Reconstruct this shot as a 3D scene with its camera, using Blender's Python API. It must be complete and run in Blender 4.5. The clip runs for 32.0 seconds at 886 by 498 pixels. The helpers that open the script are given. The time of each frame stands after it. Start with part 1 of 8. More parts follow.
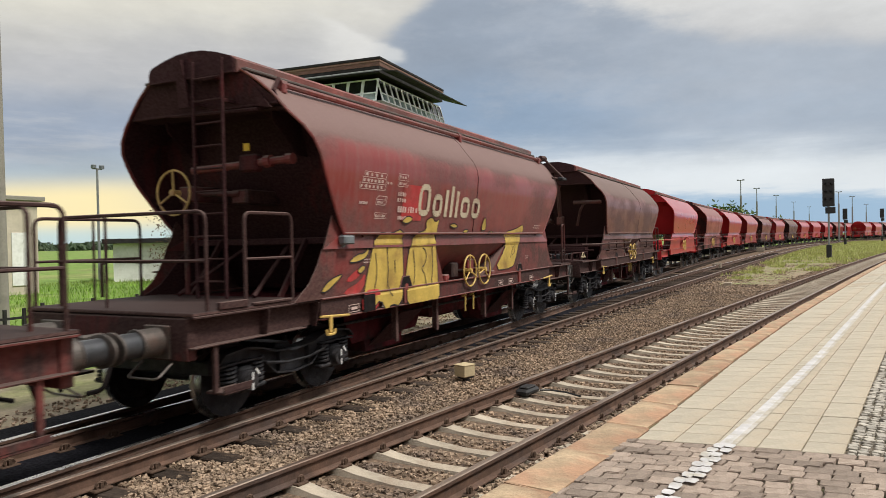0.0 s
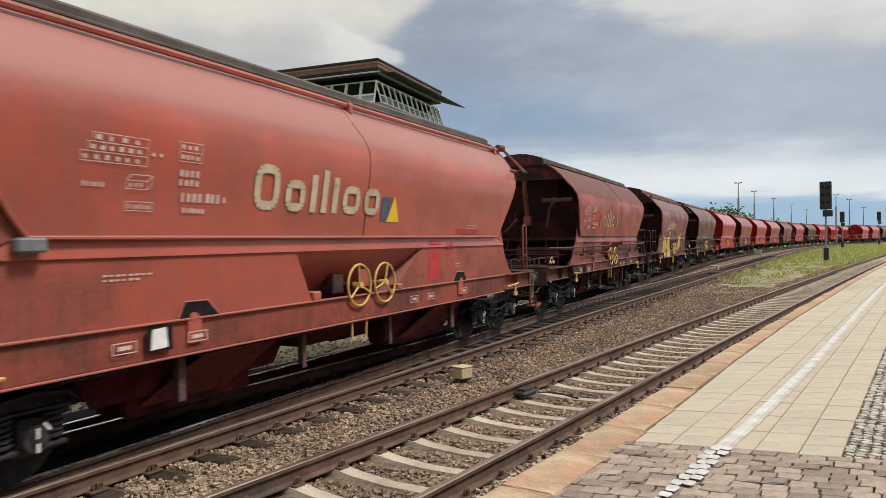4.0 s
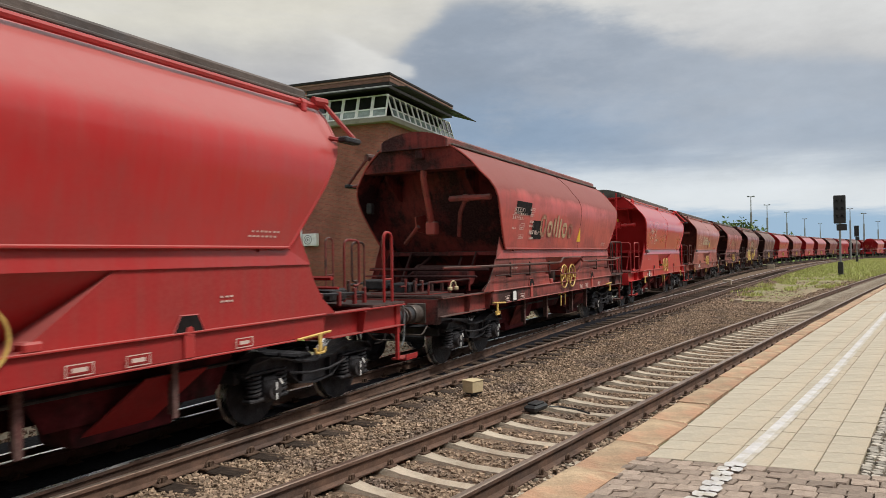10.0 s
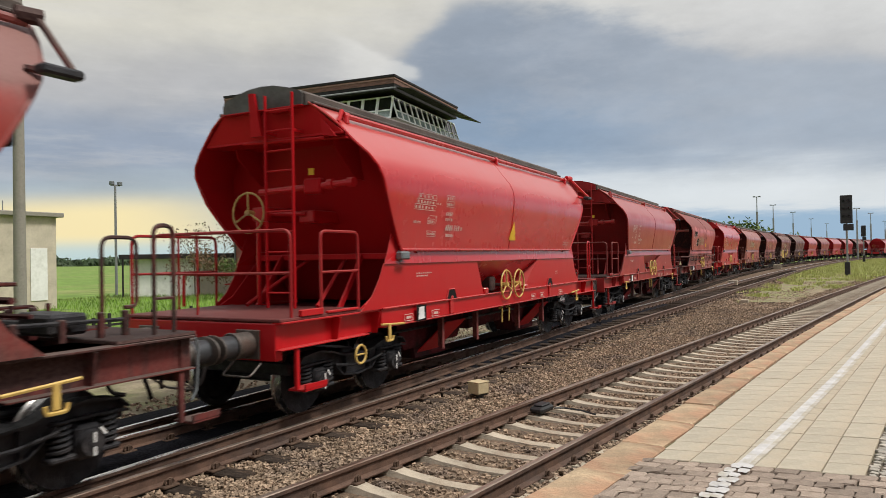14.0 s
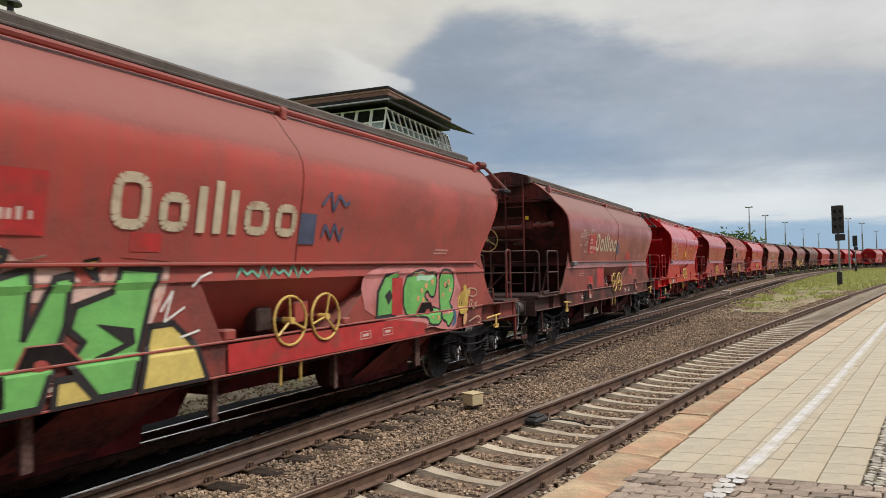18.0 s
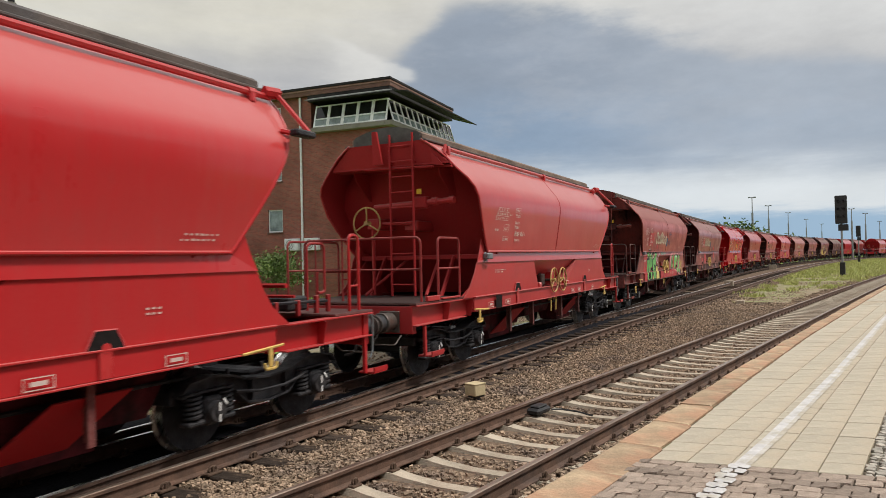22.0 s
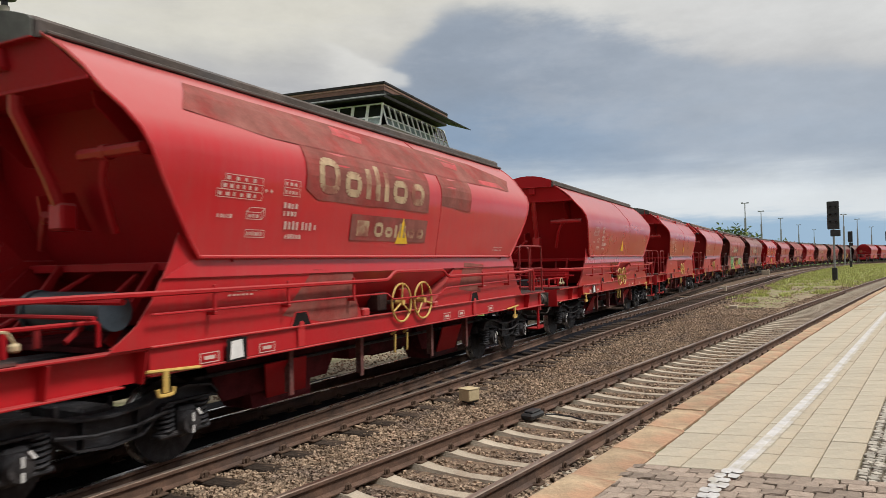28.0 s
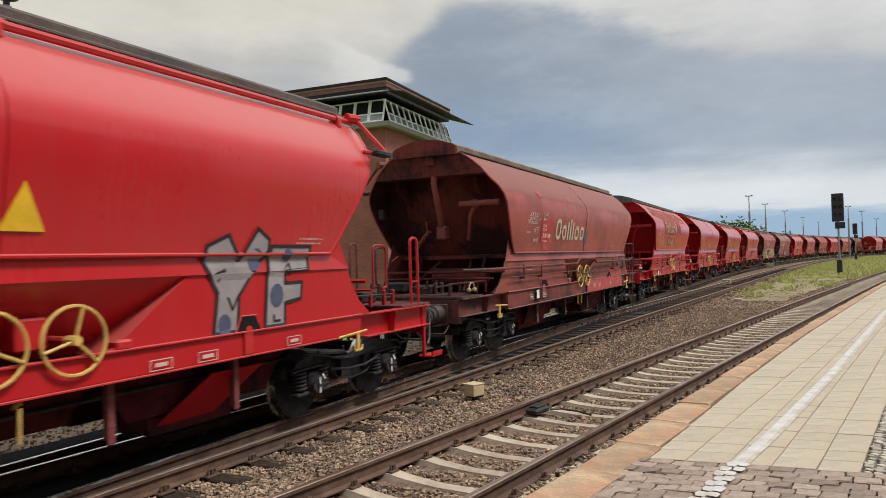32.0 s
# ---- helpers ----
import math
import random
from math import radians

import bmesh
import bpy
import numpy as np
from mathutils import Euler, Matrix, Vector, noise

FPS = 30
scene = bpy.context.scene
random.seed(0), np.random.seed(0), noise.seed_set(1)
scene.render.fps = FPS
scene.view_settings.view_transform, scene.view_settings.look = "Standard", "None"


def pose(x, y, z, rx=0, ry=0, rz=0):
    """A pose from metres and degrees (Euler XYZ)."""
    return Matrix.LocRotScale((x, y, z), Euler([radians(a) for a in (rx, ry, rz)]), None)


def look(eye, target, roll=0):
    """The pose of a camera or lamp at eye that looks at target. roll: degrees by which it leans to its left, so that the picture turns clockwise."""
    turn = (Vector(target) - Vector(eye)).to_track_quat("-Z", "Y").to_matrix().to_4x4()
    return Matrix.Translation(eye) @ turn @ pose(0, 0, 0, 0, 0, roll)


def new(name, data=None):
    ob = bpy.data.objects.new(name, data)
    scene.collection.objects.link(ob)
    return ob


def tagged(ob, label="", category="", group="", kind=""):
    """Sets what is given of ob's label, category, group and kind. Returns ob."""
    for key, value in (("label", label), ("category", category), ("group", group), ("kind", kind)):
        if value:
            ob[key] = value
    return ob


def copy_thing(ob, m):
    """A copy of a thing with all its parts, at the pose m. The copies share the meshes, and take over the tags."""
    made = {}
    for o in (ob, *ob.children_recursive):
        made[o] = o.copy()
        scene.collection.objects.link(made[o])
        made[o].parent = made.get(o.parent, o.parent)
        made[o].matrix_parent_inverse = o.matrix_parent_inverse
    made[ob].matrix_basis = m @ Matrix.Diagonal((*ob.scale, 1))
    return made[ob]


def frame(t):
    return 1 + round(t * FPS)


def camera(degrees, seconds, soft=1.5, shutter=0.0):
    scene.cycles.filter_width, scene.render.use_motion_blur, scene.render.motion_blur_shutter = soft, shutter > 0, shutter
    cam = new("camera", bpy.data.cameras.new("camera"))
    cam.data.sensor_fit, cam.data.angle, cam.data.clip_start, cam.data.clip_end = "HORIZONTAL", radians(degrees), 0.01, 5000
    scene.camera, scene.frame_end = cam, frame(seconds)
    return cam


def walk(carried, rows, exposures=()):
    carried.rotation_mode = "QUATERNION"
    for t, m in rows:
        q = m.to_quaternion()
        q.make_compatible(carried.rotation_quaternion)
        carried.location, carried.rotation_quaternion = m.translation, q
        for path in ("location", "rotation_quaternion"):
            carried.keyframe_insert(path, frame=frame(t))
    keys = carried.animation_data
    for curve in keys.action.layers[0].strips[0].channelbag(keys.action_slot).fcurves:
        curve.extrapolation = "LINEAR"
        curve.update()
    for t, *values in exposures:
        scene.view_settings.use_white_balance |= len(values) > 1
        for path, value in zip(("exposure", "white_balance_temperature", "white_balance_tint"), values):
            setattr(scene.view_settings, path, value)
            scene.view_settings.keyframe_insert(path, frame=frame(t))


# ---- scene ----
import itertools
import colorsys

# ---- camera: a hand-held phone on the platform, turning a little ----
cam = camera(65.0, 32.0, soft=0.25, shutter=0.2)
EYE = (0.0, 0.0, 2.099)
TURNS = [  # seconds, heading from +X, tilt, lean
    (0, 26.288, -0.763, -1.131),
    (0.5, 26.217, -0.684, -1.150),
    (1, 26.164, -0.652, -1.138),
    (1.5, 26.127, -0.652, -1.112),
    (2, 26.103, -0.654, -1.064),
    (2.5, 26.084, -0.650, -1.004),
    (3, 26.061, -0.649, -0.959),
    (3.5, 26.048, -0.654, -0.938),
    (5.5, 26.688, -0.294, -1.176),
    (6, 26.907, -0.156, -1.259),
    (6.5, 27.075, -0.046, -1.326),
    (7, 27.163, 0.021, -1.338),
    (7.5, 27.165, 0.071, -1.277),
    (8, 27.103, 0.128, -1.172),
    (8.5, 27.025, 0.184, -1.065),
    (9, 26.966, 0.251, -0.981),
    (9.5, 26.956, 0.348, -0.898),
    (10, 26.986, 0.483, -0.815),
    (10.5, 27.018, 0.647, -0.754),
    (11, 27.057, 0.796, -0.712),
    (11.5, 27.130, 0.878, -0.687),
    (12, 27.236, 0.873, -0.693),
    (12.5, 27.346, 0.817, -0.742),
    (13, 27.432, 0.746, -0.822),
    (13.5, 27.461, 0.674, -0.911),
    (14, 27.405, 0.607, -1.008),
    (14.5, 27.288, 0.542, -1.093),
    (16.5, 26.959, 0.791, -1.186),
    (17, 26.902, 1.007, -1.129),
    (17.5, 26.873, 1.257, -1.133),
    (18, 26.884, 1.508, -1.167),
    (18.5, 26.917, 1.717, -1.203),
    (19, 26.958, 1.856, -1.220),
    (19.5, 27.004, 1.899, -1.222),
    (20, 27.062, 1.822, -1.236),
    (20.5, 27.128, 1.624, -1.256),
    (21, 27.178, 1.341, -1.261),
    (21.5, 27.174, 1.037, -1.262),
    (22, 27.095, 0.758, -1.257),
    (22.5, 26.962, 0.542, -1.239),
    (23, 26.829, 0.423, -1.234),
    (23.5, 26.739, 0.396, -1.252),
    (24, 26.707, 0.434, -1.295),
    (24.5, 26.711, 0.510, -1.340),
    (25, 26.705, 0.573, -1.326),
    (25.5, 26.675, 0.602, -1.253),
    (27.5, 26.563, 0.990, -1.204),
    (28, 26.597, 1.146, -1.169),
    (28.5, 26.628, 1.239, -1.192),
    (29, 26.667, 1.235, -1.255),
    (29.5, 26.718, 1.146, -1.349),
    (30, 26.774, 1.019, -1.476),
    (30.5, 26.819, 0.883, -1.580),
    (31, 26.850, 0.782, -1.641),
    (31.5, 26.876, 0.761, -1.673),
    (32, 26.903, 0.796, -1.656),
]


def aim(yaw, tilt, lean):
    y, p = radians(yaw), radians(tilt)
    way = Vector((math.cos(y) * math.cos(p), math.sin(y) * math.cos(p), math.sin(p)))
    return look(EYE, Vector(EYE) + way * 10, lean)


walk(cam, [(t, aim(a, b, c)) for t, a, b, c in TURNS], [(0, 0.09), (3, 0.09), (6, 0.04), (9, 0.03), (12, -0.02), (18, -0.02), (32, -0.02)])

# ---- sky and light: a broken overcast evening sky ----
SUN_EL, SUN_AZ = 58.0, 281.0
world = bpy.data.worlds.new("sky")
scene.world = world
world.use_nodes = True
wt = world.node_tree
wt.nodes.clear()


def wnode(kind, **vals):
    n = wt.nodes.new(kind)
    for k, v in vals.items():
        n.inputs[k].default_value = v
    return n


def wmath(op, a, b=None, c=None):
    n = wt.nodes.new("ShaderNodeMath")
    n.operation = op
    for i, v in enumerate((a, b, c)):
        if v is None:
            continue
        if hasattr(v, "is_output"):
            wt.links.new(v, n.inputs[i])
        else:
            n.inputs[i].default_value = v
    return n.outputs[0]


def wmix(f, a, b):
    n = wt.nodes.new("ShaderNodeMix")
    n.data_type = "RGBA"
    for i, v in ((0, f), (6, a), (7, b)):
        if hasattr(v, "is_output"):
            wt.links.new(v, n.inputs[i])
        else:
            n.inputs[i].default_value = v if i == 0 else (*v, 1)
    return n.outputs[2]


def wstep(x, lo, hi):
    n = wt.nodes.new("ShaderNodeMapRange")
    n.interpolation_type = "SMOOTHERSTEP"
    wt.links.new(x, n.inputs[0])
    n.inputs[1].default_value, n.inputs[2].default_value = lo, hi
    return n.outputs[0]


coord = wt.nodes.new("ShaderNodeTexCoord")
turn = wt.nodes.new("ShaderNodeMapping")
turn.vector_type = "POINT"
turn.inputs["Rotation"].default_value = (0, 0, radians(-26.9))
wt.links.new(coord.outputs["Generated"], turn.inputs[0])
sep = wt.nodes.new("ShaderNodeSeparateXYZ")
wt.links.new(turn.outputs[0], sep.inputs[0])
SX, SY, SZ = sep.outputs
FX = wmath("MAXIMUM", SX, 0.15)
SU = wmath("DIVIDE", wmath("MULTIPLY", SY, -1.0), FX)      # to the right
SV = wmath("DIVIDE", SZ, FX)                              # upwards


def wnoise(scale, stretch, detail, rough=0.55, shift=0.0):
    mp = wt.nodes.new("ShaderNodeMapping")
    mp.inputs["Scale"].default_value = stretch
    mp.inputs["Location"].default_value = (shift, shift * 0.7, shift * 0.3)
    wt.links.new(turn.outputs[0], mp.inputs[0])
    n = wt.nodes.new("ShaderNodeTexNoise")
    n.inputs["Scale"].default_value = scale
    n.inputs["Detail"].default_value = detail
    n.inputs["Roughness"].default_value = rough
    wt.links.new(mp.outputs[0], n.inputs[0])
    return n.outputs[0]


def wbias(n, amount):
    return wmath("MULTIPLY", wmath("SUBTRACT", n, 0.5), amount)


big = wnoise(2.4, (1, 1, 2.6), 5)
fine = wnoise(6.5, (1, 1, 3.0), 7, 0.62, 3.0)
wisps = wnoise(5.0, (1, 1, 8.0), 7, 0.62, 7.0)


def wsum(*xs):
    out = xs[0]
    for x in xs[1:]:
        out = wmath("ADD", out, x)
    return out


def wneg(x):
    return wmath("MULTIPLY", x, -1.0)


def wmul(a, b):
    return wmath("MULTIPLY", a, b)


# a light layer above, a blue-grey bank below it, a pale gap and a blue strip at the horizon
uw = wsum(SU, wbias(big, 0.10), wbias(fine, 0.12))
vw = wsum(SV, wbias(big, 0.07), wbias(fine, 0.05))
right = wstep(uw, 0.04, 0.50)
cream = wmix(wstep(SU, -0.3, 0.5), (0.72, 0.695, 0.61), (0.70, 0.70, 0.685))
col = wmix(wstep(vw, 0.24, 0.37), (0.50, 0.50, 0.505), cream)
col = wmix(wmul(wstep(wneg(vw), -0.27, -0.17), 0.9), col, (0.31, 0.37, 0.47))          # left of the bank it greys downwards
col = wmix(wmul(wstep(wisps, 0.44, 0.70), 0.30), col, (0.66, 0.65, 0.63))
shade = wmix(wstep(wneg(vw), -0.26, -0.16), (0.295, 0.350, 0.430), (0.275, 0.370, 0.500))
shade = wmix(wmul(right, 0.75), shade, (0.45, 0.50, 0.565))
shade = wmix(wmul(wstep(fine, 0.44, 0.68), 0.30), shade, (0.42, 0.455, 0.51))
top = wsum(wmul(wstep(uw, -0.13, 0.05), 0.12), wmul(wstep(uw, 0.10, 0.5), -0.09), 0.265)
in_bank = wmul(wstep(uw, -0.115, -0.06), wstep(wmath("SUBTRACT", top, vw), -0.015, 0.045))
col = wmix(wmul(in_bank, 0.93), col, shade)
tu, tv = wsum(SU, wbias(fine, 0.05)), wsum(SV, wbias(fine, 0.02))
slope = wsum(wmul(tu, -0.42), wneg(tv), 0.262)            # under a line that falls to the right
tip = wmul(wmul(wstep(slope, -0.004, 0.012), wstep(tv, 0.250, 0.262)), wmul(wstep(wneg(tu), 0.028, 0.050), wstep(tu, -0.22, -0.10)))
col = wmix(wmul(tip, 0.6), col, (0.80, 0.79, 0.75))
low = wstep(wneg(wsum(SV, wbias(big, 0.06), wbias(wisps, 0.05))), -0.160, -0.085)
pale = wmix(wstep(SU, -0.25, 0.1), (0.46, 0.53, 0.56), (0.80, 0.84, 0.86))
col = wmix(wmul(low, 0.85), col, pale)
glow = wmul(wstep(wneg(wsum(SU, wbias(big, 0.2))), 0.20, 0.5), wmul(wstep(wneg(SV), -0.115, -0.065), wstep(SV, -0.01, 0.04)))
col = wmix(glow, col, (0.98, 0.83, 0.47))
strip = wstep(wneg(wsum(SV, wbias(wisps, 0.08), wbias(fine, 0.03))), -0.078, -0.042)
col = wmix(wmul(wmul(strip, 0.8), wstep(SU, -0.1, 0.35)), col, (0.24, 0.42, 0.62))
band = wmul(wstep(wneg(SV), -0.045, -0.010), wstep(wneg(SU), 0.1, 0.4))
col = wmix(wmul(band, 0.8), col, (0.55, 0.72, 0.74))
puff = wnoise(9.0, (1, 1, 2.2), 8, 0.66, 11.0)
gain = wmath("ADD", 1.0, wsum(wbias(puff, 0.34), wbias(fine, 0.22)))
vs = wt.nodes.new("ShaderNodeVectorMath")
vs.operation = "SCALE"
wt.links.new(col, vs.inputs[0]), wt.links.new(gain, vs.inputs["Scale"])
col = wmix(wmul(wstep(SV, 0.04, 0.12), 0.9), col, vs.outputs[0])
zen = wstep(SZ, 0.34, 0.80)
col = wmix(zen, col, (0.88, 0.88, 0.88))
behind = wstep(wneg(SX), -0.15, 0.35)
col = wmix(wmul(behind, wmath("SUBTRACT", 1.0, zen)), col, (0.64, 0.645, 0.66))
sky = wt.nodes.new("ShaderNodeTexSky")
sky.sky_type, sky.sun_disc = "NISHITA", False
sky.sun_elevation, sky.sun_rotation = radians(SUN_EL), radians(90 - SUN_AZ)
bg_clouds = wt.nodes.new("ShaderNodeBackground")
bg_clouds.inputs[1].default_value = 1.0
wt.links.new(col, bg_clouds.inputs[0])
bg_sky = wt.nodes.new("ShaderNodeBackground")
bg_sky.inputs[1].default_value = 0.08
wt.links.new(sky.outputs[0], bg_sky.inputs[0])
mixbg = wt.nodes.new("ShaderNodeMixShader")
mixbg.inputs[0].default_value = 0.94
wt.links.new(bg_sky.outputs[0], mixbg.inputs[1])
wt.links.new(bg_clouds.outputs[0], mixbg.inputs[2])
wout = wt.nodes.new("ShaderNodeOutputWorld")
wt.links.new(mixbg.outputs[0], wout.inputs[0])

sun = new("sun", bpy.data.lights.new("sun", "SUN"))
sun.data.energy, sun.data.angle, sun.data.color = 3.3, radians(12), (1.0, 0.95, 0.87)
sa, se = radians(SUN_AZ), radians(SUN_EL)
sun.matrix_world = look((0, 0, 60), (-math.cos(sa) * math.cos(se) * 60, -math.sin(sa) * math.cos(se) * 60, 60 - math.sin(se) * 60))
scene.view_settings.exposure = 0.0

# ---- materials ----
def material(name, color, rough=0.6, metal=0.0, var=0.25, scale=6.0, bump=0.1, bscale=40.0, second=None, sfac=(0.45, 0.7), sscale=1.5,
             own=False, random_v=0.0, island=0.0, spec=0.5, stretch=(1, 1, 1), coord="Object"):
    """A two-scale surface: base colour, darker and lighter mottling, an optional second colour in patches, fine relief."""
    m = bpy.data.materials.new(name)
    m.use_nodes = True
    nt = m.node_tree
    b = nt.nodes["Principled BSDF"]
    lk = nt.links.new
    tc = nt.nodes.new("ShaderNodeTexCoord")
    mp = nt.nodes.new("ShaderNodeMapping")
    mp.inputs["Scale"].default_value = stretch
    lk(tc.outputs[coord], mp.inputs[0])

    def noise_tex(s, d=5, r=0.6):
        n = nt.nodes.new("ShaderNodeTexNoise")
        n.inputs["Scale"].default_value, n.inputs["Detail"].default_value, n.inputs["Roughness"].default_value = s, d, r
        lk(mp.outputs[0], n.inputs[0])
        return n.outputs[0]

    def mix(f, a, c, mode="MIX"):
        n = nt.nodes.new("ShaderNodeMix")
        n.data_type, n.blend_type = "RGBA", mode
        for i, v in ((0, f), (6, a), (7, c)):
            if hasattr(v, "is_output"):
                lk(v, n.inputs[i])
            else:
                n.inputs[i].default_value = v if i == 0 else (*v, 1)
        return n.outputs[2]

    def ramp(x, lo, hi, a=0.0, c=1.0):
        n = nt.nodes.new("ShaderNodeMapRange")
        n.interpolation_type = "SMOOTHSTEP"
        lk(x, n.inputs[0])
        for i, v in zip((1, 2, 3, 4), (lo, hi, a, c)):
            n.inputs[i].default_value = v
        return n.outputs[0]

    base = color
    if own:
        info = nt.nodes.new("ShaderNodeObjectInfo")
        base = info.outputs["Color"]
    if second:
        base = mix(ramp(noise_tex(sscale), *sfac), base, second)
    fac = noise_tex(scale)
    fine = noise_tex(scale * 9, 3)
    val = ramp(fac, 0.25, 0.75, 1 - var, 1 + var)
    val2 = ramp(fine, 0.2, 0.8, 1 - var * 0.5, 1 + var * 0.5)
    mul = nt.nodes.new("ShaderNodeMath")
    mul.operation = "MULTIPLY"
    lk(val, mul.inputs[0]), lk(val2, mul.inputs[1])
    out = mul.outputs[0]
    if random_v or island:
        if island:
            rnd = nt.nodes.new("ShaderNodeNewGeometry").outputs["Random Per Island"]
        else:
            rnd = nt.nodes.new("ShaderNodeObjectInfo").outputs["Random"]
        k = random_v or island
        rr = nt.nodes.new("ShaderNodeMapRange")
        lk(rnd, rr.inputs[0])
        rr.inputs[3].default_value, rr.inputs[4].default_value = 1 - k, 1 + k
        m2 = nt.nodes.new("ShaderNodeMath")
        m2.operation = "MULTIPLY"
        lk(out, m2.inputs[0]), lk(rr.outputs[0], m2.inputs[1])
        out = m2.outputs[0]
    vm = nt.nodes.new("ShaderNodeVectorMath")
    vm.operation = "SCALE"
    if hasattr(base, "is_output"):
        lk(base, vm.inputs[0])
    else:
        vm.inputs[0].default_value = base
    lk(out, vm.inputs["Scale"])
    lk(vm.outputs[0], b.inputs["Base Color"])
    rg = ramp(fac, 0.2, 0.8, min(1, rough + 0.12), max(0.03, rough - 0.1))
    lk(rg, b.inputs["Roughness"])
    b.inputs["Metallic"].default_value = metal
    b.inputs["Specular IOR Level"].default_value = spec
    if bump:
        bp = nt.nodes.new("ShaderNodeBump")
        bp.inputs["Strength"].default_value = min(1.0, bump * 3)
        bp.inputs["Distance"].default_value = 0.01
        lk(noise_tex(bscale, 4), bp.inputs["Height"])
        lk(bp.outputs[0], b.inputs["Normal"])
    return m


def paint_material(name, grime, film=0.10, base=0.0, gloss=1.0, coat=0.45, top=0.75, dirt=(0.195, 0.140, 0.126), mud=((0.080, 0.045, 0.042), (0.135, 0.084, 0.076)), fade=1.0):
    """Wagon paint: the object's own colour under brown brake dust that gathers in patches, streaks and on what faces the sky."""
    m = bpy.data.materials.new(name)
    m.use_nodes = True
    nt = m.node_tree
    lk = nt.links.new
    b = nt.nodes["Principled BSDF"]
    info = nt.nodes.new("ShaderNodeObjectInfo")
    tc = nt.nodes.new("ShaderNodeTexCoord")
    off = nt.nodes.new("ShaderNodeVectorMath")
    off.operation = "ADD"
    rnd = nt.nodes.new("ShaderNodeVectorMath")
    rnd.operation = "SCALE"
    lk(info.outputs["Color"], rnd.inputs[0])
    rnd.inputs["Scale"].default_value = 40.0
    lk(tc.outputs["Object"], off.inputs[0]), lk(rnd.outputs[0], off.inputs[1])

    def noise_tex(s, stretch, d=5, r=0.6):
        mp = nt.nodes.new("ShaderNodeMapping")
        mp.inputs["Scale"].default_value = stretch
        lk(off.outputs[0], mp.inputs[0])
        n = nt.nodes.new("ShaderNodeTexNoise")
        n.inputs["Scale"].default_value, n.inputs["Detail"].default_value, n.inputs["Roughness"].default_value = s, d, r
        lk(mp.outputs[0], n.inputs[0])
        return n.outputs[0]

    def mth(op, x, y):
        n = nt.nodes.new("ShaderNodeMath")
        n.operation = op
        n.use_clamp = op in ("ADD", "MULTIPLY")
        for i, v in enumerate((x, y)):
            if hasattr(v, "is_output"):
                lk(v, n.inputs[i])
            else:
                n.inputs[i].default_value = v
        return n.outputs[0]

    def ramp(x, lo, hi, a=0.0, c=1.0):
        n = nt.nodes.new("ShaderNodeMapRange")
        n.interpolation_type = "SMOOTHSTEP"
        lk(x, n.inputs[0])
        for i, v in zip((1, 2, 3, 4), (lo, hi, a, c)):
            n.inputs[i].default_value = v
        return n.outputs[0]

    def mix(f, a, c):
        n = nt.nodes.new("ShaderNodeMix")
        n.data_type = "RGBA"
        for i, v in ((0, f), (6, a), (7, c)):
            if hasattr(v, "is_output"):
                lk(v, n.inputs[i])
            else:
                n.inputs[i].default_value = v if i == 0 else (*v, 1)
        return n.outputs[2]

    patches = noise_tex(0.9, (0.7, 1, 1.2), 4)
    streaks = noise_tex(3.0, (3.0, 3.0, 0.25), 4)
    specks = noise_tex(28.0, (1, 1, 1), 4)
    age = info.outputs["Alpha"]                     # 0 fresh, 1 worn and dusty
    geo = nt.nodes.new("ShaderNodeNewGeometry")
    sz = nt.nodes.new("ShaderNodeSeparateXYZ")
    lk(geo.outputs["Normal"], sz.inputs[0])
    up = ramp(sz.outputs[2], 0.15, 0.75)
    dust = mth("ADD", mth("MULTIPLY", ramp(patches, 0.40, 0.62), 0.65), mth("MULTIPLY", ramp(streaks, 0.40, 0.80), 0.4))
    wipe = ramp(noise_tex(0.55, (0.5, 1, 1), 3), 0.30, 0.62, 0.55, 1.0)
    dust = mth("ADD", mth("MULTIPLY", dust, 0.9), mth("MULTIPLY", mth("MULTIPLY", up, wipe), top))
    dust = mth("MULTIPLY", dust, mth("MULTIPLY", age, grime))
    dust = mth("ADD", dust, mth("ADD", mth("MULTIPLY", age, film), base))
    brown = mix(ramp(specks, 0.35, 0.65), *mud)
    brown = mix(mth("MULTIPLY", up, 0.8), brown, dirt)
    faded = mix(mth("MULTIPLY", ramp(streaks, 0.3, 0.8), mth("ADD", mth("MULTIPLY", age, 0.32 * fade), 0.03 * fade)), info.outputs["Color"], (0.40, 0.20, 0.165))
    faded = mix(mth("MULTIPLY", up, 0.26 * fade), faded, (0.60, 0.30, 0.27))     # sky sheen painted pale into what faces up
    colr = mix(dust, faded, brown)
    chips = mth("MULTIPLY", ramp(specks, 0.66, 0.72), mth("MULTIPLY", ramp(patches, 0.45, 0.7), 0.22))
    colr = mix(mth("MULTIPLY", chips, age), colr, (0.05, 0.028, 0.02))
    lk(colr, b.inputs["Base Color"])
    rough = mth("ADD", mth("MULTIPLY", dust, 0.42), 0.27)
    lk(rough, b.inputs["Roughness"])
    fresh = mth("SUBTRACT", 1.0, mth("MULTIPLY", age, 0.5))
    lk(mth("MULTIPLY", fresh, 0.42 * gloss), b.inputs["Specular IOR Level"])
    lk(mth("MULTIPLY", mth("MULTIPLY", mth("SUBTRACT", 1.0, dust), fresh), coat * gloss), b.inputs["Coat Weight"])
    b.inputs["Coat Roughness"].default_value = 0.16
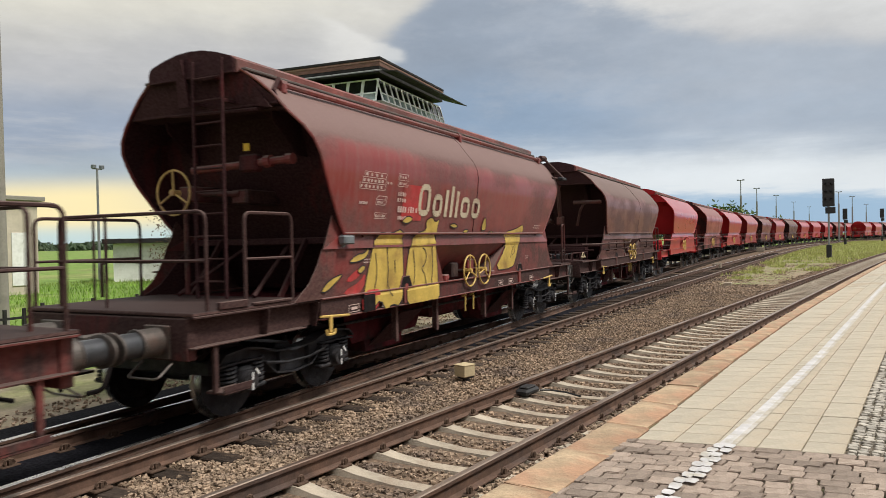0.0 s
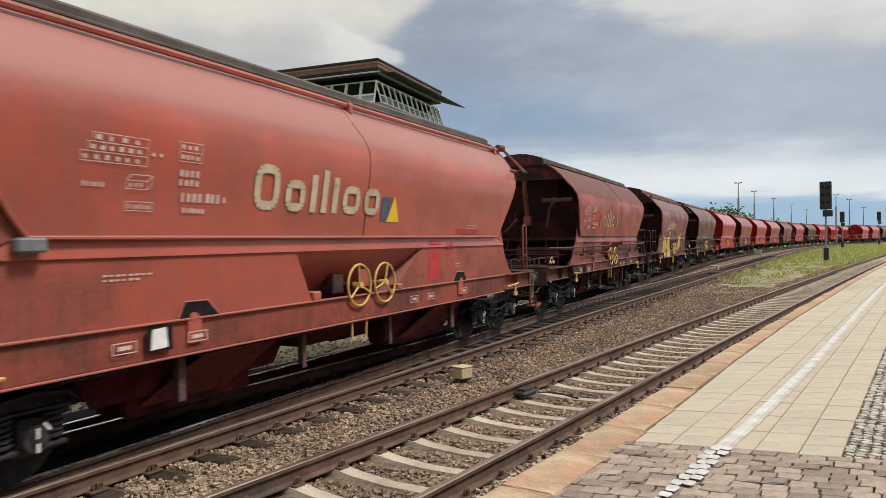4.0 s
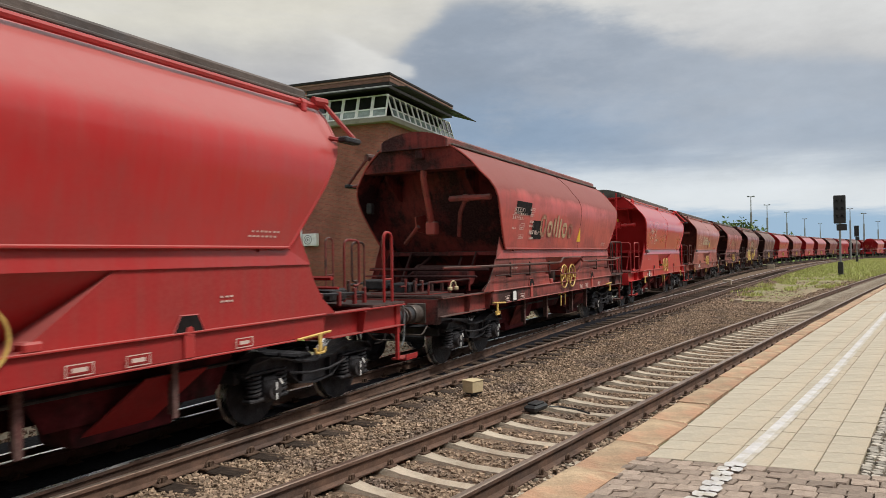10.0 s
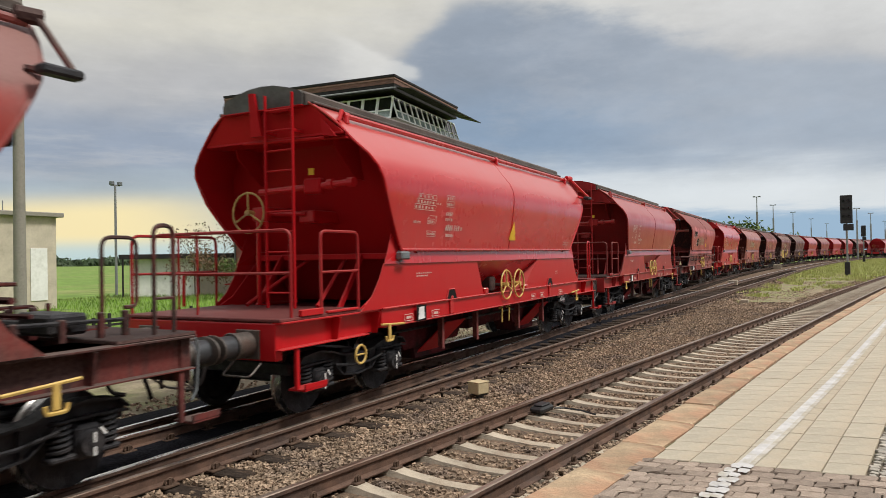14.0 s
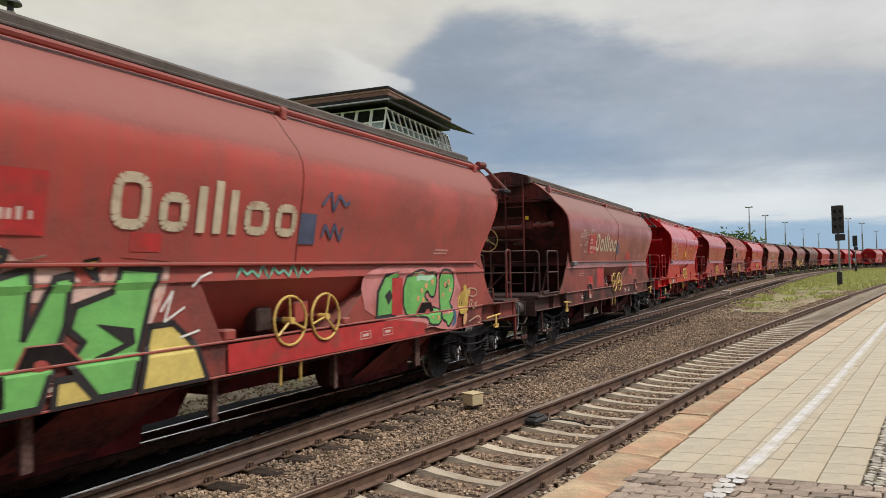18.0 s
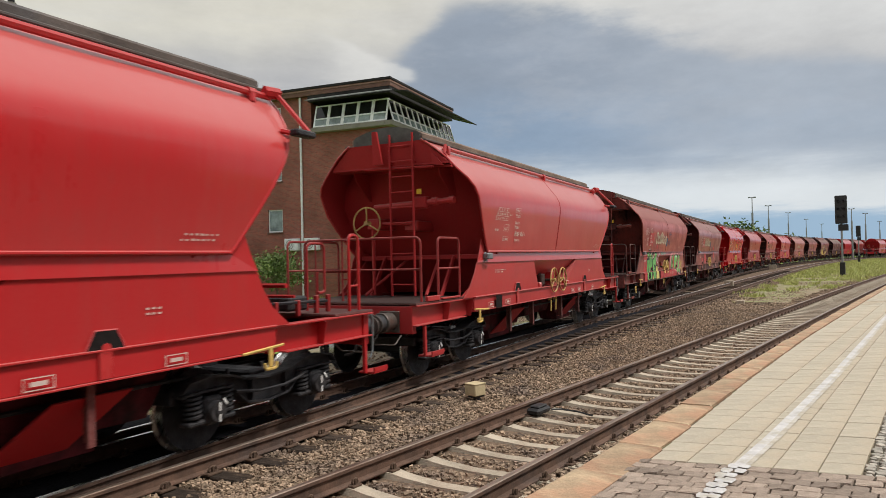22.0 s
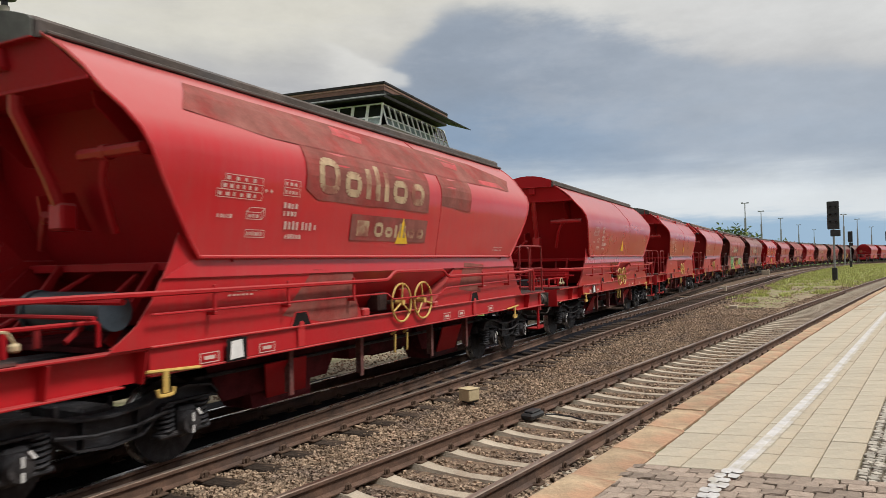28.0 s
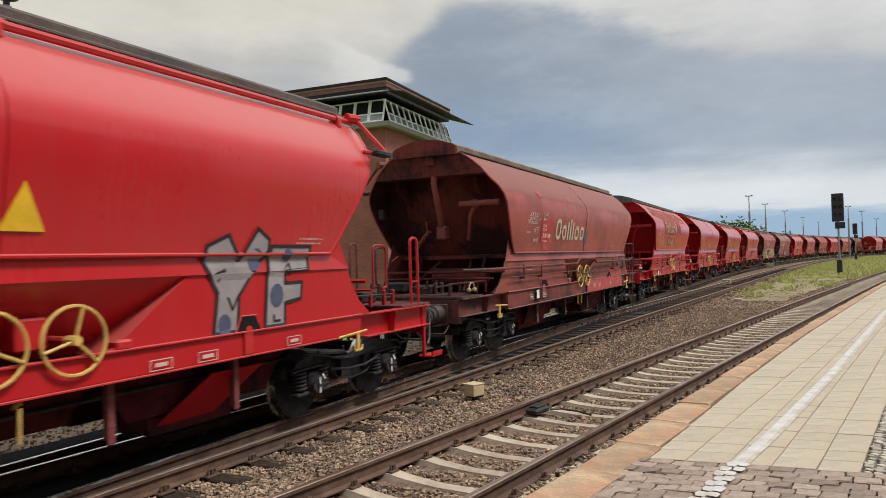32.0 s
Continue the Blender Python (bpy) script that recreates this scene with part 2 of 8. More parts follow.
    bp = nt.nodes.new("ShaderNodeBump")
    bp.inputs["Strength"].default_value, bp.inputs["Distance"].default_value = 0.25, 0.03
    wob = noise_tex(1.3, (1, 1, 1), 2)
    lk(mth("ADD", mth("MULTIPLY", wob, 0.9), mth("MULTIPLY", specks, 0.06)), bp.inputs["Height"])
    lk(bp.outputs[0], b.inputs["Normal"])
    return m


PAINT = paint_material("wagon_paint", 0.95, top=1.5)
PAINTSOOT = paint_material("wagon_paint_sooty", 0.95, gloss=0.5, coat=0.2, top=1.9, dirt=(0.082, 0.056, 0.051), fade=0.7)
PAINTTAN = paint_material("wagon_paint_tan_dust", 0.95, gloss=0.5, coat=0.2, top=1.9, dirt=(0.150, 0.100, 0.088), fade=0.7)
PAINTL = paint_material("wagon_paint_lower", 1.2, 0.42, 0.03, 0.5, 0.3, mud=((0.075, 0.038, 0.035), (0.125, 0.070, 0.062)))
PAINTD = paint_material("wagon_paint_dirty", 1.2, 0.85, 0.03, 0.45, 0.3, dirt=(0.125, 0.088, 0.078), mud=((0.046, 0.025, 0.024), (0.080, 0.048, 0.044)), fade=0.5)
PAINTR = paint_material("wagon_paint_trodden", 1.2, 0.6, 0.40, 0.4, 0.2, dirt=(0.12, 0.082, 0.074), mud=((0.046, 0.025, 0.024), (0.080, 0.048, 0.044)), fade=0.5)
DECKM = paint_material("wagon_deck_trodden", 1.2, 0.5, 0.78, 0.4, 0.0, dirt=(0.034, 0.024, 0.023))
# Ends: real grime, plus the hood's shade put into base and mud.
PAINTE = paint_material("wagon_paint_ends_shaded", 1.0, 0.85, 0.12, 0.15, 0.0, dirt=(0.065, 0.038, 0.035), mud=((0.038, 0.016, 0.018), (0.062, 0.032, 0.032)), fade=0.3)
ROOFTAN = material("roof_steel_tan_dust", (0.17, 0.115, 0.085), 0.8, 0.0, 0.3, 2.0, 0.2, 30, second=(0.11, 0.08, 0.062), sscale=0.9)
ROOFRED = material("roof_steel_red_brown", (0.19, 0.055, 0.045), 0.6, 0.0, 0.3, 2.0, 0.2, 30, second=(0.10, 0.055, 0.048), sscale=0.8)
ROOFM = material("roof_steel_dusty", (0.085, 0.065, 0.055), 0.75, 0.0, 0.35, 2.0, 0.2, 30, second=(0.05, 0.045, 0.045), sscale=1.0)
DARK = material("bogie_grime", (0.020, 0.020, 0.024), 0.6, 0.15, 0.4, 8, 0.3, 60, second=(0.046, 0.041, 0.042), spec=0.4)
STEEL = material("worn_steel", (0.42, 0.41, 0.40), 0.28, 1.0, 0.15, 20, 0.05, 80)
BUFFER = material("buffer_steel", (0.12, 0.105, 0.095), 0.5, 0.5, 0.35, 6, 0.15, 50, second=(0.10, 0.05, 0.035))
PLUNGER = material("buffer_plunger_grease", (0.075, 0.078, 0.085), 0.38, 0.5, 0.3, 5, 0.1, 50, second=(0.045, 0.04, 0.038))
YELLOWOLD = material("brake_wheel_worn", (0.50, 0.33, 0.11), 0.6, 0, 0.25, 9, 0.1, 60, second=(0.26, 0.14, 0.07), sfac=(0.48, 0.66), sscale=4)
GEARM = material("gear_grease_brown", (0.06, 0.035, 0.03), 0.6, 0.1, 0.3, 8, 0.2, 50)
CYLBLUE = material("cylinder_blue_grey", (0.050, 0.068, 0.085), 0.45, 0.1, 0.25, 4, 0.1, 50, second=(0.05, 0.04, 0.036))
YELLOW = material("handwheel_yellow", (0.58, 0.395, 0.11), 0.5, 0, 0.15, 9, 0.1, 60, second=(0.50, 0.33, 0.09), sfac=(0.55, 0.75))
CREAM = material("lettering_cream", (0.54, 0.465, 0.335), 0.65, 0, 0.15, 5, 0.05, 60, second=(0.36, 0.23, 0.16), sfac=(0.5, 0.75), sscale=3)
WHITE = material("lettering_white", (0.60, 0.47, 0.42), 0.6, 0, 0.1, 5, 0.0, 60, second=(0.45, 0.25, 0.2), sfac=(0.55, 0.8), sscale=4)
LABEL = material("label_plate_white", (0.75, 0.75, 0.74), 0.5, 0, 0.1, 9, 0.0)
BLACKP = material("label_plate_black", (0.014, 0.011, 0.011), 0.85, 0, 0.2, 9, 0.05, spec=0.15)
TRIANGLE = material("warning_yellow", (0.78, 0.48, 0.02), 0.5, 0, 0.1, 5, 0.0)
LAMPGREY = material("lamp_box_grey", (0.16, 0.18, 0.19), 0.5, 0.2, 0.2, 9, 0.1)
RAILTOP = material("rail_running_face", (0.80, 0.78, 0.76), 0.27, 1.0, 0.12, 14, 0.03, 90, stretch=(0.2, 1, 1))
RAILRUST = material("rail_web_rust", (0.110, 0.062, 0.042), 0.8, 0.0, 0.3, 5, 0.25, 70, second=(0.07, 0.045, 0.036))
RAILOLD = material("rail_head_dull", (0.30, 0.235, 0.19), 0.42, 0.7, 0.2, 9, 0.1, 80, second=(0.16, 0.10, 0.075), stretch=(0.3, 1, 1))
RAILMID = material("rail_head_worn", (0.30, 0.235, 0.195), 0.38, 0.7, 0.2, 9, 0.1, 80, second=(0.24, 0.16, 0.12), stretch=(0.3, 1, 1))
CONCRETE = material("sleeper_concrete", (0.42, 0.36, 0.28), 0.9, 0, 0.2, 7, 0.3, 60, second=(0.27, 0.215, 0.16), random_v=0.10)
WOODSL = material("sleeper_wood_tarred", (0.050, 0.038, 0.031), 0.9, 0, 0.35, 6, 0.4, 30, second=(0.100, 0.070, 0.052), stretch=(6, 1, 1), random_v=0.25, spec=0.1)
CLIP = material("rail_fastening", (0.095, 0.062, 0.045), 0.85, 0.0, 0.3, 20, 0.2, spec=0.15)
BALLAST = material("ballast_stone", (0.30, 0.222, 0.158), 0.95, 0, 0.3, 14, 0.4, 70, second=(0.18, 0.138, 0.112), island=0.5, spec=0.1)
BEDM = material("ballast_bed", (0.17, 0.12, 0.085), 0.95, 0, 0.5, 26, 0.9, 24, second=(0.08, 0.06, 0.05), sscale=12, spec=0.1)
# Oil black, with the shade under the train put into the colour.
OILSHADEBED = material("ballast_oiled", (0.012, 0.012, 0.0155), 0.95, 0, 0.5, 26, 0.9, 24, second=(0.022, 0.020, 0.022), sscale=8, sfac=(0.6, 0.85), spec=0.05)
GRASSM = material("meadow_grass", (0.125, 0.215, 0.026), 0.9, 0, 0.3, 0.6, 0.3, 9, second=(0.19, 0.21, 0.06), sscale=0.08)
WEED = material("weed_blades", (0.36, 0.40, 0.11), 0.8, 0, 0.2, 3, 0.0, second=(0.45, 0.43, 0.19), sscale=0.5, island=0.3)
GROUNDM = material("yard_soil", (0.20, 0.165, 0.11), 0.95, 0, 0.35, 2, 0.4, 20, second=(0.13, 0.14, 0.05), sscale=0.4)
CAPGREY = material("roof_end_grey", (0.085, 0.085, 0.078), 0.7, 0.0, 0.3, 2.0, 0.2, 30, second=(0.06, 0.052, 0.048), sscale=1.2)
KERBM = material("kerb_sandstone", (0.39, 0.295, 0.19), 0.92, 0, 0.28, 5, 0.6, 40, second=(0.33, 0.195, 0.12), sfac=(0.38, 0.6), sscale=1.4, random_v=0.10)
SLABM = material("paving_slab", (0.42, 0.375, 0.295), 0.85, 0, 0.12, 3, 0.2, 90, second=(0.37, 0.30, 0.215), sscale=0.7, random_v=0.055)
SETTM = material("granite_sett", (0.305, 0.245, 0.200), 0.8, 0, 0.25, 8, 0.4, 60, second=(0.25, 0.20, 0.165), sscale=2.5, random_v=0.25, spec=0.15)
MOSAIC = material("mosaic_stone", (0.36, 0.33, 0.28), 0.8, 0, 0.2, 8, 0.3, 60, random_v=0.3, island=0.3)
JOINT = material("paving_joint_sand", (0.115, 0.092, 0.066), 0.95, 0, 0.4, 9, 0.4, 60, second=(0.10, 0.10, 0.04))
LINEWORN = material("painted_line_worn", (0.46, 0.435, 0.40), 0.8, 0, 0.15, 8, 0.1, 60, second=(0.40, 0.36, 0.29), sfac=(0.40, 0.60), sscale=5)
LINEM = material("painted_line_white", (0.50, 0.49, 0.485), 0.7, 0, 0.15, 8, 0.1, 60, second=(0.42, 0.39, 0.33), sfac=(0.46, 0.68), sscale=5)
FASCIA = material("roof_fascia", (0.155, 0.075, 0.052), 0.7, 0, 0.2, 2, 0.1, 30, second=(0.11, 0.06, 0.045), stretch=(1, 1, 4))
ROOFTAR = material("roof_edge_dark", (0.028, 0.026, 0.026), 0.7, 0, 0.3, 2, 0.1, spec=0.2)
FRAMEW = material("window_frame_white", (0.80, 0.81, 0.83), 0.5, 0, 0.12, 4, 0.05)
PLASTER = material("pale_render", (0.52, 0.46, 0.37), 0.9, 0, 0.12, 1.0, 0.15, 40, second=(0.40, 0.35, 0.28), sscale=0.7)
SHEDM = material("shed_panel", (0.80, 0.80, 0.78), 0.8, 0, 0.08, 0.8, 0.1, 30, second=(0.66, 0.66, 0.63))
POLEM = material("pole_concrete", (0.27, 0.25, 0.215), 0.85, 0, 0.2, 1.5, 0.2, 40, second=(0.2, 0.185, 0.16))
GALV = material("galvanised_pole", (0.24, 0.25, 0.25), 0.55, 0.4, 0.15, 2, 0.05)
SIGNALB = material("signal_black", (0.014, 0.014, 0.015), 0.55, 0, 0.3, 4, 0.05)
BOXM = material("trackside_box_tan", (0.50, 0.41, 0.25), 0.75, 0, 0.12, 6, 0.15, 40, second=(0.36, 0.28, 0.17))
LEAF = material("leaf_green", (0.075, 0.125, 0.028), 0.7, 0, 0.25, 4, 0.0, second=(0.13, 0.16, 0.04), sscale=1.0, island=0.4)
LEAFRED = material("leaf_reddish", (0.16, 0.085, 0.045), 0.7, 0, 0.25, 4, 0.0, second=(0.10, 0.12, 0.04), sscale=1.0, island=0.4)
BARK = material("bark", (0.10, 0.075, 0.055), 0.9, 0, 0.3, 6, 0.4, 30)
FAR = material("far_woods", (0.045, 0.075, 0.035), 0.95, 0, 0.3, 0.06, 0.0, second=(0.07, 0.095, 0.055), sscale=0.02, island=0.3)
GLASS = bpy.data.materials.new("window_glass")
GLASS.use_nodes = True
gb = GLASS.node_tree.nodes["Principled BSDF"]
gb.inputs["Base Color"].default_value = (0.012, 0.013, 0.014, 1)
gb.inputs["Roughness"].default_value, gb.inputs["Specular IOR Level"].default_value = 0.06, 0.5
CURTAINED = material("window_net_curtain", (0.24, 0.30, 0.30), 0.12, 0, 0.3, 1.2, 0.0, second=(0.14, 0.18, 0.19), sscale=0.9, spec=0.6)
# The chutes' dark red, deepened with the shade under the wagon.
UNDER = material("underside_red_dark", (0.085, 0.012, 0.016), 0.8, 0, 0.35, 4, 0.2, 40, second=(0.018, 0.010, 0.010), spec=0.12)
CREAMOLD = material("lettering_cream_worn", (0.46, 0.33, 0.20), 0.7, 0, 0.2, 5, 0.05, 60, second=(0.26, 0.09, 0.06), sfac=(0.45, 0.62), sscale=2.2)
REDPATCH = material("repaint_red_patch", (0.44, 0.030, 0.032), 0.5, 0, 0.15, 5, 0.05, 60, second=(0.3, 0.05, 0.04), sscale=3)
REDDULL = material("old_red_patch", (0.42, 0.066, 0.058), 0.6, 0, 0.15, 5, 0.05, 60, second=(0.33, 0.075, 0.062), sscale=2)
DUSTPATCH = material("dust_patch_brown", (0.24, 0.085, 0.070), 0.8, 0, 0.2, 2, 0.1, 60, second=(0.28, 0.045, 0.040), sfac=(0.42, 0.72), sscale=1.6, spec=0.2)
BLUEGREY = material("mark_blue_grey", (0.07, 0.085, 0.15), 0.6, 0, 0.2, 5, 0.05)
GRAFYEL = material("spray_yellow", (0.55, 0.39, 0.08), 0.55, 0, 0.18, 3, 0.05, 60, second=(0.33, 0.20, 0.05), sscale=2)
GRAFGRN = material("spray_green", (0.16, 0.45, 0.12), 0.55, 0, 0.15, 3, 0.05, 60, second=(0.12, 0.40, 0.11), sscale=2)
GRAFLEMON = material("spray_lemon", (0.62, 0.50, 0.15), 0.55, 0, 0.18, 3, 0.05, 60, second=(0.55, 0.40, 0.12), sscale=2)
GRAFMINT = material("spray_mint", (0.16, 0.46, 0.34), 0.55, 0, 0.15, 3, 0.05)
GRAFHALO = material("spray_pale_pink", (0.58, 0.40, 0.35), 0.6, 0, 0.2, 4, 0.05, 60, second=(0.42, 0.16, 0.13), sscale=5, sfac=(0.5, 0.68))
GRAFGREY = material("spray_grey", (0.30, 0.28, 0.29), 0.6, 0, 0.15, 3, 0.05, 60, second=(0.36, 0.2, 0.2), sscale=2, sfac=(0.55, 0.75))
GRAFDARK = material("spray_black", (0.02, 0.018, 0.02), 0.6, 0, 0.2, 5, 0.05)
FRAMEOLD = material("fascia_strip_pale", (0.24, 0.14, 0.10), 0.7, 0, 0.2, 3, 0.1)
WEEDBED = material("weedy_gravel", (0.21, 0.215, 0.085), 0.95, 0, 0.3, 3, 0.5, 30, second=(0.22, 0.17, 0.11), sfac=(0.42, 0.6), sscale=0.5)
WEEDG = material("meadow_blades", (0.17, 0.30, 0.035), 0.8, 0, 0.25, 0.3, 0.0, second=(0.20, 0.25, 0.06), sscale=0.1, island=0.35)
GRAFPEACH = material("spray_peach", (0.62, 0.33, 0.16), 0.6, 0, 0.15, 3, 0.05)
GRAFPALETAN = material("spray_pale_tan", (0.46, 0.33, 0.24), 0.6, 0, 0.15, 3, 0.05)
GRAFBLUE = material("spray_blue", (0.05, 0.13, 0.22), 0.6, 0, 0.15, 3, 0.05)
GRAFPALE = material("spray_pale_mint", (0.38, 0.62, 0.44), 0.6, 0, 0.15, 3, 0.05)
GRAFPINK = material("spray_pink_dull", (0.54, 0.21, 0.21), 0.6, 0, 0.15, 3, 0.05, 60, second=(0.42, 0.13, 0.11), sscale=2)
GRAFTAN = material("spray_tan", (0.55, 0.36, 0.12), 0.6, 0, 0.15, 3, 0.05)


# ---- mesh building ----
class Geo:
    """Gathers faces of one mesh; every face remembers its material slot."""

    def __init__(self):
        self.v, self.f, self.m = [], [], []
        self.slot = 0

    def add(self, verts, faces):
        n = len(self.v)
        self.v.extend(tuple(p) for p in verts)
        self.f.extend(tuple(n + i for i in q) for q in faces)
        self.m.extend([self.slot] * len(faces))
        return self

    def box(self, a, b, c=0.0, m=None):
        """A box between two corners, its edges cut by c."""
        (x0, y0, z0), (x1, y1, z1) = [min(p) for p in zip(a, b)], [max(p) for p in zip(a, b)]
        c = min(c, (x1 - x0) * 0.45, (y1 - y0) * 0.45, (z1 - z0) * 0.45)
        if c <= 0:
            vs = [(x, y, z) for z in (z0, z1) for y in (y0, y1) for x in (x0, x1)]
            fs = [(0, 2, 3, 1), (4, 5, 7, 6), (0, 1, 5, 4), (2, 6, 7, 3), (0, 4, 6, 2), (1, 3, 7, 5)]
        else:
            lo, hi = (x0, y0, z0), (x1, y1, z1)
            vs, idx = [], {}
            for s in itertools.product((0, 1), repeat=3):
                for ax in range(3):
                    p = [(hi[i] - (0 if i == ax else c)) if s[i] else (lo[i] + (0 if i == ax else c)) for i in range(3)]
                    idx[s, ax] = len(vs)
                    vs.append(p)
            fs = []
            for ax in range(3):
                o = [i for i in range(3) if i != ax]
                for e in (0, 1):
                    ring = []
                    for u, w in ((0, 0), (1, 0), (1, 1), (0, 1)):
                        s = [0, 0, 0]
                        s[ax], s[o[0]], s[o[1]] = e, u, w
                        ring.append(idx[tuple(s), ax])
                    fs.append(ring if (e == 1) == (ax != 1) else ring[::-1])
                for u, w in itertools.product((0, 1), repeat=2):
                    s0, s1 = [0, 0, 0], [0, 0, 0]
                    s0[o[0]] = s1[o[0]] = u
                    s0[o[1]] = s1[o[1]] = w
                    s1[ax] = 1
                    fs.append([idx[tuple(s0), o[0]], idx[tuple(s1), o[0]], idx[tuple(s1), o[1]], idx[tuple(s0), o[1]]])
            for s in itertools.product((0, 1), repeat=3):
                fs.append([idx[s, 0], idx[s, 1], idx[s, 2]])
        if m is not None:
            vs = [m @ Vector(p) for p in vs]
        return self.add(vs, fs)

    def rod(self, a, b, r, n=8, r2=None, caps=True):
        """A round bar from a to b."""
        a, b = Vector(a), Vector(b)
        d = (b - a).normalized()
        u = d.orthogonal().normalized()
        w = d.cross(u)
        r2 = r if r2 is None else r2
        vs = []
        for p, q in ((a, r), (b, r2)):
            for i in range(n):
                t = 2 * math.pi * i / n
                vs.append(p + (u * math.cos(t) + w * math.sin(t)) * q)
        fs = [(i, (i + 1) % n, n + (i + 1) % n, n + i) for i in range(n)]
        if caps:
            fs += [tuple(range(n))[::-1], tuple(range(n, 2 * n))]
        return self.add(vs, fs)

    def tube(self, pts, r, n=8):
        """A bent round bar through the points."""
        pts = [Vector(p) for p in pts]
        k = len(pts)
        u = (pts[1] - pts[0]).normalized().orthogonal().normalized()
        vs = []
        for i, p in enumerate(pts):
            d = (pts[min(i + 1, k - 1)] - pts[max(i - 1, 0)]).normalized()
            u = (u - d * u.dot(d)).normalized()
            w = d.cross(u)
            for j in range(n):
                t = 2 * math.pi * j / n
                vs.append(p + (u * math.cos(t) + w * math.sin(t)) * r)
        fs = [(i * n + j, i * n + (j + 1) % n, (i + 1) * n + (j + 1) % n, (i + 1) * n + j) for i in range(k - 1) for j in range(n)]
        fs += [tuple(range(n))[::-1], tuple(range((k - 1) * n, k * n))]
        return self.add(vs, fs)

    def loft(self, rings, closed=True, caps=True):
        """Skins rings of equal length."""
        n, k = len(rings[0]), len(rings)
        vs = [p for r in rings for p in r]
        e = n if closed else n - 1
        fs = [(i * n + j, i * n + (j + 1) % n, (i + 1) * n + (j + 1) % n, (i + 1) * n + j) for i in range(k - 1) for j in range(e)]
        if caps and closed:
            fs += [tuple(range(n))[::-1], tuple(range((k - 1) * n, k * n))]
        return self.add(vs, fs)

    def plate(self, poly, d):
        """A flat polygon given thickness by the vector d."""
        n = len(poly)
        a = [Vector(p) for p in poly]
        b = [p + Vector(d) for p in a]
        fs = [tuple(range(n)), tuple(range(n, 2 * n))[::-1]]
        fs += [((i + 1) % n, i, n + i, n + (i + 1) % n) for i in range(n)]
        return self.add(a + b, fs)

    def ring(self, c, axis, r, tube, n=20, k=6):
        """A torus about c."""
        axis = Vector(axis).normalized()
        u = axis.orthogonal().normalized()
        w = axis.cross(u)
        c = Vector(c)
        vs = []
        for i in range(n):
            t = 2 * math.pi * i / n
            d = u * math.cos(t) + w * math.sin(t)
            for j in range(k):
                s = 2 * math.pi * j / k
                vs.append(c + d * (r + tube * math.cos(s)) + axis * tube * math.sin(s))
        fs = [(i * k + j, ((i + 1) % n) * k + j, ((i + 1) % n) * k + (j + 1) % k, i * k + (j + 1) % k) for i in range(n) for j in range(k)]
        return self.add(vs, fs)

    def mesh(self, name, mats, smooth=30):
        me = bpy.data.meshes.new(name)
        me.from_pydata(self.v, [], self.f)
        for mt in (mats if isinstance(mats, (list, tuple)) else [mats]):
            me.materials.append(mt)
        if len(me.materials) > 1:
            me.polygons.foreach_set("material_index", self.m)
        bm = bmesh.new()
        bm.from_mesh(me)
        bmesh.ops.recalc_face_normals(bm, faces=bm.faces)
        bm.to_mesh(me)
        bm.free()
        if smooth:
            me.shade_smooth()
            me.set_sharp_from_angle(angle=radians(smooth))
        me.update()
        return me


def part(name, geo, mats, parent, label="", color=None, smooth=30, m=None):
    """Links a mesh as one object under a thing or a part."""
    ob = new(name, geo if isinstance(geo, bpy.types.Mesh) else geo.mesh(name, mats, smooth))
    if parent is not None:
        ob.parent = parent
    if m is not None:
        ob.matrix_basis = m
    if color:
        ob.color = color
    if label:
        tagged(ob, label)
    return ob


def thing(name, label, category, m=None, group="", kind=""):
    """An empty at a thing's base that carries its parts."""
    ob = new(name)
    ob.empty_display_size = 0.2
    if m is not None:
        ob.matrix_basis = m
    return tagged(ob, label, category, group, kind)


def bulk(name, verts, faces, mat, parent=None, smooth=0):
    """A large mesh from arrays."""
    me = bpy.data.meshes.new(name)
    me.from_pydata(verts.tolist() if hasattr(verts, "tolist") else verts, [], faces.tolist() if hasattr(faces, "tolist") else faces)
    me.materials.append(mat)
    if smooth:
        me.shade_smooth()
    ob = new(name, me)
    if parent is not None:
        ob.parent = parent
    return ob


# ---- the plan: metres, rail tops at zero, +X along the tracks ----
def line_c(x):
    """Centre of the goods track: straight, then a wide curve to the right."""
    return 6.97 - max(0.0, x - 40.0) ** 2 / (2 * 720.0)


B_OFF = ((-40, 0.0), (-4, 0.0), (0, 0.11), (5, 0.35), (10, 0.63), (20, 1.28), (30, 2.0), (40, 2.72), (50, 3.35), (60, 3.85), (75, 4.35), (95, 4.8), (120, 5.0), (400, 5.2))


def line_b(x):
    """The siding that leaves the goods track over a turnout."""
    xs, ds = zip(*B_OFF)
    return line_c(x) - sum(float(np.interp(x + o, xs, ds)) for o in (-4, -2, 0, 2, 4)) / 5


def line_a(x):
    """The platform track."""
    return 4.283 - 0.1547 * x - 0.000195 * x * x


def heading(f, x):
    return math.atan2(f(x + 0.05) - f(x - 0.05), 0.1)


def on_track(f, x, side, z=0.0):
    """A point beside a track: side to the left of the running direction."""
    h = heading(f, x)
    return Vector((x - math.sin(h) * side, f(x) + math.cos(h) * side, z))


RND = random.Random(7)

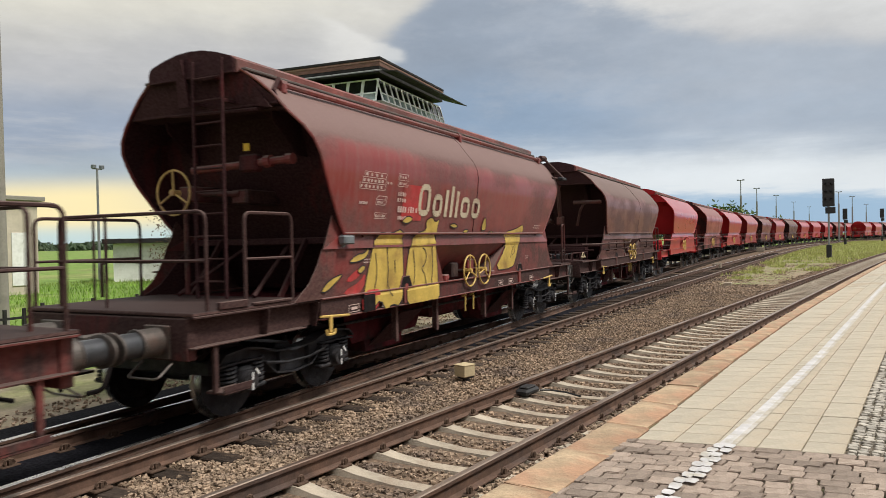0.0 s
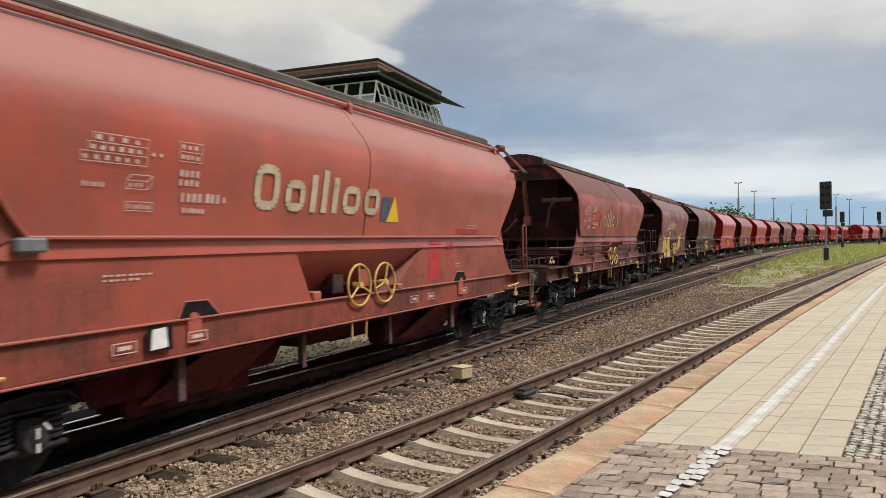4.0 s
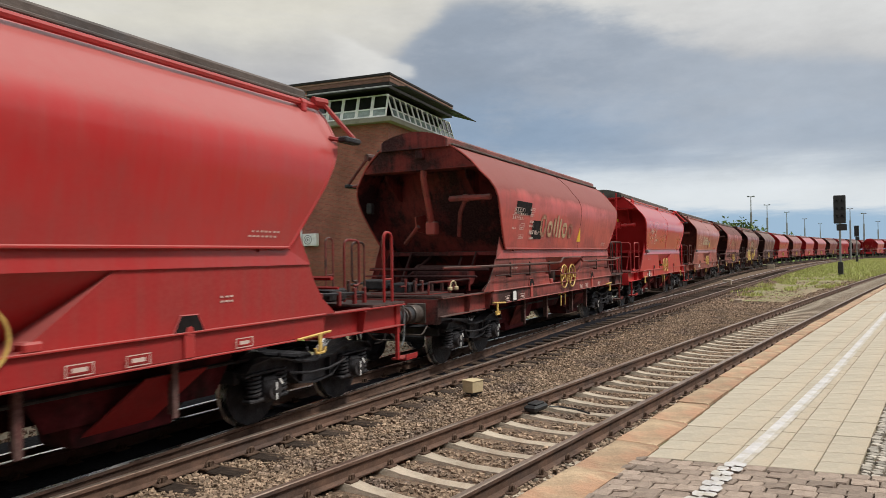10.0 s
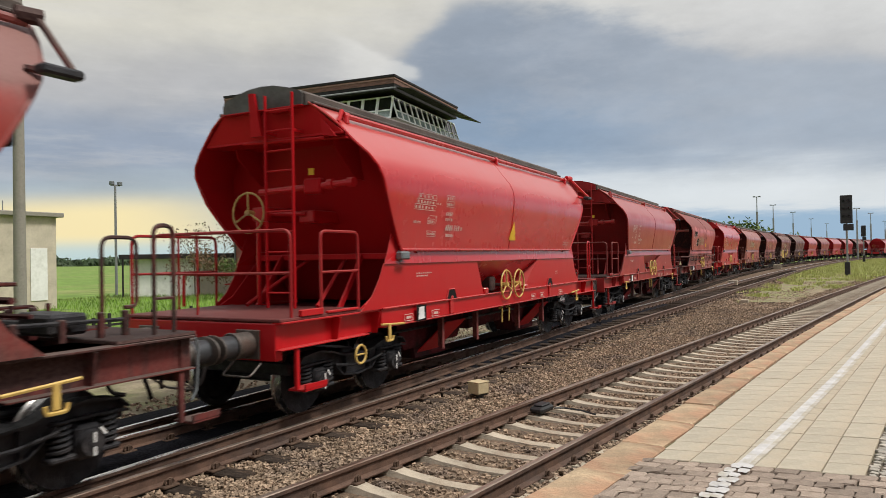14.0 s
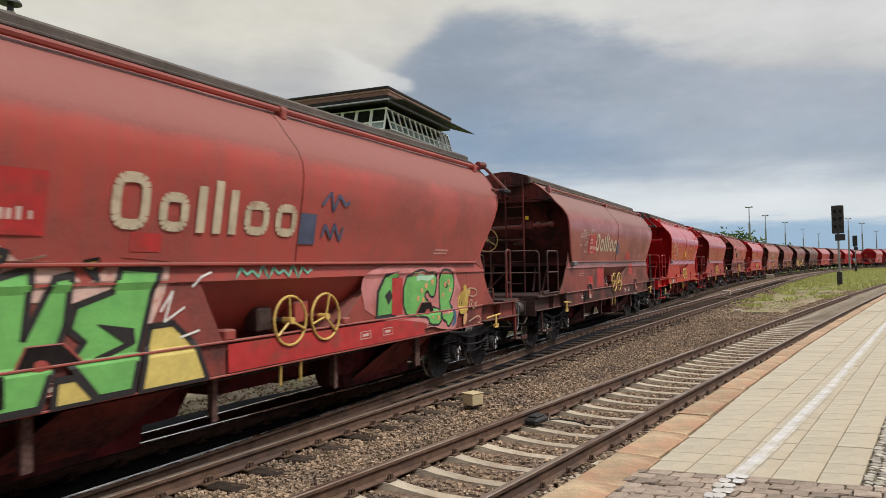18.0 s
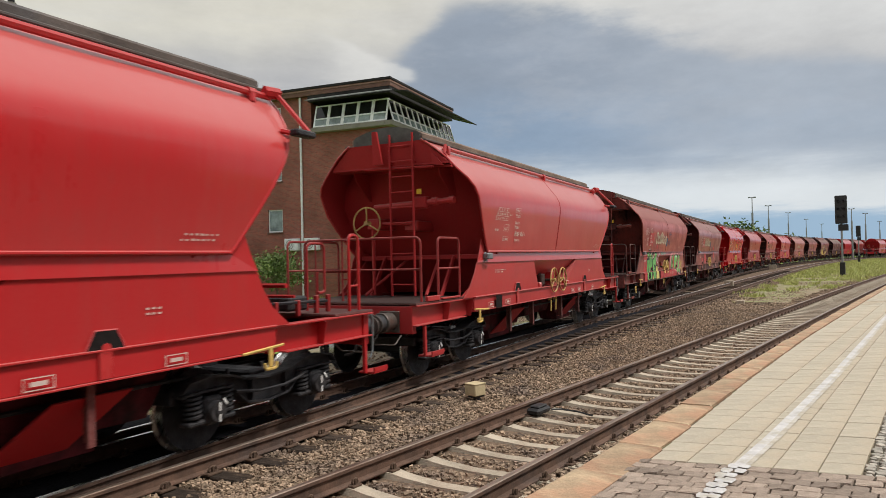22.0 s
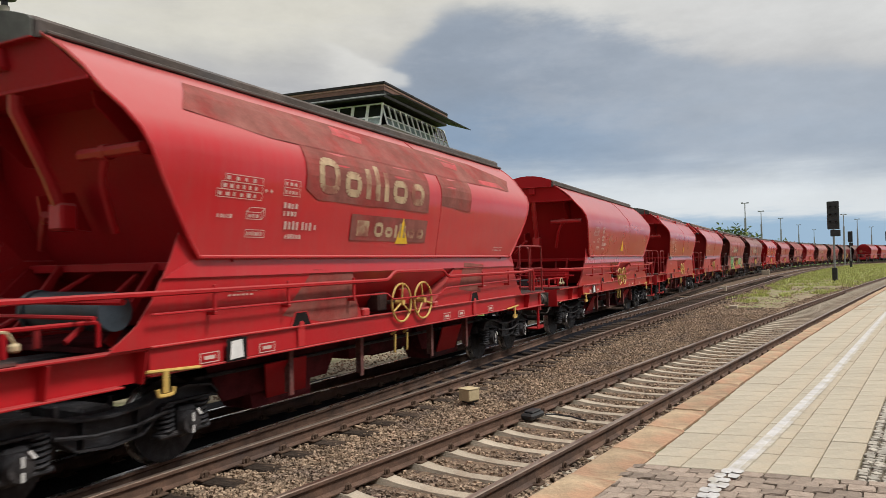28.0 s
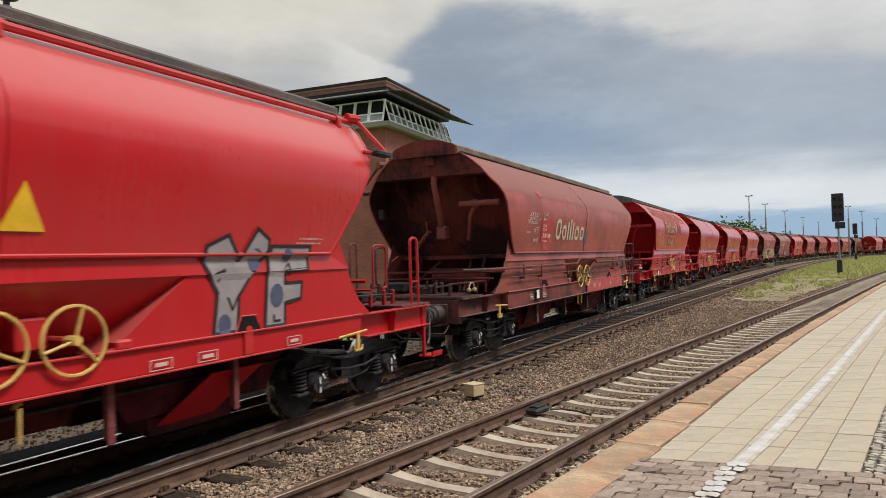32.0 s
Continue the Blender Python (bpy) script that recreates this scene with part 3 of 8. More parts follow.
# ---- ground, tracks, platform ----
g = Geo()
NX = [-2600, -900, -300, -100, -40, 0, 40, 100, 160, 240, 340, 500, 900, 1800, 2600]
NY = [-2600, -900, -300, -80, -8, 14, 20, 40, 80, 160, 300, 600, 1200, 2600]
for x in NX:
    for y in NY:
        g.v.append((x, y, -0.46))
for i in range(len(NX) - 1):
    for j in range(len(NY) - 1):
        g.f.append((i * len(NY) + j, (i + 1) * len(NY) + j, (i + 1) * len(NY) + j + 1, i * len(NY) + j + 1))
        g.m.append(0)
ground = tagged(part("ground", g, GRASSM, None, smooth=0), "flat green meadow beyond the railway", "ground", kind="structure")

# yard soil and the ballast bed
XS = [x * 1.5 for x in range(-20, 60)] + [90 + 5 * i for i in range(0, 62)]


def strip(name, lo, hi, z, mat, n, label, amp=0.02, step=None):
    """A sheet along the tracks between two lateral lines."""
    verts, faces = [], []
    for x in (step or XS):
        a, b = lo(x), hi(x)
        for j in range(n + 1):
            y = a + (b - a) * j / n
            zz = z + noise.noise(Vector((x * 0.7, y * 0.7, 3.1))) * amp
            if j in (0, n):
                zz -= 0.22
            verts.append((x, y, zz))
    k = n + 1
    for i in range(len(step or XS) - 1):
        for j in range(n):
            faces.append((i * k + j, (i + 1) * k + j, (i + 1) * k + j + 1, i * k + j + 1))
    ob = bulk(name, verts, faces, mat, smooth=1)
    return tagged(ob, label, "ballast", kind="structure")


strip("ground_soil", lambda x: line_a(x) - 1.75 if x < 200 else line_a(x) - 6, lambda x: line_c(x) + 6.5, -0.36, GROUNDM, 14, "brown trampled soil and gravel beside the tracks")
strip("ballast_bed", lambda x: line_a(x) - 1.66, lambda x: line_c(x) + 2.0, -0.235, BEDM, 26, "brown crushed-stone ballast bed under the tracks", 0.035)
strip("weed_bed", lambda x: line_a(x) + 1.5, lambda x: line_b(x) - 1.5 if line_b(x) - line_a(x) > 3.2 else line_a(x) + 1.6, -0.185, WEEDBED, 8, "weedy yellow-green gravel between the tracks", 0.06, [34 + 3 * i for i in range(56)])
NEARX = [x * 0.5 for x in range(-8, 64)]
# Sheet of oil stain and painted train shade, narrowing with distance.
strip("ballast_oiled", lambda x: min(line_c(x), line_b(x) + 0.30) - 0.90 + float(np.clip((x - 8) / 16, 0, 1)) * 0.75, lambda x: line_c(x) + 2.3 - float(np.clip((x - 8) / 16, 0, 1)) * 1.75, -0.160, OILSHADEBED, 7, "oil-blackened ballast between the goods rails", 0.02, NEARX)

RAILP = [(-0.075, -0.172), (-0.075, -0.160), (-0.012, -0.145), (-0.009, -0.06), (-0.036, -0.040), (-0.036, -0.008), (-0.026, 0.0),
         (0.026, 0.0), (0.036, -0.008), (0.036, -0.040), (0.009, -0.06), (0.012, -0.145), (0.075, -0.160), (0.075, -0.172)]


def rail(f, side, parent, x0, x1, head):
    xs = [x for x in XS if x0 <= x <= x1]
    rings = []
    for x in xs:
        h = heading(f, x)
        c = on_track(f, x, side)
        rings.append([(c.x - math.sin(h) * y, c.y + math.cos(h) * y, z) for y, z in RAILP])
    g = Geo().loft(rings)
    n = len(RAILP)
    for i in range((len(rings) - 1) * n):
        if 4 < i % n < 8:
            g.m[i] = 1
    return part("rail", g, [RAILRUST, head], parent, smooth=20)


track_a = thing("track_platform", "rusty-sided rails on concrete sleepers beside the platform", "railway track", kind="structure")
track_b = thing("track_siding", "brown rails of a siding on dark wooden sleepers", "railway track", kind="structure")
track_c = thing("track_goods", "shiny rails of the goods track under the train", "railway track", kind="structure")
for tr, f, head, x0 in ((track_a, line_a, RAILOLD, -30), (track_b, line_b, RAILOLD, -6), (track_c, line_c, RAILTOP, -30)):
    for s in (-0.7525, 0.7525):
        rail(f, s, tr, x0, 400, RAILTOP if (f is line_b and s > 0) else RAILMID if f is line_b else head)

# concrete sleepers with a low waist
g = Geo()
rings = []
for y, zt, wt_, wb in ((-1.30, -0.235, 0.075, 0.13), (-1.22, -0.205, 0.085, 0.15), (-1.0, -0.172, 0.085, 0.15), (-0.62, -0.172, 0.085, 0.15),
                       (-0.42, -0.195, 0.08, 0.13), (0, -0.212, 0.075, 0.12), (0.42, -0.195, 0.08, 0.13), (0.62, -0.172, 0.085, 0.15),
                       (1.0, -0.172, 0.085, 0.15), (1.22, -0.205, 0.085, 0.15), (1.30, -0.235, 0.075, 0.13)):
    rings.append([(-wb, y, -0.36), (-wt_, y, zt), (wt_, y, zt), (wb, y, -0.36)])
SLEEPER = g.loft(rings).mesh("sleeper", CONCRETE, 25)
g = Geo()
for s in (-1, 1):
    g.box((-0.07, s * 0.07, -0.178), (0.07, s * 0.15, -0.150), 0.008)
    g.rod((0, s * 0.115, -0.16), (0, s * 0.115, -0.095), 0.018, 6)
    g.ring((-0.0, s * 0.105, -0.128), (0, 1, 0), 0.038, 0.012, 8, 5)
FASTEN = g.mesh("fastening", CLIP, 30)
STEP_A = 0.6 * math.cos(math.atan(0.1547))
far_a = Geo()
for i in range(-10, 245):
    x = 5.72 + STEP_A * i
    m = Matrix.Translation(on_track(line_a, x, 0)) @ Matrix.Rotation(heading(line_a, x), 4, "Z")
    if i < 110:
        part("sleeper", SLEEPER, None, track_a, m=m)
    else:
        far_a.box((-0.13, -1.3, -0.36), (0.13, 1.3, -0.18), 0.02, m)
    if -6 <= i < 70:
        for s in (-0.7525, 0.7525):
            part("fastening", FASTEN, None, track_a, m=m @ Matrix.Translation((0, s, 0)))
tagged(part("sleepers_far", far_a, CONCRETE, track_a, smooth=0), kind="stuff")
# long timber bearers of the turnout
for i in range(-4, 150):
    x = 0.6 * i + 0.2
    jit = RND.uniform(-0.12, 0.12)
    lo, hi = line_b(x) - 0.7525 - 0.52 + jit, line_c(x) + 1.3
    if line_c(x) - line_b(x) > 2.9:
        hi = line_b(x) + 1.3
    if i % 3 == 0 or i < 75:
        g = Geo().box((-0.125, lo, -0.32), (0.125, hi, -0.182 + RND.uniform(-0.006, 0.006)), 0.015)
        part("sleeper", g, WOODSL, track_b, m=Matrix.Translation((x, 0, 0)) @ Matrix.Rotation(0.0, 4, "Z"))
    if i < 75:
        for f, s in ((line_b, -0.7525), (line_b, 0.7525)):
            part("fastening", FASTEN, None, track_b, m=Matrix.Translation(on_track(f, x, s)) @ Matrix.Rotation(heading(f, x), 4, "Z") @ Matrix.Diagonal((1.4, 1.25, 1.0, 1)))
far_c = Geo()
BEARER = Geo().box((-0.125, -1.3, -0.32), (0.125, 1.3, -0.182), 0.015).mesh("sleeper", WOODSL, 25)
for i in range(75, 330):
    x = 0.6 * i
    m = Matrix.Translation(on_track(line_c, x, 0)) @ Matrix.Rotation(heading(line_c, x), 4, "Z")
    if i < 115:
        part("sleeper", BEARER, None, track_c, m=m)
    else:
        far_c.box((-0.125, -1.3, -0.32), (0.125, 1.3, -0.182), 0, m)
tagged(part("sleepers_far", far_c, WOODSL, track_c, smooth=0), kind="stuff")

# loose ballast stones, each a small broken block
rs = np.random.RandomState(3)
CUBE = np.array(list(itertools.product((-0.72, 0.72), repeat=3)), float)
CUBEF = np.array([(0, 1, 3, 2), (4, 6, 7, 5), (0, 4, 5, 1), (2, 3, 7, 6), (0, 2, 6, 4), (1, 5, 7, 3)])


def stones(name, pts, size, mat, label):
    """Broken blocks at n x 3 centres."""
    n = len(pts)
    ang, tip = rs.uniform(0, 6.28, n), rs.uniform(-0.6, 0.6, n)
    sc = size * rs.uniform(0.55, 1.25, (n, 1, 1)) * rs.uniform(0.65, 1.2, (n, 1, 3)) * np.array([1, 1, 0.75])
    v = CUBE[None] * sc * rs.uniform(0.55, 1.15, (n, 8, 1)) + rs.uniform(-0.14, 0.14, (n, 8, 3)) * size
    c, s = np.cos(tip)[:, None], np.sin(tip)[:, None]
    v = np.stack([v[..., 0] * c - v[..., 2] * s, v[..., 1], v[..., 0] * s + v[..., 2] * c], -1)
    c, s = np.cos(ang)[:, None], np.sin(ang)[:, None]
    v = np.stack([v[..., 0] * c - v[..., 1] * s, v[..., 0] * s + v[..., 1] * c, v[..., 2]], -1) + pts[:, None, :]
    f = (CUBEF[None] + 8 * np.arange(n)[:, None, None]).reshape(-1, 4)
    return tagged(bulk(name, v.reshape(-1, 3), f, mat), label, "ballast", kind="stuff")


def scatter(n, x0, x1, lo, hi, z, far=0.0):
    x = x0 + (x1 - x0) * rs.uniform(0, 1, n) ** (1.0 + far)
    a, b = np.array([lo(t) for t in x]), np.array([hi(t) for t in x])
    y = a + (b - a) * rs.uniform(0, 1, n)
    return np.stack([x, y, z + rs.uniform(-0.02, 0.015, n)], -1)


pts = scatter(15000, 1.5, 24, lambda x: line_a(x) - 0.72, lambda x: line_a(x) + 0.72, -0.225, 0.5)
ph = ((pts[:, 0] - 5.72) / STEP_A) % 1.0
stones("ballast_stones", pts[(ph > 0.24) & (ph < 0.76)], 0.030, BALLAST, "loose brown crushed stones between the platform rails")
pts = scatter(52000, 1.5, 32, lambda x: line_a(x) + 0.80, lambda x: line_b(x) - 0.82, -0.205, 0.6)
ph = np.abs(((pts[:, 0] - 0.2) / 0.6 + 0.5) % 1.0 - 0.5) * 0.6
edge = np.array([line_b(x) for x in pts[:, 0]]) - 1.28
pts = pts[(ph > 0.13 + rs.uniform(0, 0.05, len(pts))) | (pts[:, 1] < edge + rs.uniform(-0.1, 0.2, len(pts)))]
stones("ballast_stones", pts, 0.027, BALLAST, "loose brown and grey crushed stones between the tracks")
pts = scatter(16000, 30, 75, lambda x: line_a(x) + 0.80, lambda x: line_b(x) - 0.82, -0.205, 0.3)
stones("ballast_stones", pts, 0.045, BALLAST, "loose crushed stones further along the tracks")
pts = scatter(15000, 2.5, 30, lambda x: line_a(x) - 1.68, lambda x: line_a(x) - 0.84, -0.185, 0.5)
stones("ballast_stones", pts, 0.029, BALLAST, "crushed stones and dirt along the platform foot")
pts = scatter(4000, 2, 60, lambda x: line_c(x) + 2.2, lambda x: line_c(x) + 3.4, -0.345, 0.5)
stones("ballast_stones", pts, 0.034, BALLAST, "crushed stones on the far shoulder of the goods track")

# ---- platform ----
PZ = 0.30


def plat(x, off, z=PZ):
    """A point on the platform: off metres to the right of the platform track's centre."""
    return on_track(line_a, x, -off, z)


def plat_m(x, off, z=PZ):
    return Matrix.Translation(plat(x, off, z)) @ Matrix.Rotation(heading(line_a, x), 4, "Z")


platform = thing("platform", "low station platform of slabs, setts and kerb stones", "platform", kind="structure")
g = Geo()
PX = [-30, -15, -8, -4, 0, 4, 8, 12, 16, 20, 26, 32, 40, 50, 60, 75, 90, 110, 130, 150, 175, 200]
rings = []
for x in PX:
    a, b = plat(x, 1.78), plat(x, 14.0)
    rings.append([(a.x, a.y, -0.5), (a.x, a.y, PZ - 0.03), (b.x, b.y, PZ - 0.03), (b.x, b.y, -0.5)])
part("bed", g.loft(rings), JOINT, platform, smooth=0)


def kerb_outer(x):
    """The kerb does not run quite true to the track."""
    return float(np.interp(x, (-20, 6, 9.3, 12.6, 20), (1.66, 1.64, 1.585, 1.54, 1.50)))


def kerb_inner(x):
    return float(np.interp(x, (-20, 6.2, 7.7, 10.9, 16.6, 40), (2.12, 2.085, 2.03, 1.91, 1.80, 1.74)))


def line_off(x):
    """Where the white line's left edge runs."""
    return float(np.interp(x, (0, 6.2, 8, 12, 17, 25, 60), (2.66, 2.70, 2.765, 2.81, 2.79, 2.75, 2.72)))


# kerb stones
KERBS = []
for k in range(4):
    r = random.Random(k)
    g = Geo().box((-0.497, -0.145, -0.20), (0.497, 0.145, 0.0), 0.010)
    g.v = [(x + r.uniform(-0.006, 0.006), y + r.uniform(-0.008, 0.008), z + r.uniform(-0.006, 0.004)) for x, y, z in g.v]
    KERBS.append(g.mesh("kerb_stone", KERBM, 0))
for i in range(-16, 110):
    x = 5.5 + 1.0 * i * math.cos(0.155)
    k_in, k_out = kerb_inner(x) - 0.022, kerb_outer(x)
    part("kerb_stone", KERBS[i % 4], None, platform, m=plat_m(x, (k_in + k_out) / 2, PZ + 0.006 + RND.uniform(-0.008, 0.008)) @ Matrix.Rotation(RND.uniform(-0.012, 0.012), 4, "Z") @ Matrix.Diagonal((1, (k_in - k_out) / 0.29, 1, 1)))
g = Geo()
rings = []
for x in PX:
    a, b = plat(x, 1.70), plat(x, 1.80)
    rings.append([(a.x, a.y, -0.5), (a.x, a.y, 0.10), (b.x, b.y, 0.10), (b.x, b.y, -0.5)])
part("retaining_wall", g.loft(rings), JOINT, platform, smooth=0)
# square slabs from x = 6.3 on
SKEW = 0.275  # the rows lie askew to the platform's edge


def row_m(x, off, z=PZ):
    return plat_m(x + SKEW * (off - 2.03), off, z)


def askew(geo):
    geo.v = [(x - SKEW * y, y, z) for x, y, z in geo.v]
    return geo


LEAN = Matrix.Identity(4)
LEAN[0][1] = -SKEW


SX0, COLS = 6.57, (2.03, 2.36, 2.69, 3.01, 3.33, 3.63)
SLABS = {}
for w in (0.33, 0.30):
    SLABS[w] = askew(Geo().box((-0.161, -w / 2 + 0.004, -0.05), (0.161, w / 2 - 0.004, 0.0), 0.005)).mesh("slab", SLABM, 25)
joined = Geo()
for i in range(0, 300):
    for j in range(5):
        w = round(COLS[j + 1] - COLS[j], 2)
        off = (COLS[j] + COLS[j + 1]) / 2
        sy = 1.0 if j != 2 and j != 3 else 0.97
        if j == 0:                      # the outer row is cut to the kerb
            edge = kerb_inner(SX0 + 0.165 + 0.326 * i) + 0.006
            sy, off = (COLS[1] - edge) / w, (COLS[1] + edge) / 2
        x = SX0 + 0.165 + 0.33 * math.cos(0.155) * i
        z = PZ + RND.uniform(-0.003, 0.003)
        m = row_m(x, off, z)
        if i < 60:
            part("slab", SLABS[0.30 if j == 4 else 0.33], None, platform, m=m @ Matrix.Rotation(RND.uniform(-0.006, 0.006), 4, "X") @ Matrix.Diagonal((1, sy, 1, 1)))
        else:
            joined.box((-0.161, -w / 2 + 0.004, -0.05), (0.161, w / 2 - 0.004, 0.0), 0, m @ Matrix.Diagonal((1, sy, 1, 1)) @ LEAN)
tagged(part("slabs_far", joined, SLABM, platform, smooth=0), kind="stuff")
# setts in courses across the platform
SETTS = []
for k in range(6):
    r = random.Random(k + 20)
    g = Geo().box((-0.064, -0.084, -0.07), (0.064, 0.084, 0.0), 0.008)
    g.v = [(x + r.uniform(-0.006, 0.006), y + r.uniform(-0.008, 0.008), z + r.uniform(-0.004, 0.004)) for x, y, z in g.v]
    askew(g)
    SETTS.append(g.mesh("sett", SETTM, 0))
joined = Geo()
count = 0
for i in range(0, 116):
    x = SX0 - 0.072 - 0.141 * i
    y = 2.0
    while y < 11.5:
        l = RND.uniform(0.88, 1.08) if y > 2.05 or i % 2 else 0.5
        off = y + 0.089 * l
        m = row_m(x - 0.012 * RND.random(), off, PZ + 0.002 + RND.uniform(-0.007, 0.007)) @ Matrix.Rotation(RND.uniform(-0.05, 0.05), 4, "Z") @ Matrix.Diagonal((1, l, 1, 1))
        if i < 13 and off < 5.4 and count < 300:
            part("sett", SETTS[RND.randrange(6)], None, platform, m=m)
            count += 1
        else:
            joined.box((-0.063, -0.083, -0.07), (0.063, 0.083, 0.0), 0.008 if i < 34 and off < 6 else 0, m @ LEAN)
        y += 0.181 * l
tagged(part("setts_rest", joined, SETTM, platform, smooth=0), kind="stuff")
# fine mosaic paving beside the slabs
joined = Geo()
for i in range(0, 150):
    for j in range(0, 26):
        x, off = SX0 + 0.50 + i * 0.085 + RND.uniform(-0.012, 0.012), 3.675 + j * 0.085 + RND.uniform(-0.012, 0.012)
        s = RND.uniform(0.027, 0.040)
        m = plat_m(x, off, PZ + RND.uniform(-0.006, 0.003)) @ Matrix.Rotation(RND.uniform(0, 1.5), 4, "Z")
        joined.box((-s, -s, -0.04), (s, s * RND.uniform(0.6, 1), 0.0), 0.004, m)
tagged(part("mosaic_paving", joined, MOSAIC, platform, smooth=0), kind="stuff")
for da, db, mat, words in ((0.0, 0.085, LINEM, "worn white safety line"), (0.085, 0.130, LINEWORN, "worn edge of the white line")):
    g = Geo()
    for k in range(120):
        xa = SX0 + 0.012 + SKEW * (2.70 + da - 2.03) + k
        oa, oc = line_off(xa), line_off(xa + 1)
        a, b, c, d = plat(xa, oa + da, PZ + 0.009), plat(xa + 1, oc + da, PZ + 0.009), plat(xa + 1, oc + db, PZ + 0.009), plat(xa, oa + db, PZ + 0.009)
        g.add([a, b, c, d], [(3, 2, 1, 0)])
    part("painted_line", g, mat, platform, words, smooth=0)
# the line goes on as whitened setts
g = Geo()
for i in range(0, 36):
    x = SX0 - 0.072 - 0.141 * i
    for k in range(2):
        s = RND.uniform(0.048, 0.068)
        o = line_off(x) + 0.03 + 0.07 * k + RND.uniform(-0.02, 0.02)
        if k and RND.random() < 0.2:
            continue
        m = row_m(x, o, PZ + 0.017 + 0.004 * k) @ Matrix.Rotation(RND.uniform(-0.06, 0.06), 4, "Z")
        g.add([m @ Vector(p) for p in ((-s, -0.035, 0), (s * 0.4, -0.046, 0), (s, -0.030, 0), (s * 0.9, 0.036, 0), (0, 0.044, 0), (-s, 0.029, 0))], [(0, 1, 2, 3, 4, 5)])
part("painted_line", g, LINEM, platform, "white paint on the setts", smooth=0)

# ---- the goods train ----
L_SHORT, L_LONG = 15.56, 16.93
LONG = (2, 7, 8, 13)        # these wagons are of a longer make
# half section of the hopper: height, half width
PROF = [(2.20, 1.49), (2.34, 1.51), (2.70, 1.57), (3.00, 1.62), (3.25, 1.645), (3.42, 1.625), (3.58, 1.55), (3.76, 1.40), (3.97, 1.24), (4.12, 1.08), (4.24, 0.92), (4.31, 0.81)]
LOWX, BULX, TOPX = 4.36, 5.14, 5.60


def half_width(z):
    zs, ys = zip(*PROF)
    return float(np.interp(z, zs, ys))


def end_x(z):
    """How far the hopper reaches along the wagon at a height: its ends lean out towards the roof."""
    return float(np.interp(z, (2.2, 2.5, 2.7, 3.0, 3.36, 3.75, 4.36), (LOWX, 4.62, 4.74, 4.94, BULX, 5.40, TOPX)))


def rounded(pts, r, n=4):
    """Rounds the corners of a path."""
    pts = [Vector(p) for p in pts]
    out = [pts[0]]
    for a, b, c in zip(pts, pts[1:], pts[2:]):
        u, v = (a - b), (c - b)
        k = min(r, u.length * 0.45, v.length * 0.45)
        u, v = b + u.normalized() * k, b + v.normalized() * k
        for i in range(n + 1):
            t = i / n
            out.append(u * (1 - t) ** 2 + b * 2 * t * (1 - t) + v * t * t)
    out.append(pts[-1])
    return out


def handwheel_mesh(name, r, mat):
    g = Geo().ring((0, 0, 0), (0, 1, 0), r, 0.017, 24, 6)
    for k in range(3):
        t = math.pi / 2 + k * 2 * math.pi / 3
        g.rod((0, 0, 0), (math.cos(t) * r, -0.01, math.sin(t) * r), 0.015, 6)
    g.rod((0, -0.04, 0), (0, 0.10, 0), 0.045, 8)
    return g.mesh(name, mat, 40)


HANDWHEEL = handwheel_mesh("handwheel", 0.298, YELLOW)
BRAKEWHEEL = handwheel_mesh("brake_wheel", 0.31, YELLOWOLD)


def wheelset_mesh():
    g = Geo()
    for s in (-1, 1):
        prof = [(0.05, 0.08), (0.05, 0.11), (0.36, 0.085), (0.40, 0.10), (0.455, 0.10), (0.46, 0.0), (0.488, -0.02), (0.485, -0.035), (0.40, -0.035), (0.36, 0.015), (0.06, -0.01)]
        n = 28
        rings = []
        for r, o in prof:
            rings.append([(math.cos(2 * math.pi * i / n) * r, s * (0.74 + o), math.sin(2 * math.pi * i / n) * r) for i in range(n)])
        g.loft(rings, True, False)
    g.rod((0, -0.98, 0), (0, 0.98, 0), 0.075, 10)
    for i in range(len(g.f)):
        z = [g.v[j] for j in g.f[i]]
        rr = min(math.hypot(p[0], p[2]) for p in z)
        if rr > 0.45:
            g.m[i] = 1
    return g.mesh("wheelset", [DARK, STEEL], 30)


WHEELSET = wheelset_mesh()
SPRING = Geo().tube([(0.088 * math.cos(t * 0.7), 0.088 * math.sin(t * 0.7), 0.0056 * t) for t in range(54)], 0.021, 6).rod((0, 0, 0), (0, 0, 0.30), 0.045, 8).mesh("spring", DARK, 40)
g = Geo().box((-0.125, -0.10, -0.15), (0.125, 0.10, 0.17), 0.035).box((-0.35, -0.08, -0.13), (0.35, 0.09, -0.07), 0.02)
g.rod((0, -0.16, 0), (0, -0.09, 0), 0.115, 14, 0.125).rod((0, -0.175, 0), (0, -0.16, 0), 0.05, 8)
for bx, bz in ((-0.075, -0.075), (0.075, -0.075), (-0.075, 0.075), (0.075, 0.075)):
    g.rod((bx, -0.172, bz), (bx, -0.155, bz), 0.016, 6)
AXLEBOX = g.mesh("axle_box", DARK, 30)
g = Geo().box((-0.012, 0, -0.12), (0.012, 0.006, -0.04)).box((-0.012, 0, 0.0), (0.012, 0.006, 0.09))
g.box((-0.045, 0, -0.012), (0.045, 0.006, 0.012), 0, Matrix.Translation((0.085, 0, 0.09)) @ Matrix.Rotation(0.9, 4, "Y"))
AXLEMARK = g.mesh("axle_box_mark", LABEL, 0)


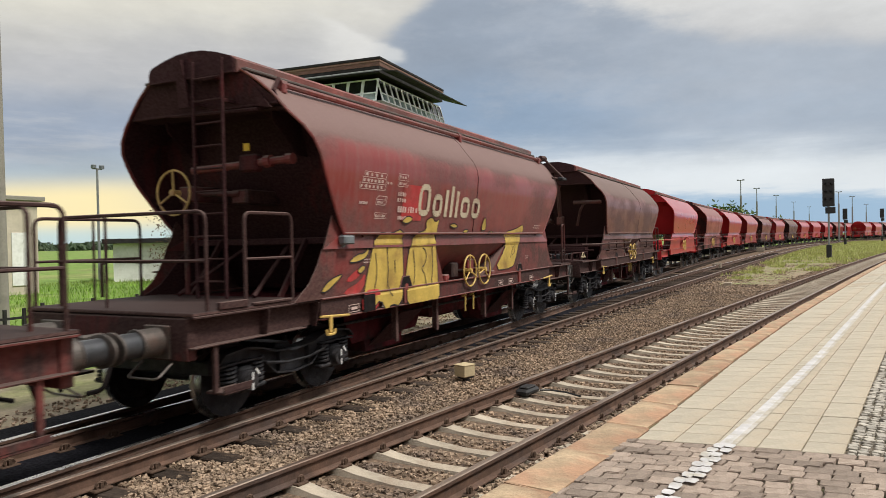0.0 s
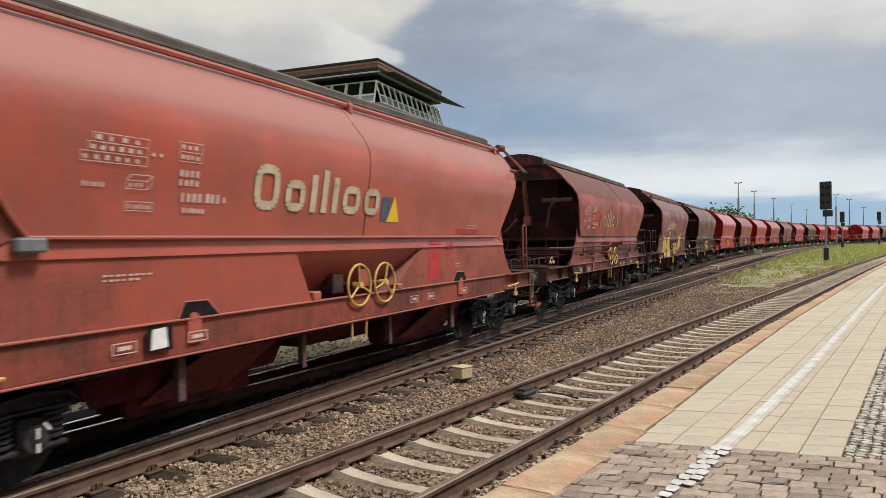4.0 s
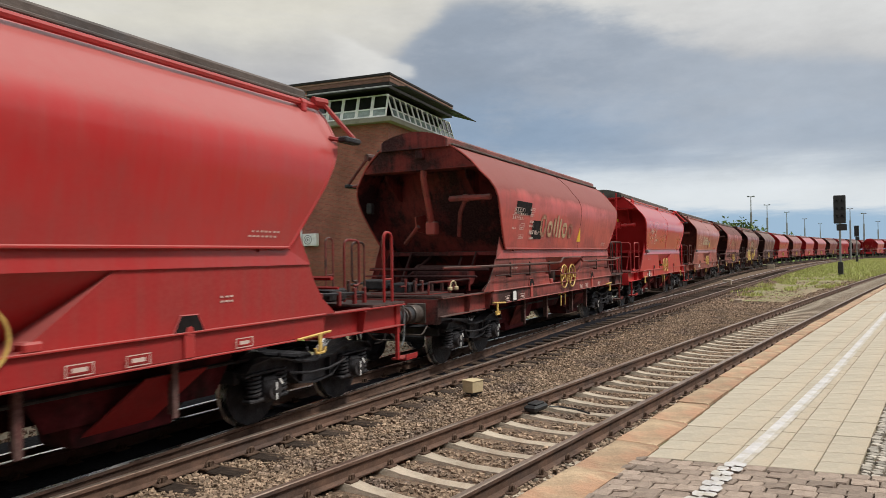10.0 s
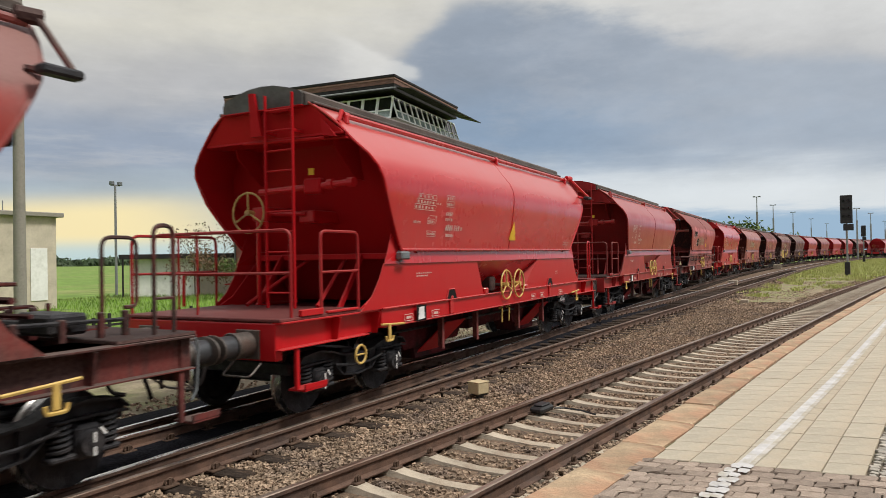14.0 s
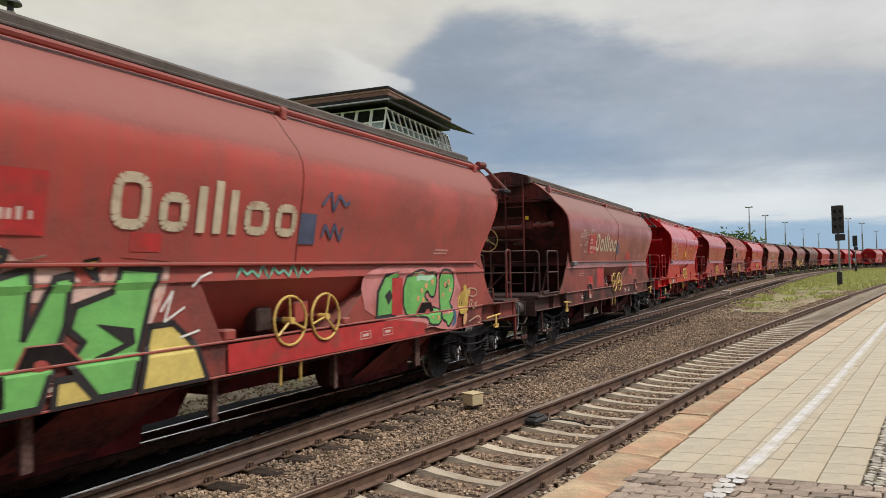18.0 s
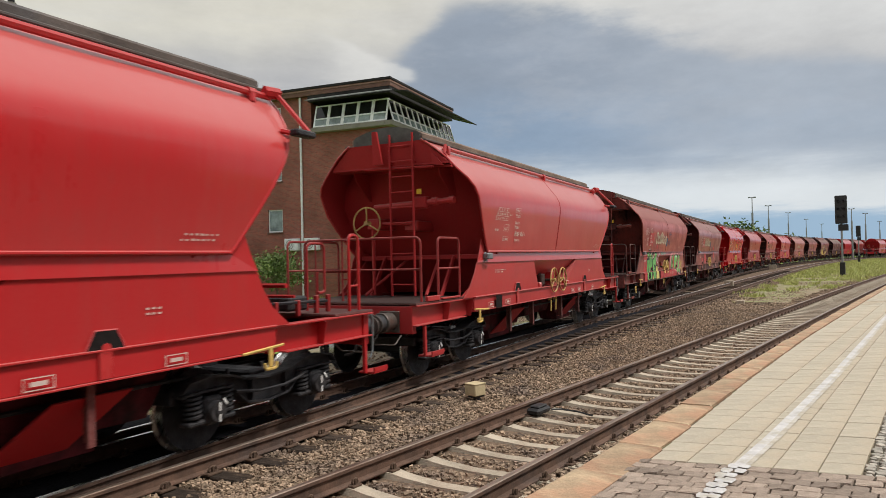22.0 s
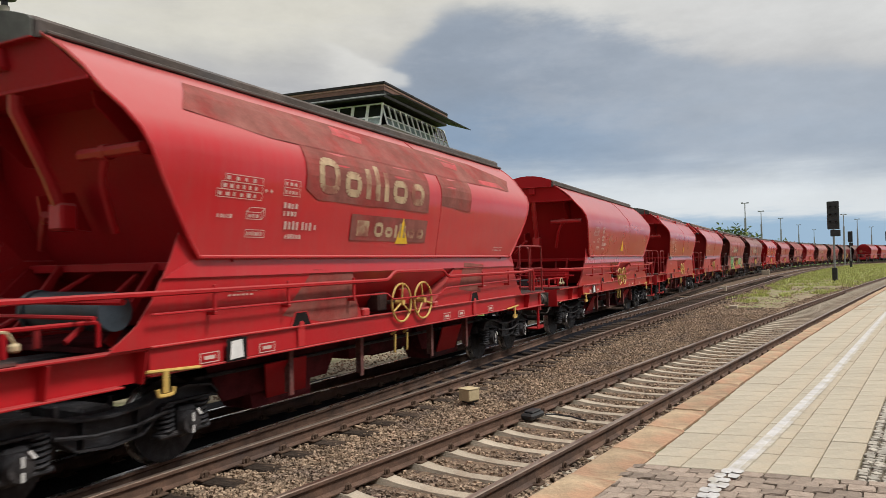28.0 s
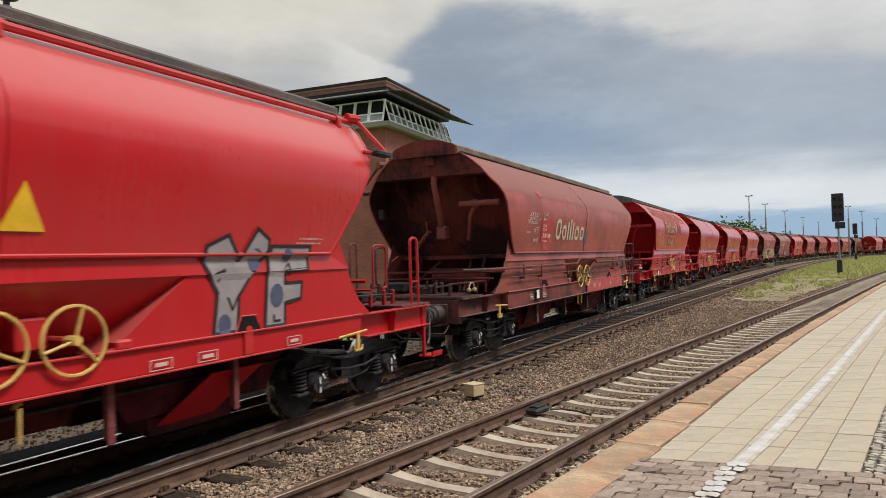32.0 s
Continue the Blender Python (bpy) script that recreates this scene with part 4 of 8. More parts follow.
def ribbon(g, pts, y, wide, thick):
    """A bent flange plate along a line of x, z points."""
    g.loft([[(px, y - wide, pz), (px, y + wide, pz), (px, y + wide, pz + thick), (px, y - wide, pz + thick)] for px, pz in pts])


def side_frame_mesh():
    """A pressed bogie frame: arched over the springs, bellied between the wheels, with flanges."""
    top = [(-1.36, 0.70), (-1.26, 0.79), (-0.92, 0.83), (-0.62, 0.79), (-0.40, 0.72), (0.0, 0.69), (0.40, 0.72), (0.62, 0.79), (0.92, 0.83), (1.26, 0.79), (1.36, 0.70)]
    low = [(-1.36, 0.68), (-1.22, 0.70), (-0.66, 0.70), (-0.54, 0.60), (-0.36, 0.46), (0.0, 0.42), (0.36, 0.46), (0.54, 0.60), (0.66, 0.70), (1.22, 0.70), (1.36, 0.68)]
    g = Geo().loft([[(a, -0.02, b), (a, 0.02, b), (c, 0.02, d), (c, -0.02, d)] for (a, b), (c, d) in zip(top, low)])
    ribbon(g, top, 0.0, 0.11, 0.024)
    ribbon(g, [(px, pz - 0.02) for px, pz in low], 0.0, 0.10, 0.022)
    for px in (-0.30, 0.30):
        g.plate([(px, -0.02, 0.70), (px, -0.10, 0.70), (px, -0.09, 0.46), (px, -0.02, 0.46)], (0.02, 0, 0))
    g.tube([(-0.60, -0.12, 0.62), (-0.2, -0.13, 0.56), (0.25, -0.13, 0.56), (0.62, -0.12, 0.62)], 0.02, 6)
    return g.mesh("side_frame", DARK, 30)


SIDEFRAME = side_frame_mesh()


def bogie(parent, x):
    b = part("bogie", Geo().box((-0.16, -0.95, 0.50), (0.16, 0.95, 0.78), 0.03).rod((0, 0, 0.75), (0, 0, 1.0), 0.2, 12), DARK, parent, "grimy black two-axle bogie", m=Matrix.Translation((x, 0, 0)))
    for s in (-1, 1):
        turn = Matrix.Rotation(0 if s < 0 else math.pi, 4, "Z")
        part("side_frame", SIDEFRAME, None, b, m=Matrix.Translation((0, s * 1.04, 0)) @ turn)
        for ax in (-0.92, 0.92):
            part("axle_box", AXLEBOX, None, b, m=Matrix.Translation((ax, s * 1.06, 0.46)) @ turn)
            part("axle_box_mark", AXLEMARK, None, b, "white paint mark", m=Matrix.Translation((ax, s * 1.237, 0.47)) @ turn)
            for o in (-0.235, 0.235):
                part("spring", SPRING, None, b, m=Matrix.Translation((ax + o, s * 1.06, 0.40)))
    for e in (-1, 1):
        part("end_bar", Geo().box((e * 1.36 - 0.04, -1.0, 0.58), (e * 1.36 + 0.04, 1.0, 0.74), 0.012), DARK, b)
        g = Geo().rod((e * 0.36, -0.8, 0.42), (e * 0.36, 0.8, 0.42), 0.035, 8)
        for y in (-0.74, 0.74):
            g.box((e * 0.36 - 0.05, y - 0.045, 0.34), (e * 0.45 + 0.02, y + 0.045, 0.62), 0.02).box((e * 0.30 - 0.02, y - 0.02, 0.5), (e * 0.30 + 0.02, y + 0.02, 0.82), 0.008)
        part("brake_beam", g, DARK, b)
    part("transom", Geo().box((-0.70, -0.55, 0.46), (0.70, 0.55, 0.60), 0.03).rod((-1.36, 0.12, 0.66), (1.36, 0.12, 0.66), 0.04, 8).rod((-1.36, -0.12, 0.66), (1.36, -0.12, 0.66), 0.04, 8), DARK, b)
    for ax in (-0.92, 0.92):
        part("wheelset", WHEELSET, None, b, "worn steel wheels on an axle", m=Matrix.Translation((ax, 0, 0.46)))
    return b


def build_wagon():
    """One hopper wagon, its brake platform at -x and its side with the roof pipe at -y."""
    w = thing("hopper_wagon", "red hopper wagon", "freight wagon", group="wagons of the goods train")
    C = (0.4, 0.03, 0.03, 0.3)
    # hopper shell, side by side, over the top
    N = 22
    for s in (-1, 1):
        g = Geo()
        rows = []
        for z, y in PROF:
            e = end_x(z)
            rows.append([(-e + 2 * e * i / N, s * (y + 0.006 * math.sin(i * 1.7 + z * 2)), z) for i in range(N + 1)])
        g.loft(rows, False)
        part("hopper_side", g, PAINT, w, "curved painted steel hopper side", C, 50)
        # the sheet's inner face under the hoods, grime and shade in its colour, and a rim along both end edges
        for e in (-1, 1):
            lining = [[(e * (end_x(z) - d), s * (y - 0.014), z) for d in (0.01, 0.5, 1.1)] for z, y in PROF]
            part("hood_lining", Geo().loft(lining, False), PAINTE, w, "grimy inner face of the hood, shade painted in", C, 50)
        for e in (-1, 1):
            path = [(e * (end_x(z) + 0.005), s * (y - 0.005), z) for z, y in PROF]
            part("rim", Geo().tube(path, 0.022, 6), PAINT, w, color=C)
        # seam
        xs = -0.1 if s < 0 else -0.95
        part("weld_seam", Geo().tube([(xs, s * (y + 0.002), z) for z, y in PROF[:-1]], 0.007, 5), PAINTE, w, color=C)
        # ridge under the bulge
        part("ridge", Geo().box((-LOWX, s * 1.44, 2.192), (LOWX, s * 1.512, 2.232), 0.012), PAINT, w, color=C)
        # lower side with the recess for the handwheels
        zt, zb = 2.16, 1.34
        yt, yb = s * 1.45, s * 1.425
        t = 0.012

        def pl(poly):
            return [(x, yt + (yb - yt) * (zt - z) / (zt - zb), z) for x, z in poly]

        left = [(-1.6, 2.005), (-1.25, zb), (-5.40, zb), (-5.10, 1.56), (-4.92, 1.8), (-4.82, 2.005)]
        right = [(4.82, 2.005), (4.92, 1.8), (5.10, 1.56), (5.40, zb), (0.9, zb), (1.80, 2.005)]
        for poly in (left, right):
            part("lower_side", Geo().plate(pl([(x if s < 0 else -x, z) for x, z in poly]), (0, -s * t, 0)), PAINTL, w, color=C, smooth=0)
        band = [(-LOWX, s * 1.445, 2.215), (LOWX, s * 1.445, 2.215), (4.82, s * 1.468, 2.002), (-4.82, s * 1.468, 2.002)]
        part("side_band", Geo().plate(band, (0, -s * 0.014, 0)), PAINT, w, color=C, smooth=0)
        for e in (-1, 1):
            part("corner_web", Geo().plate([(e * LOWX, s * 1.445, 2.215), (e * 4.60, s * 1.455, 2.46), (e * 4.71, s * 1.455, 2.2), (e * 4.82, s * 1.462, 2.005)], (0, -s * t, 0)), PAINTL, w, color=C, smooth=0)
        sx = 1 if s < 0 else -1
        a = [(-1.6, s * 1.443, 2.0), (1.80, s * 1.443, 2.0), (0.9, s * 0.80, 1.25), (-1.25, s * 0.80, 1.25)]
        b1 = [(-1.6, s * 1.443, 2.0), (-1.25, s * 1.425, 1.34), (-1.25, s * 0.80, 1.25)]
        b2 = [(1.80, s * 1.443, 2.0), (0.9, s * 1.425, 1.34), (0.9, s * 0.80, 1.25)]
        g = Geo()
        for poly in (a, b1, b2):
            g.plate([(sx * x, y, z) for x, y, z in poly], (0, -s * 0.008, -0.008))
        part("recess", g, PAINT, w, color=C, smooth=0)
        part("gear_box", Geo().box((sx * -0.50, s * 1.02, 1.36), (sx * -0.24, s * 1.25, 1.66), 0.03).rod((sx * -0.18, s * 0.9, 1.49), (sx * -0.18, s * 1.44, 1.49), 0.035, 8), GEARM, w)
        part("gear_box", Geo().box((sx * 0.14, s * 1.05, 1.42), (sx * 0.42, s * 1.28, 1.70), 0.02).rod((sx * 0.53, s * 0.9, 1.49), (sx * 0.53, s * 1.44, 1.49), 0.035, 8), PAINT, w, color=C)
        part("gear_box", Geo().box((sx * -1.25, s * 1.30, 1.345), (sx * -1.08, s * 1.46, 1.47), 0.02), PAINT, w, color=C)
        part("gear_box", Geo().box((sx * 0.95, s * 1.30, 1.345), (sx * 1.12, s * 1.46, 1.44), 0.02), PAINT, w, color=C)
        for hx in ((-0.18, 0.53) if s < 0 else (0.18, -0.53)):
            part("handwheel", HANDWHEEL, None, w, "yellow three-spoked handwheel", m=Matrix.Translation((hx, s * 1.47, 1.49)) @ Matrix.Rotation(0.0 if s < 0 else math.pi, 4, "Z") @ Matrix.Rotation(0.5 * hx, 4, "Y"))
        # lashing eyes under little arches
        for ax in (-2.68, 2.66):
            arch = [(ax - 0.20, 1.345), (ax - 0.11, 1.52), (ax + 0.11, 1.52), (ax + 0.20, 1.345)]
            # Proud black plate stands in for the dark inside of the arch.
            part("arch_opening", Geo().plate([(x, s * (1.431), z) for x, z in arch], (0, s * 0.022, 0)), BLACKP, w, smooth=0)
            part("arch_hood", Geo().tube([(x, s * 1.445, z) for x, z in arch], 0.012, 5), PAINT, w, color=C)
            part("lashing_eye", Geo().rod((ax, s * 1.42, 1.36), (ax, s * 1.46, 1.36), 0.05, 8).box((ax - 0.07, s * 1.43, 1.082), (ax + 0.07, s * 1.455, 1.34), 0.01), PAINT, w, color=C)
        # solebar: a deep channel, flush in the middle, open at the ends
        sb = part("solebar", Geo().box((-4.95, s * 1.36, 1.075), (4.95, s * 1.425, 1.335), 0.01), PAINTD, w, color=C)
        part("flange", Geo().box((-4.95, s * 1.36, 1.058), (4.95, s * 1.455, 1.078), 0.004), PAINT, sb, color=C)
        part("flange", Geo().box((-4.95, s * 1.40, 1.330), (4.95, s * 1.462, 1.354), 0.006), PAINT, sb, color=C)
        for e in (-1, 1):
            g = Geo().box((e * 4.95, s * 1.24, 1.00), (e * 7.12, s * 1.27, 1.32))
            g.box((e * 4.95, s * 1.24, 1.31), (e * 7.12, s * 1.40, 1.335), 0.005).box((e * 5.2, s * 1.24, 0.985), (e * 7.12, s * 1.38, 1.005), 0.005)
            part("solebar_end", g, PAINTD, w, color=C)
            for gx in (4.97, 5.95):
                part("gusset", Geo().plate([(e * gx, s * 1.27, 1.32), (e * gx, s * 1.42, 1.30), (e * gx, s * 1.36, 0.99), (e * gx, s * 1.27, 0.99)], (e * 0.015, 0, 0)), PAINTD, w, color=C, smooth=0)
            hook = Geo().tube(rounded([(e * 4.35, s * 1.46, 1.075), (e * 5.02, s * 1.47, 1.115), (e * 5.02, s * 1.47, 1.115)], 0.02), 0.018, 6)
            hook.box((e * 4.80 - 0.035, s * 1.455, 0.88), (e * 4.80 + 0.035, s * 1.485, 1.11), 0.01)
            hook.tube(rounded([(e * 4.80 - 0.10, s * 1.47, 0.93), (e * 4.80 - 0.09, s * 1.47, 0.86), (e * 4.80 + 0.09, s * 1.47, 0.86), (e * 4.80 + 0.10, s * 1.47, 0.93)], 0.05), 0.02, 6)
            part("tow_hook", hook, YELLOW, w, "yellow rope hook")
        # hangers below the solebar
        for hx in (-2.68, -1.22, 1.02, 2.64):
            part("hanger", Geo().box((hx - 0.04, s * 1.24, 0.46), (hx + 0.04, s * 1.27, 1.10), 0.006).box((hx - 0.01, s * 1.16, 0.50), (hx + 0.01, s * 1.24, 1.10)), DECKM, w, color=C)
        for lx in ((-0.30, 0.08) if s < 0 else (0.30, -0.08)):
            part("lever", Geo().rod((lx, s * 1.40, 0.72), (lx, s * 1.41, 1.0), 0.018, 6).rod((lx, s * 1.34, 1.0), (lx, s * 1.42, 1.05), 0.022, 6), YELLOW, w)
        # small lamp-like release box at the platform end of the plain side
        if s < 0:
            part("lamp_box", Geo().box((-4.58, -1.58, 2.06), (-4.33, -1.46, 2.185), 0.02).box((-4.50, -1.48, 2.02), (-4.42, -1.44, 2.2), 0.01), LAMPGREY, w, "grey steel box on a bracket")
    # roof hatch and its end caps
    rf = [(0.80, 4.28), (0.80, 4.43), (0.74, 4.475), (0.50, 4.545), (0.25, 4.595), (0, 4.61)]
    sec = [(-y, z) for y, z in rf] + [(y, z) for y, z in rf[-2::-1]]
    xs = [-5.63, -5.61, -2.7, -0.2, 2.5, 5.61, 5.63]
    part("roof_hatch", Geo().loft([[(x, y * (0.98 if abs(x) > 5.62 else 1), z - (0.01 if abs(x) > 5.62 else 0)) for y, z in sec] for x in xs]), ROOFM, w, "dusty brown roof hatch", smooth=40)
    part("roof_gutter", Geo().box((-5.60, -0.90, 4.285), (5.60, -0.79, 4.325), 0.01).box((-5.60, 0.79, 4.285), (5.60, 0.90, 4.325), 0.01), ROOFM, w)
    for x in (-2.6, 0.9):
        part("hatch_knob", Geo().rod((x, -0.12, 4.60), (x, -0.12, 4.66), 0.12, 10), DARK, w)
    # pipe that works the roof flap, and its cranks
    part("roof_pipe", Geo().rod((-5.25, -1.14, 4.15), (5.45, -1.14, 4.15), 0.042, 8), PAINT, w, color=C)
    for x in (-5.2, 0.1, 5.1):
        part("pipe_bracket", Geo().box((x - 0.05, -1.20, 4.02), (x + 0.05, -1.04, 4.17), 0.02).rod((x - 0.06, -1.14, 4.15), (x + 0.06, -1.14, 4.15), 0.060, 8), PAINT, w, color=C)
    part("crank_arm", Geo().tube(rounded([(5.47, -1.18, 4.215), (5.50, -1.24, 4.15), (5.46, -1.72, 3.66), (5.44, -1.74, 3.61), (5.20, -1.50, 3.66)], 0.05), 0.032, 6).rod((5.34, -1.14, 4.205), (5.54, -1.20, 4.205), 0.075, 8), PAINTD, w, "painted crank arm of the roof pipe", C)
    part("crank_foot", Geo().box((5.16, -1.80, 3.58), (5.52, -1.66, 3.66), 0.02), DARK, w)
    part("crank_box", Geo().box((4.98, -1.50, 3.02), (5.12, -1.36, 3.26), 0.02), DARK, w)
    part("crank_arm", Geo().tube([(-5.25, -1.13, 4.215), (-5.44, -1.20, 4.02), (-5.42, -1.34, 3.80), (-5.2, -0.7, 3.86)], 0.032, 6), PAINTE, w, color=C)
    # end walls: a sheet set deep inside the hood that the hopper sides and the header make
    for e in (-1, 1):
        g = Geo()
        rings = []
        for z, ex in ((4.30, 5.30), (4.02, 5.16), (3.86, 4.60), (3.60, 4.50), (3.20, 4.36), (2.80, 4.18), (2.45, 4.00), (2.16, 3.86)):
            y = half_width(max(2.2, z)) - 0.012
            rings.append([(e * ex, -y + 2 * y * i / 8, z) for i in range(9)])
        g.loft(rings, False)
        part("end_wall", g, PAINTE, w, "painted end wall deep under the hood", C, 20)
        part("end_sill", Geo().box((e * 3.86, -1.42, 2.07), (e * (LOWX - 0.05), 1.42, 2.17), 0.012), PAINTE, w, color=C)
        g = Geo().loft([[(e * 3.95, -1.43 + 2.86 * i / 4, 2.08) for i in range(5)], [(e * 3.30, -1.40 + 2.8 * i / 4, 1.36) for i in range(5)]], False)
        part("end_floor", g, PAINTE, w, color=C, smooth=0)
        # header plate under the roof, ribs, slope brackets
        hw = [(e * (TOPX - 0.02), -0.81, 4.30), (e * (TOPX - 0.02), 0.81, 4.30), (e * (TOPX - 0.12), 1.30, 3.87), (e * (TOPX - 0.12), -1.30, 3.87)]
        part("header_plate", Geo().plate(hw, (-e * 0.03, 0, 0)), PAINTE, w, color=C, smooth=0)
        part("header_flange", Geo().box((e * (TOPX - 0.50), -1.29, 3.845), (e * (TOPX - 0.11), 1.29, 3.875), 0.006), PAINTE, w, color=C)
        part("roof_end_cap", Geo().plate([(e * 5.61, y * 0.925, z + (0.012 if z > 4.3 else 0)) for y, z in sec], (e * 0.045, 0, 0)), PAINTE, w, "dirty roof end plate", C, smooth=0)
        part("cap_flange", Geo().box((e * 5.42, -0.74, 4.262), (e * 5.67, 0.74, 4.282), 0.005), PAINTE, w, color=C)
        for y in (-0.95, 0.95):
            g = Geo().plate([(e * 4.60, y, 3.85), (e * 5.20, y, 3.85), (e * 5.16, y, 3.70), (e * 4.64, y, 3.30), (e * 4.44, y, 3.30)], (0, 0.02, 0))
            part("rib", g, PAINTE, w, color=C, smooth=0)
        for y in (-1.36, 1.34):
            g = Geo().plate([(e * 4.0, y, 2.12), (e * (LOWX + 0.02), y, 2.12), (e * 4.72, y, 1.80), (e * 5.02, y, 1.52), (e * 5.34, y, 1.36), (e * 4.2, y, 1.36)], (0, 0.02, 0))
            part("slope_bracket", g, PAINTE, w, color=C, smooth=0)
        for y in (-0.80, 0.80):
            part("strut", Geo().box((-0.045, -0.02, -0.50), (0.045, 0.02, 0.50), 0.005, Matrix.Translation((e * 4.62, y, 1.74)) @ Matrix.Rotation(e * -0.66, 4, "Y")), PAINTE, w, color=C)
            part("strut", Geo().rod((e * 4.12, y * 0.45, 2.1), (e * 5.3, y * 0.85, 1.40), 0.03, 6), PAINTE, w, color=C)
        # headstock, deck, buffers, hook
        part("headstock", Geo().box((e * 7.0, -1.30, 0.86), (e * 7.13, 1.30, 1.32), 0.012), PAINTD, w, color=C)
        deck0 = 5.15 if e < 0 else 6.2
        part("deck", Geo().box((e * deck0, -1.38, 1.335), (e * 7.13, 1.38, 1.375), 0.008), DECKM, w, color=C)
        for y in (-0.875, 0.875):
            bf = part("buffer", Geo().box((e * 7.13, y - 0.19, 0.88), (e * 7.16, y + 0.19, 1.24), 0.01).rod((e * 7.15, y, 1.06), (e * 7.44, y, 1.06), 0.158, 16).ring((e * 7.43, y, 1.06), (1, 0, 0), 0.160, 0.012, 18, 5), BUFFER, w, "greasy steel buffer")
            part("buffer_plunger", Geo().rod((e * 7.43, y, 1.06), (e * 7.71, y, 1.06), 0.138, 16), PLUNGER, bf)
            part("buffer_head", Geo().loft([[(e * X, y + math.cos(6.2832 * i / 18) * r * 1.15, 1.06 + math.sin(6.2832 * i / 18) * r * 0.86) for i in range(18)] for X, r in ((7.70, 0.15), (7.712, 0.20), (7.738, 0.20), (7.748, 0.12))]), BUFFER, bf)
            part("shunter_grip", Geo().tube(rounded([(e * 7.16, y - 0.22, 0.84), (e * 7.36, y - 0.22, 0.70), (e * 7.36, y + 0.22, 0.70), (e * 7.16, y + 0.22, 0.84)], 0.06), 0.013, 6), BUFFER, w)
        part("coupling", Geo().box((e * 7.13, -0.05, 0.98), (e * 7.42, 0.05, 1.12), 0.02).tube(rounded([(e * 7.40, 0, 1.03), (e * 7.62, 0.0, 0.93), (e * 7.72, 0, 0.72)], 0.06), 0.032, 6), BUFFER, w, "screw coupling")
        for y in (-0.35, 0.35):
            part("brake_hose", Geo().tube(rounded([(e * 7.10, y, 0.92), (e * 7.30, y, 0.86), (e * 7.42, y, 0.55), (e * 7.52, y * 0.6, 0.52)], 0.10), 0.026, 6), BLACKP, w, "black rubber brake hose")
        # corner step
        for y in (-1.33, 1.33):
            if e > 0 and y > 0:
                continue
            xa, xb = (6.98, 7.34) if e > 0 else (6.36, 6.80)
            st = part("step", Geo().box((e * xa, y - 0.15, 0.45), (e * xb, y + 0.12, 0.48), 0.006).box((e * xa, y - (0.155 if y < 0 else -0.105), 0.48), (e * xb, y - (0.135 if y < 0 else -0.125), 0.54)), PAINTD, w, color=C)
            hx = 6.96 if e > 0 else 6.78
            part("step_hanger", Geo().box((e * hx - 0.03, y - 0.03, 0.46), (e * hx + 0.03, y + 0.02, 1.0), 0.005), PAINTD, st, color=C)
            part("hand_hook", Geo().tube(rounded([(e * 7.16, y, 1.30), (e * 7.20, y, 1.20), (e * 7.17, y, 0.75), (e * 7.10, y, 0.66)], 0.05), 0.016, 6), LAMPGREY, w, "grey hand hold") if e > 0 else None
        bogie(w, e * 5.15)
    # brake platform: railings, ladder, brake wheel
    rail_r = 0.022
    zt = 2.46
    part("railing", Geo().tube(rounded([(-5.45, -1.36, 1.37), (-5.45, -1.36, zt), (-6.30, -1.36, zt), (-6.30, -1.36, 1.37)], 0.10), rail_r, 6).rod((-5.45, -1.36, 1.92), (-6.30, -1.36, 1.92), 0.018, 6), PAINTR, w, color=C)
    g = Geo().tube(rounded([(-6.88, -1.34, 1.37), (-6.88, -1.34, zt), (-6.88, 1.08, zt), (-6.88, 1.08, 1.37)], 0.12), rail_r, 6)
    g.rod((-6.88, -1.34, 1.92), (-6.88, 1.08, 1.92), 0.018, 6).rod((-6.88, 0.25, 1.37), (-6.88, 0.25, zt), 0.018, 6)
    part("railing", g, PAINTR, w, color=C)
    g = Geo().tube(rounded([(-7.02, 1.36, 1.37), (-7.02, 1.36, zt), (-5.45, 1.36, zt), (-5.45, 1.36, 1.37)], 0.12), rail_r, 6).rod((-7.02, 1.36, 1.92), (-5.45, 1.36, 1.92), 0.018, 6).rod((-6.2, 1.36, 1.37), (-6.2, 1.36, zt), 0.018, 6)
    part("railing", g, PAINTR, w, color=C)
    part("toe_strip", Geo().box((-6.75, -1.40, 1.375), (-6.3, -1.34, 1.46), 0.008), PAINTD, w, color=C)
    part("toe_strip", Geo().box((-6.2, -1.40, 1.375), (-5.5, -1.34, 1.41), 0.008), PAINTD, w, color=C)
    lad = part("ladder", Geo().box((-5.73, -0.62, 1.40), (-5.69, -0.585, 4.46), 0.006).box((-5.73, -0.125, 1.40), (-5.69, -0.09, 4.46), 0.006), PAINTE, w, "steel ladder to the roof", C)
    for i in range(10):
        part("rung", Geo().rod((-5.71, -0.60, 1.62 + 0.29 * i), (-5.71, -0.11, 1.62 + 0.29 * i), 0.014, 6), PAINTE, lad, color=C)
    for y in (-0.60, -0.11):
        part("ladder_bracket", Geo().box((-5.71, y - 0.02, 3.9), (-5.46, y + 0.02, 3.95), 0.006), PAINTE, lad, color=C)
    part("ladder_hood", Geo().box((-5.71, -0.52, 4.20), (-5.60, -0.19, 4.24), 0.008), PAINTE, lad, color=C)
    part("brake_wheel", BRAKEWHEEL, None, w, "worn yellow-brown hand brake wheel", m=Matrix.Translation((-5.50, 0.62, 2.82)) @ Matrix.Rotation(-math.pi / 2, 4, "Z"))
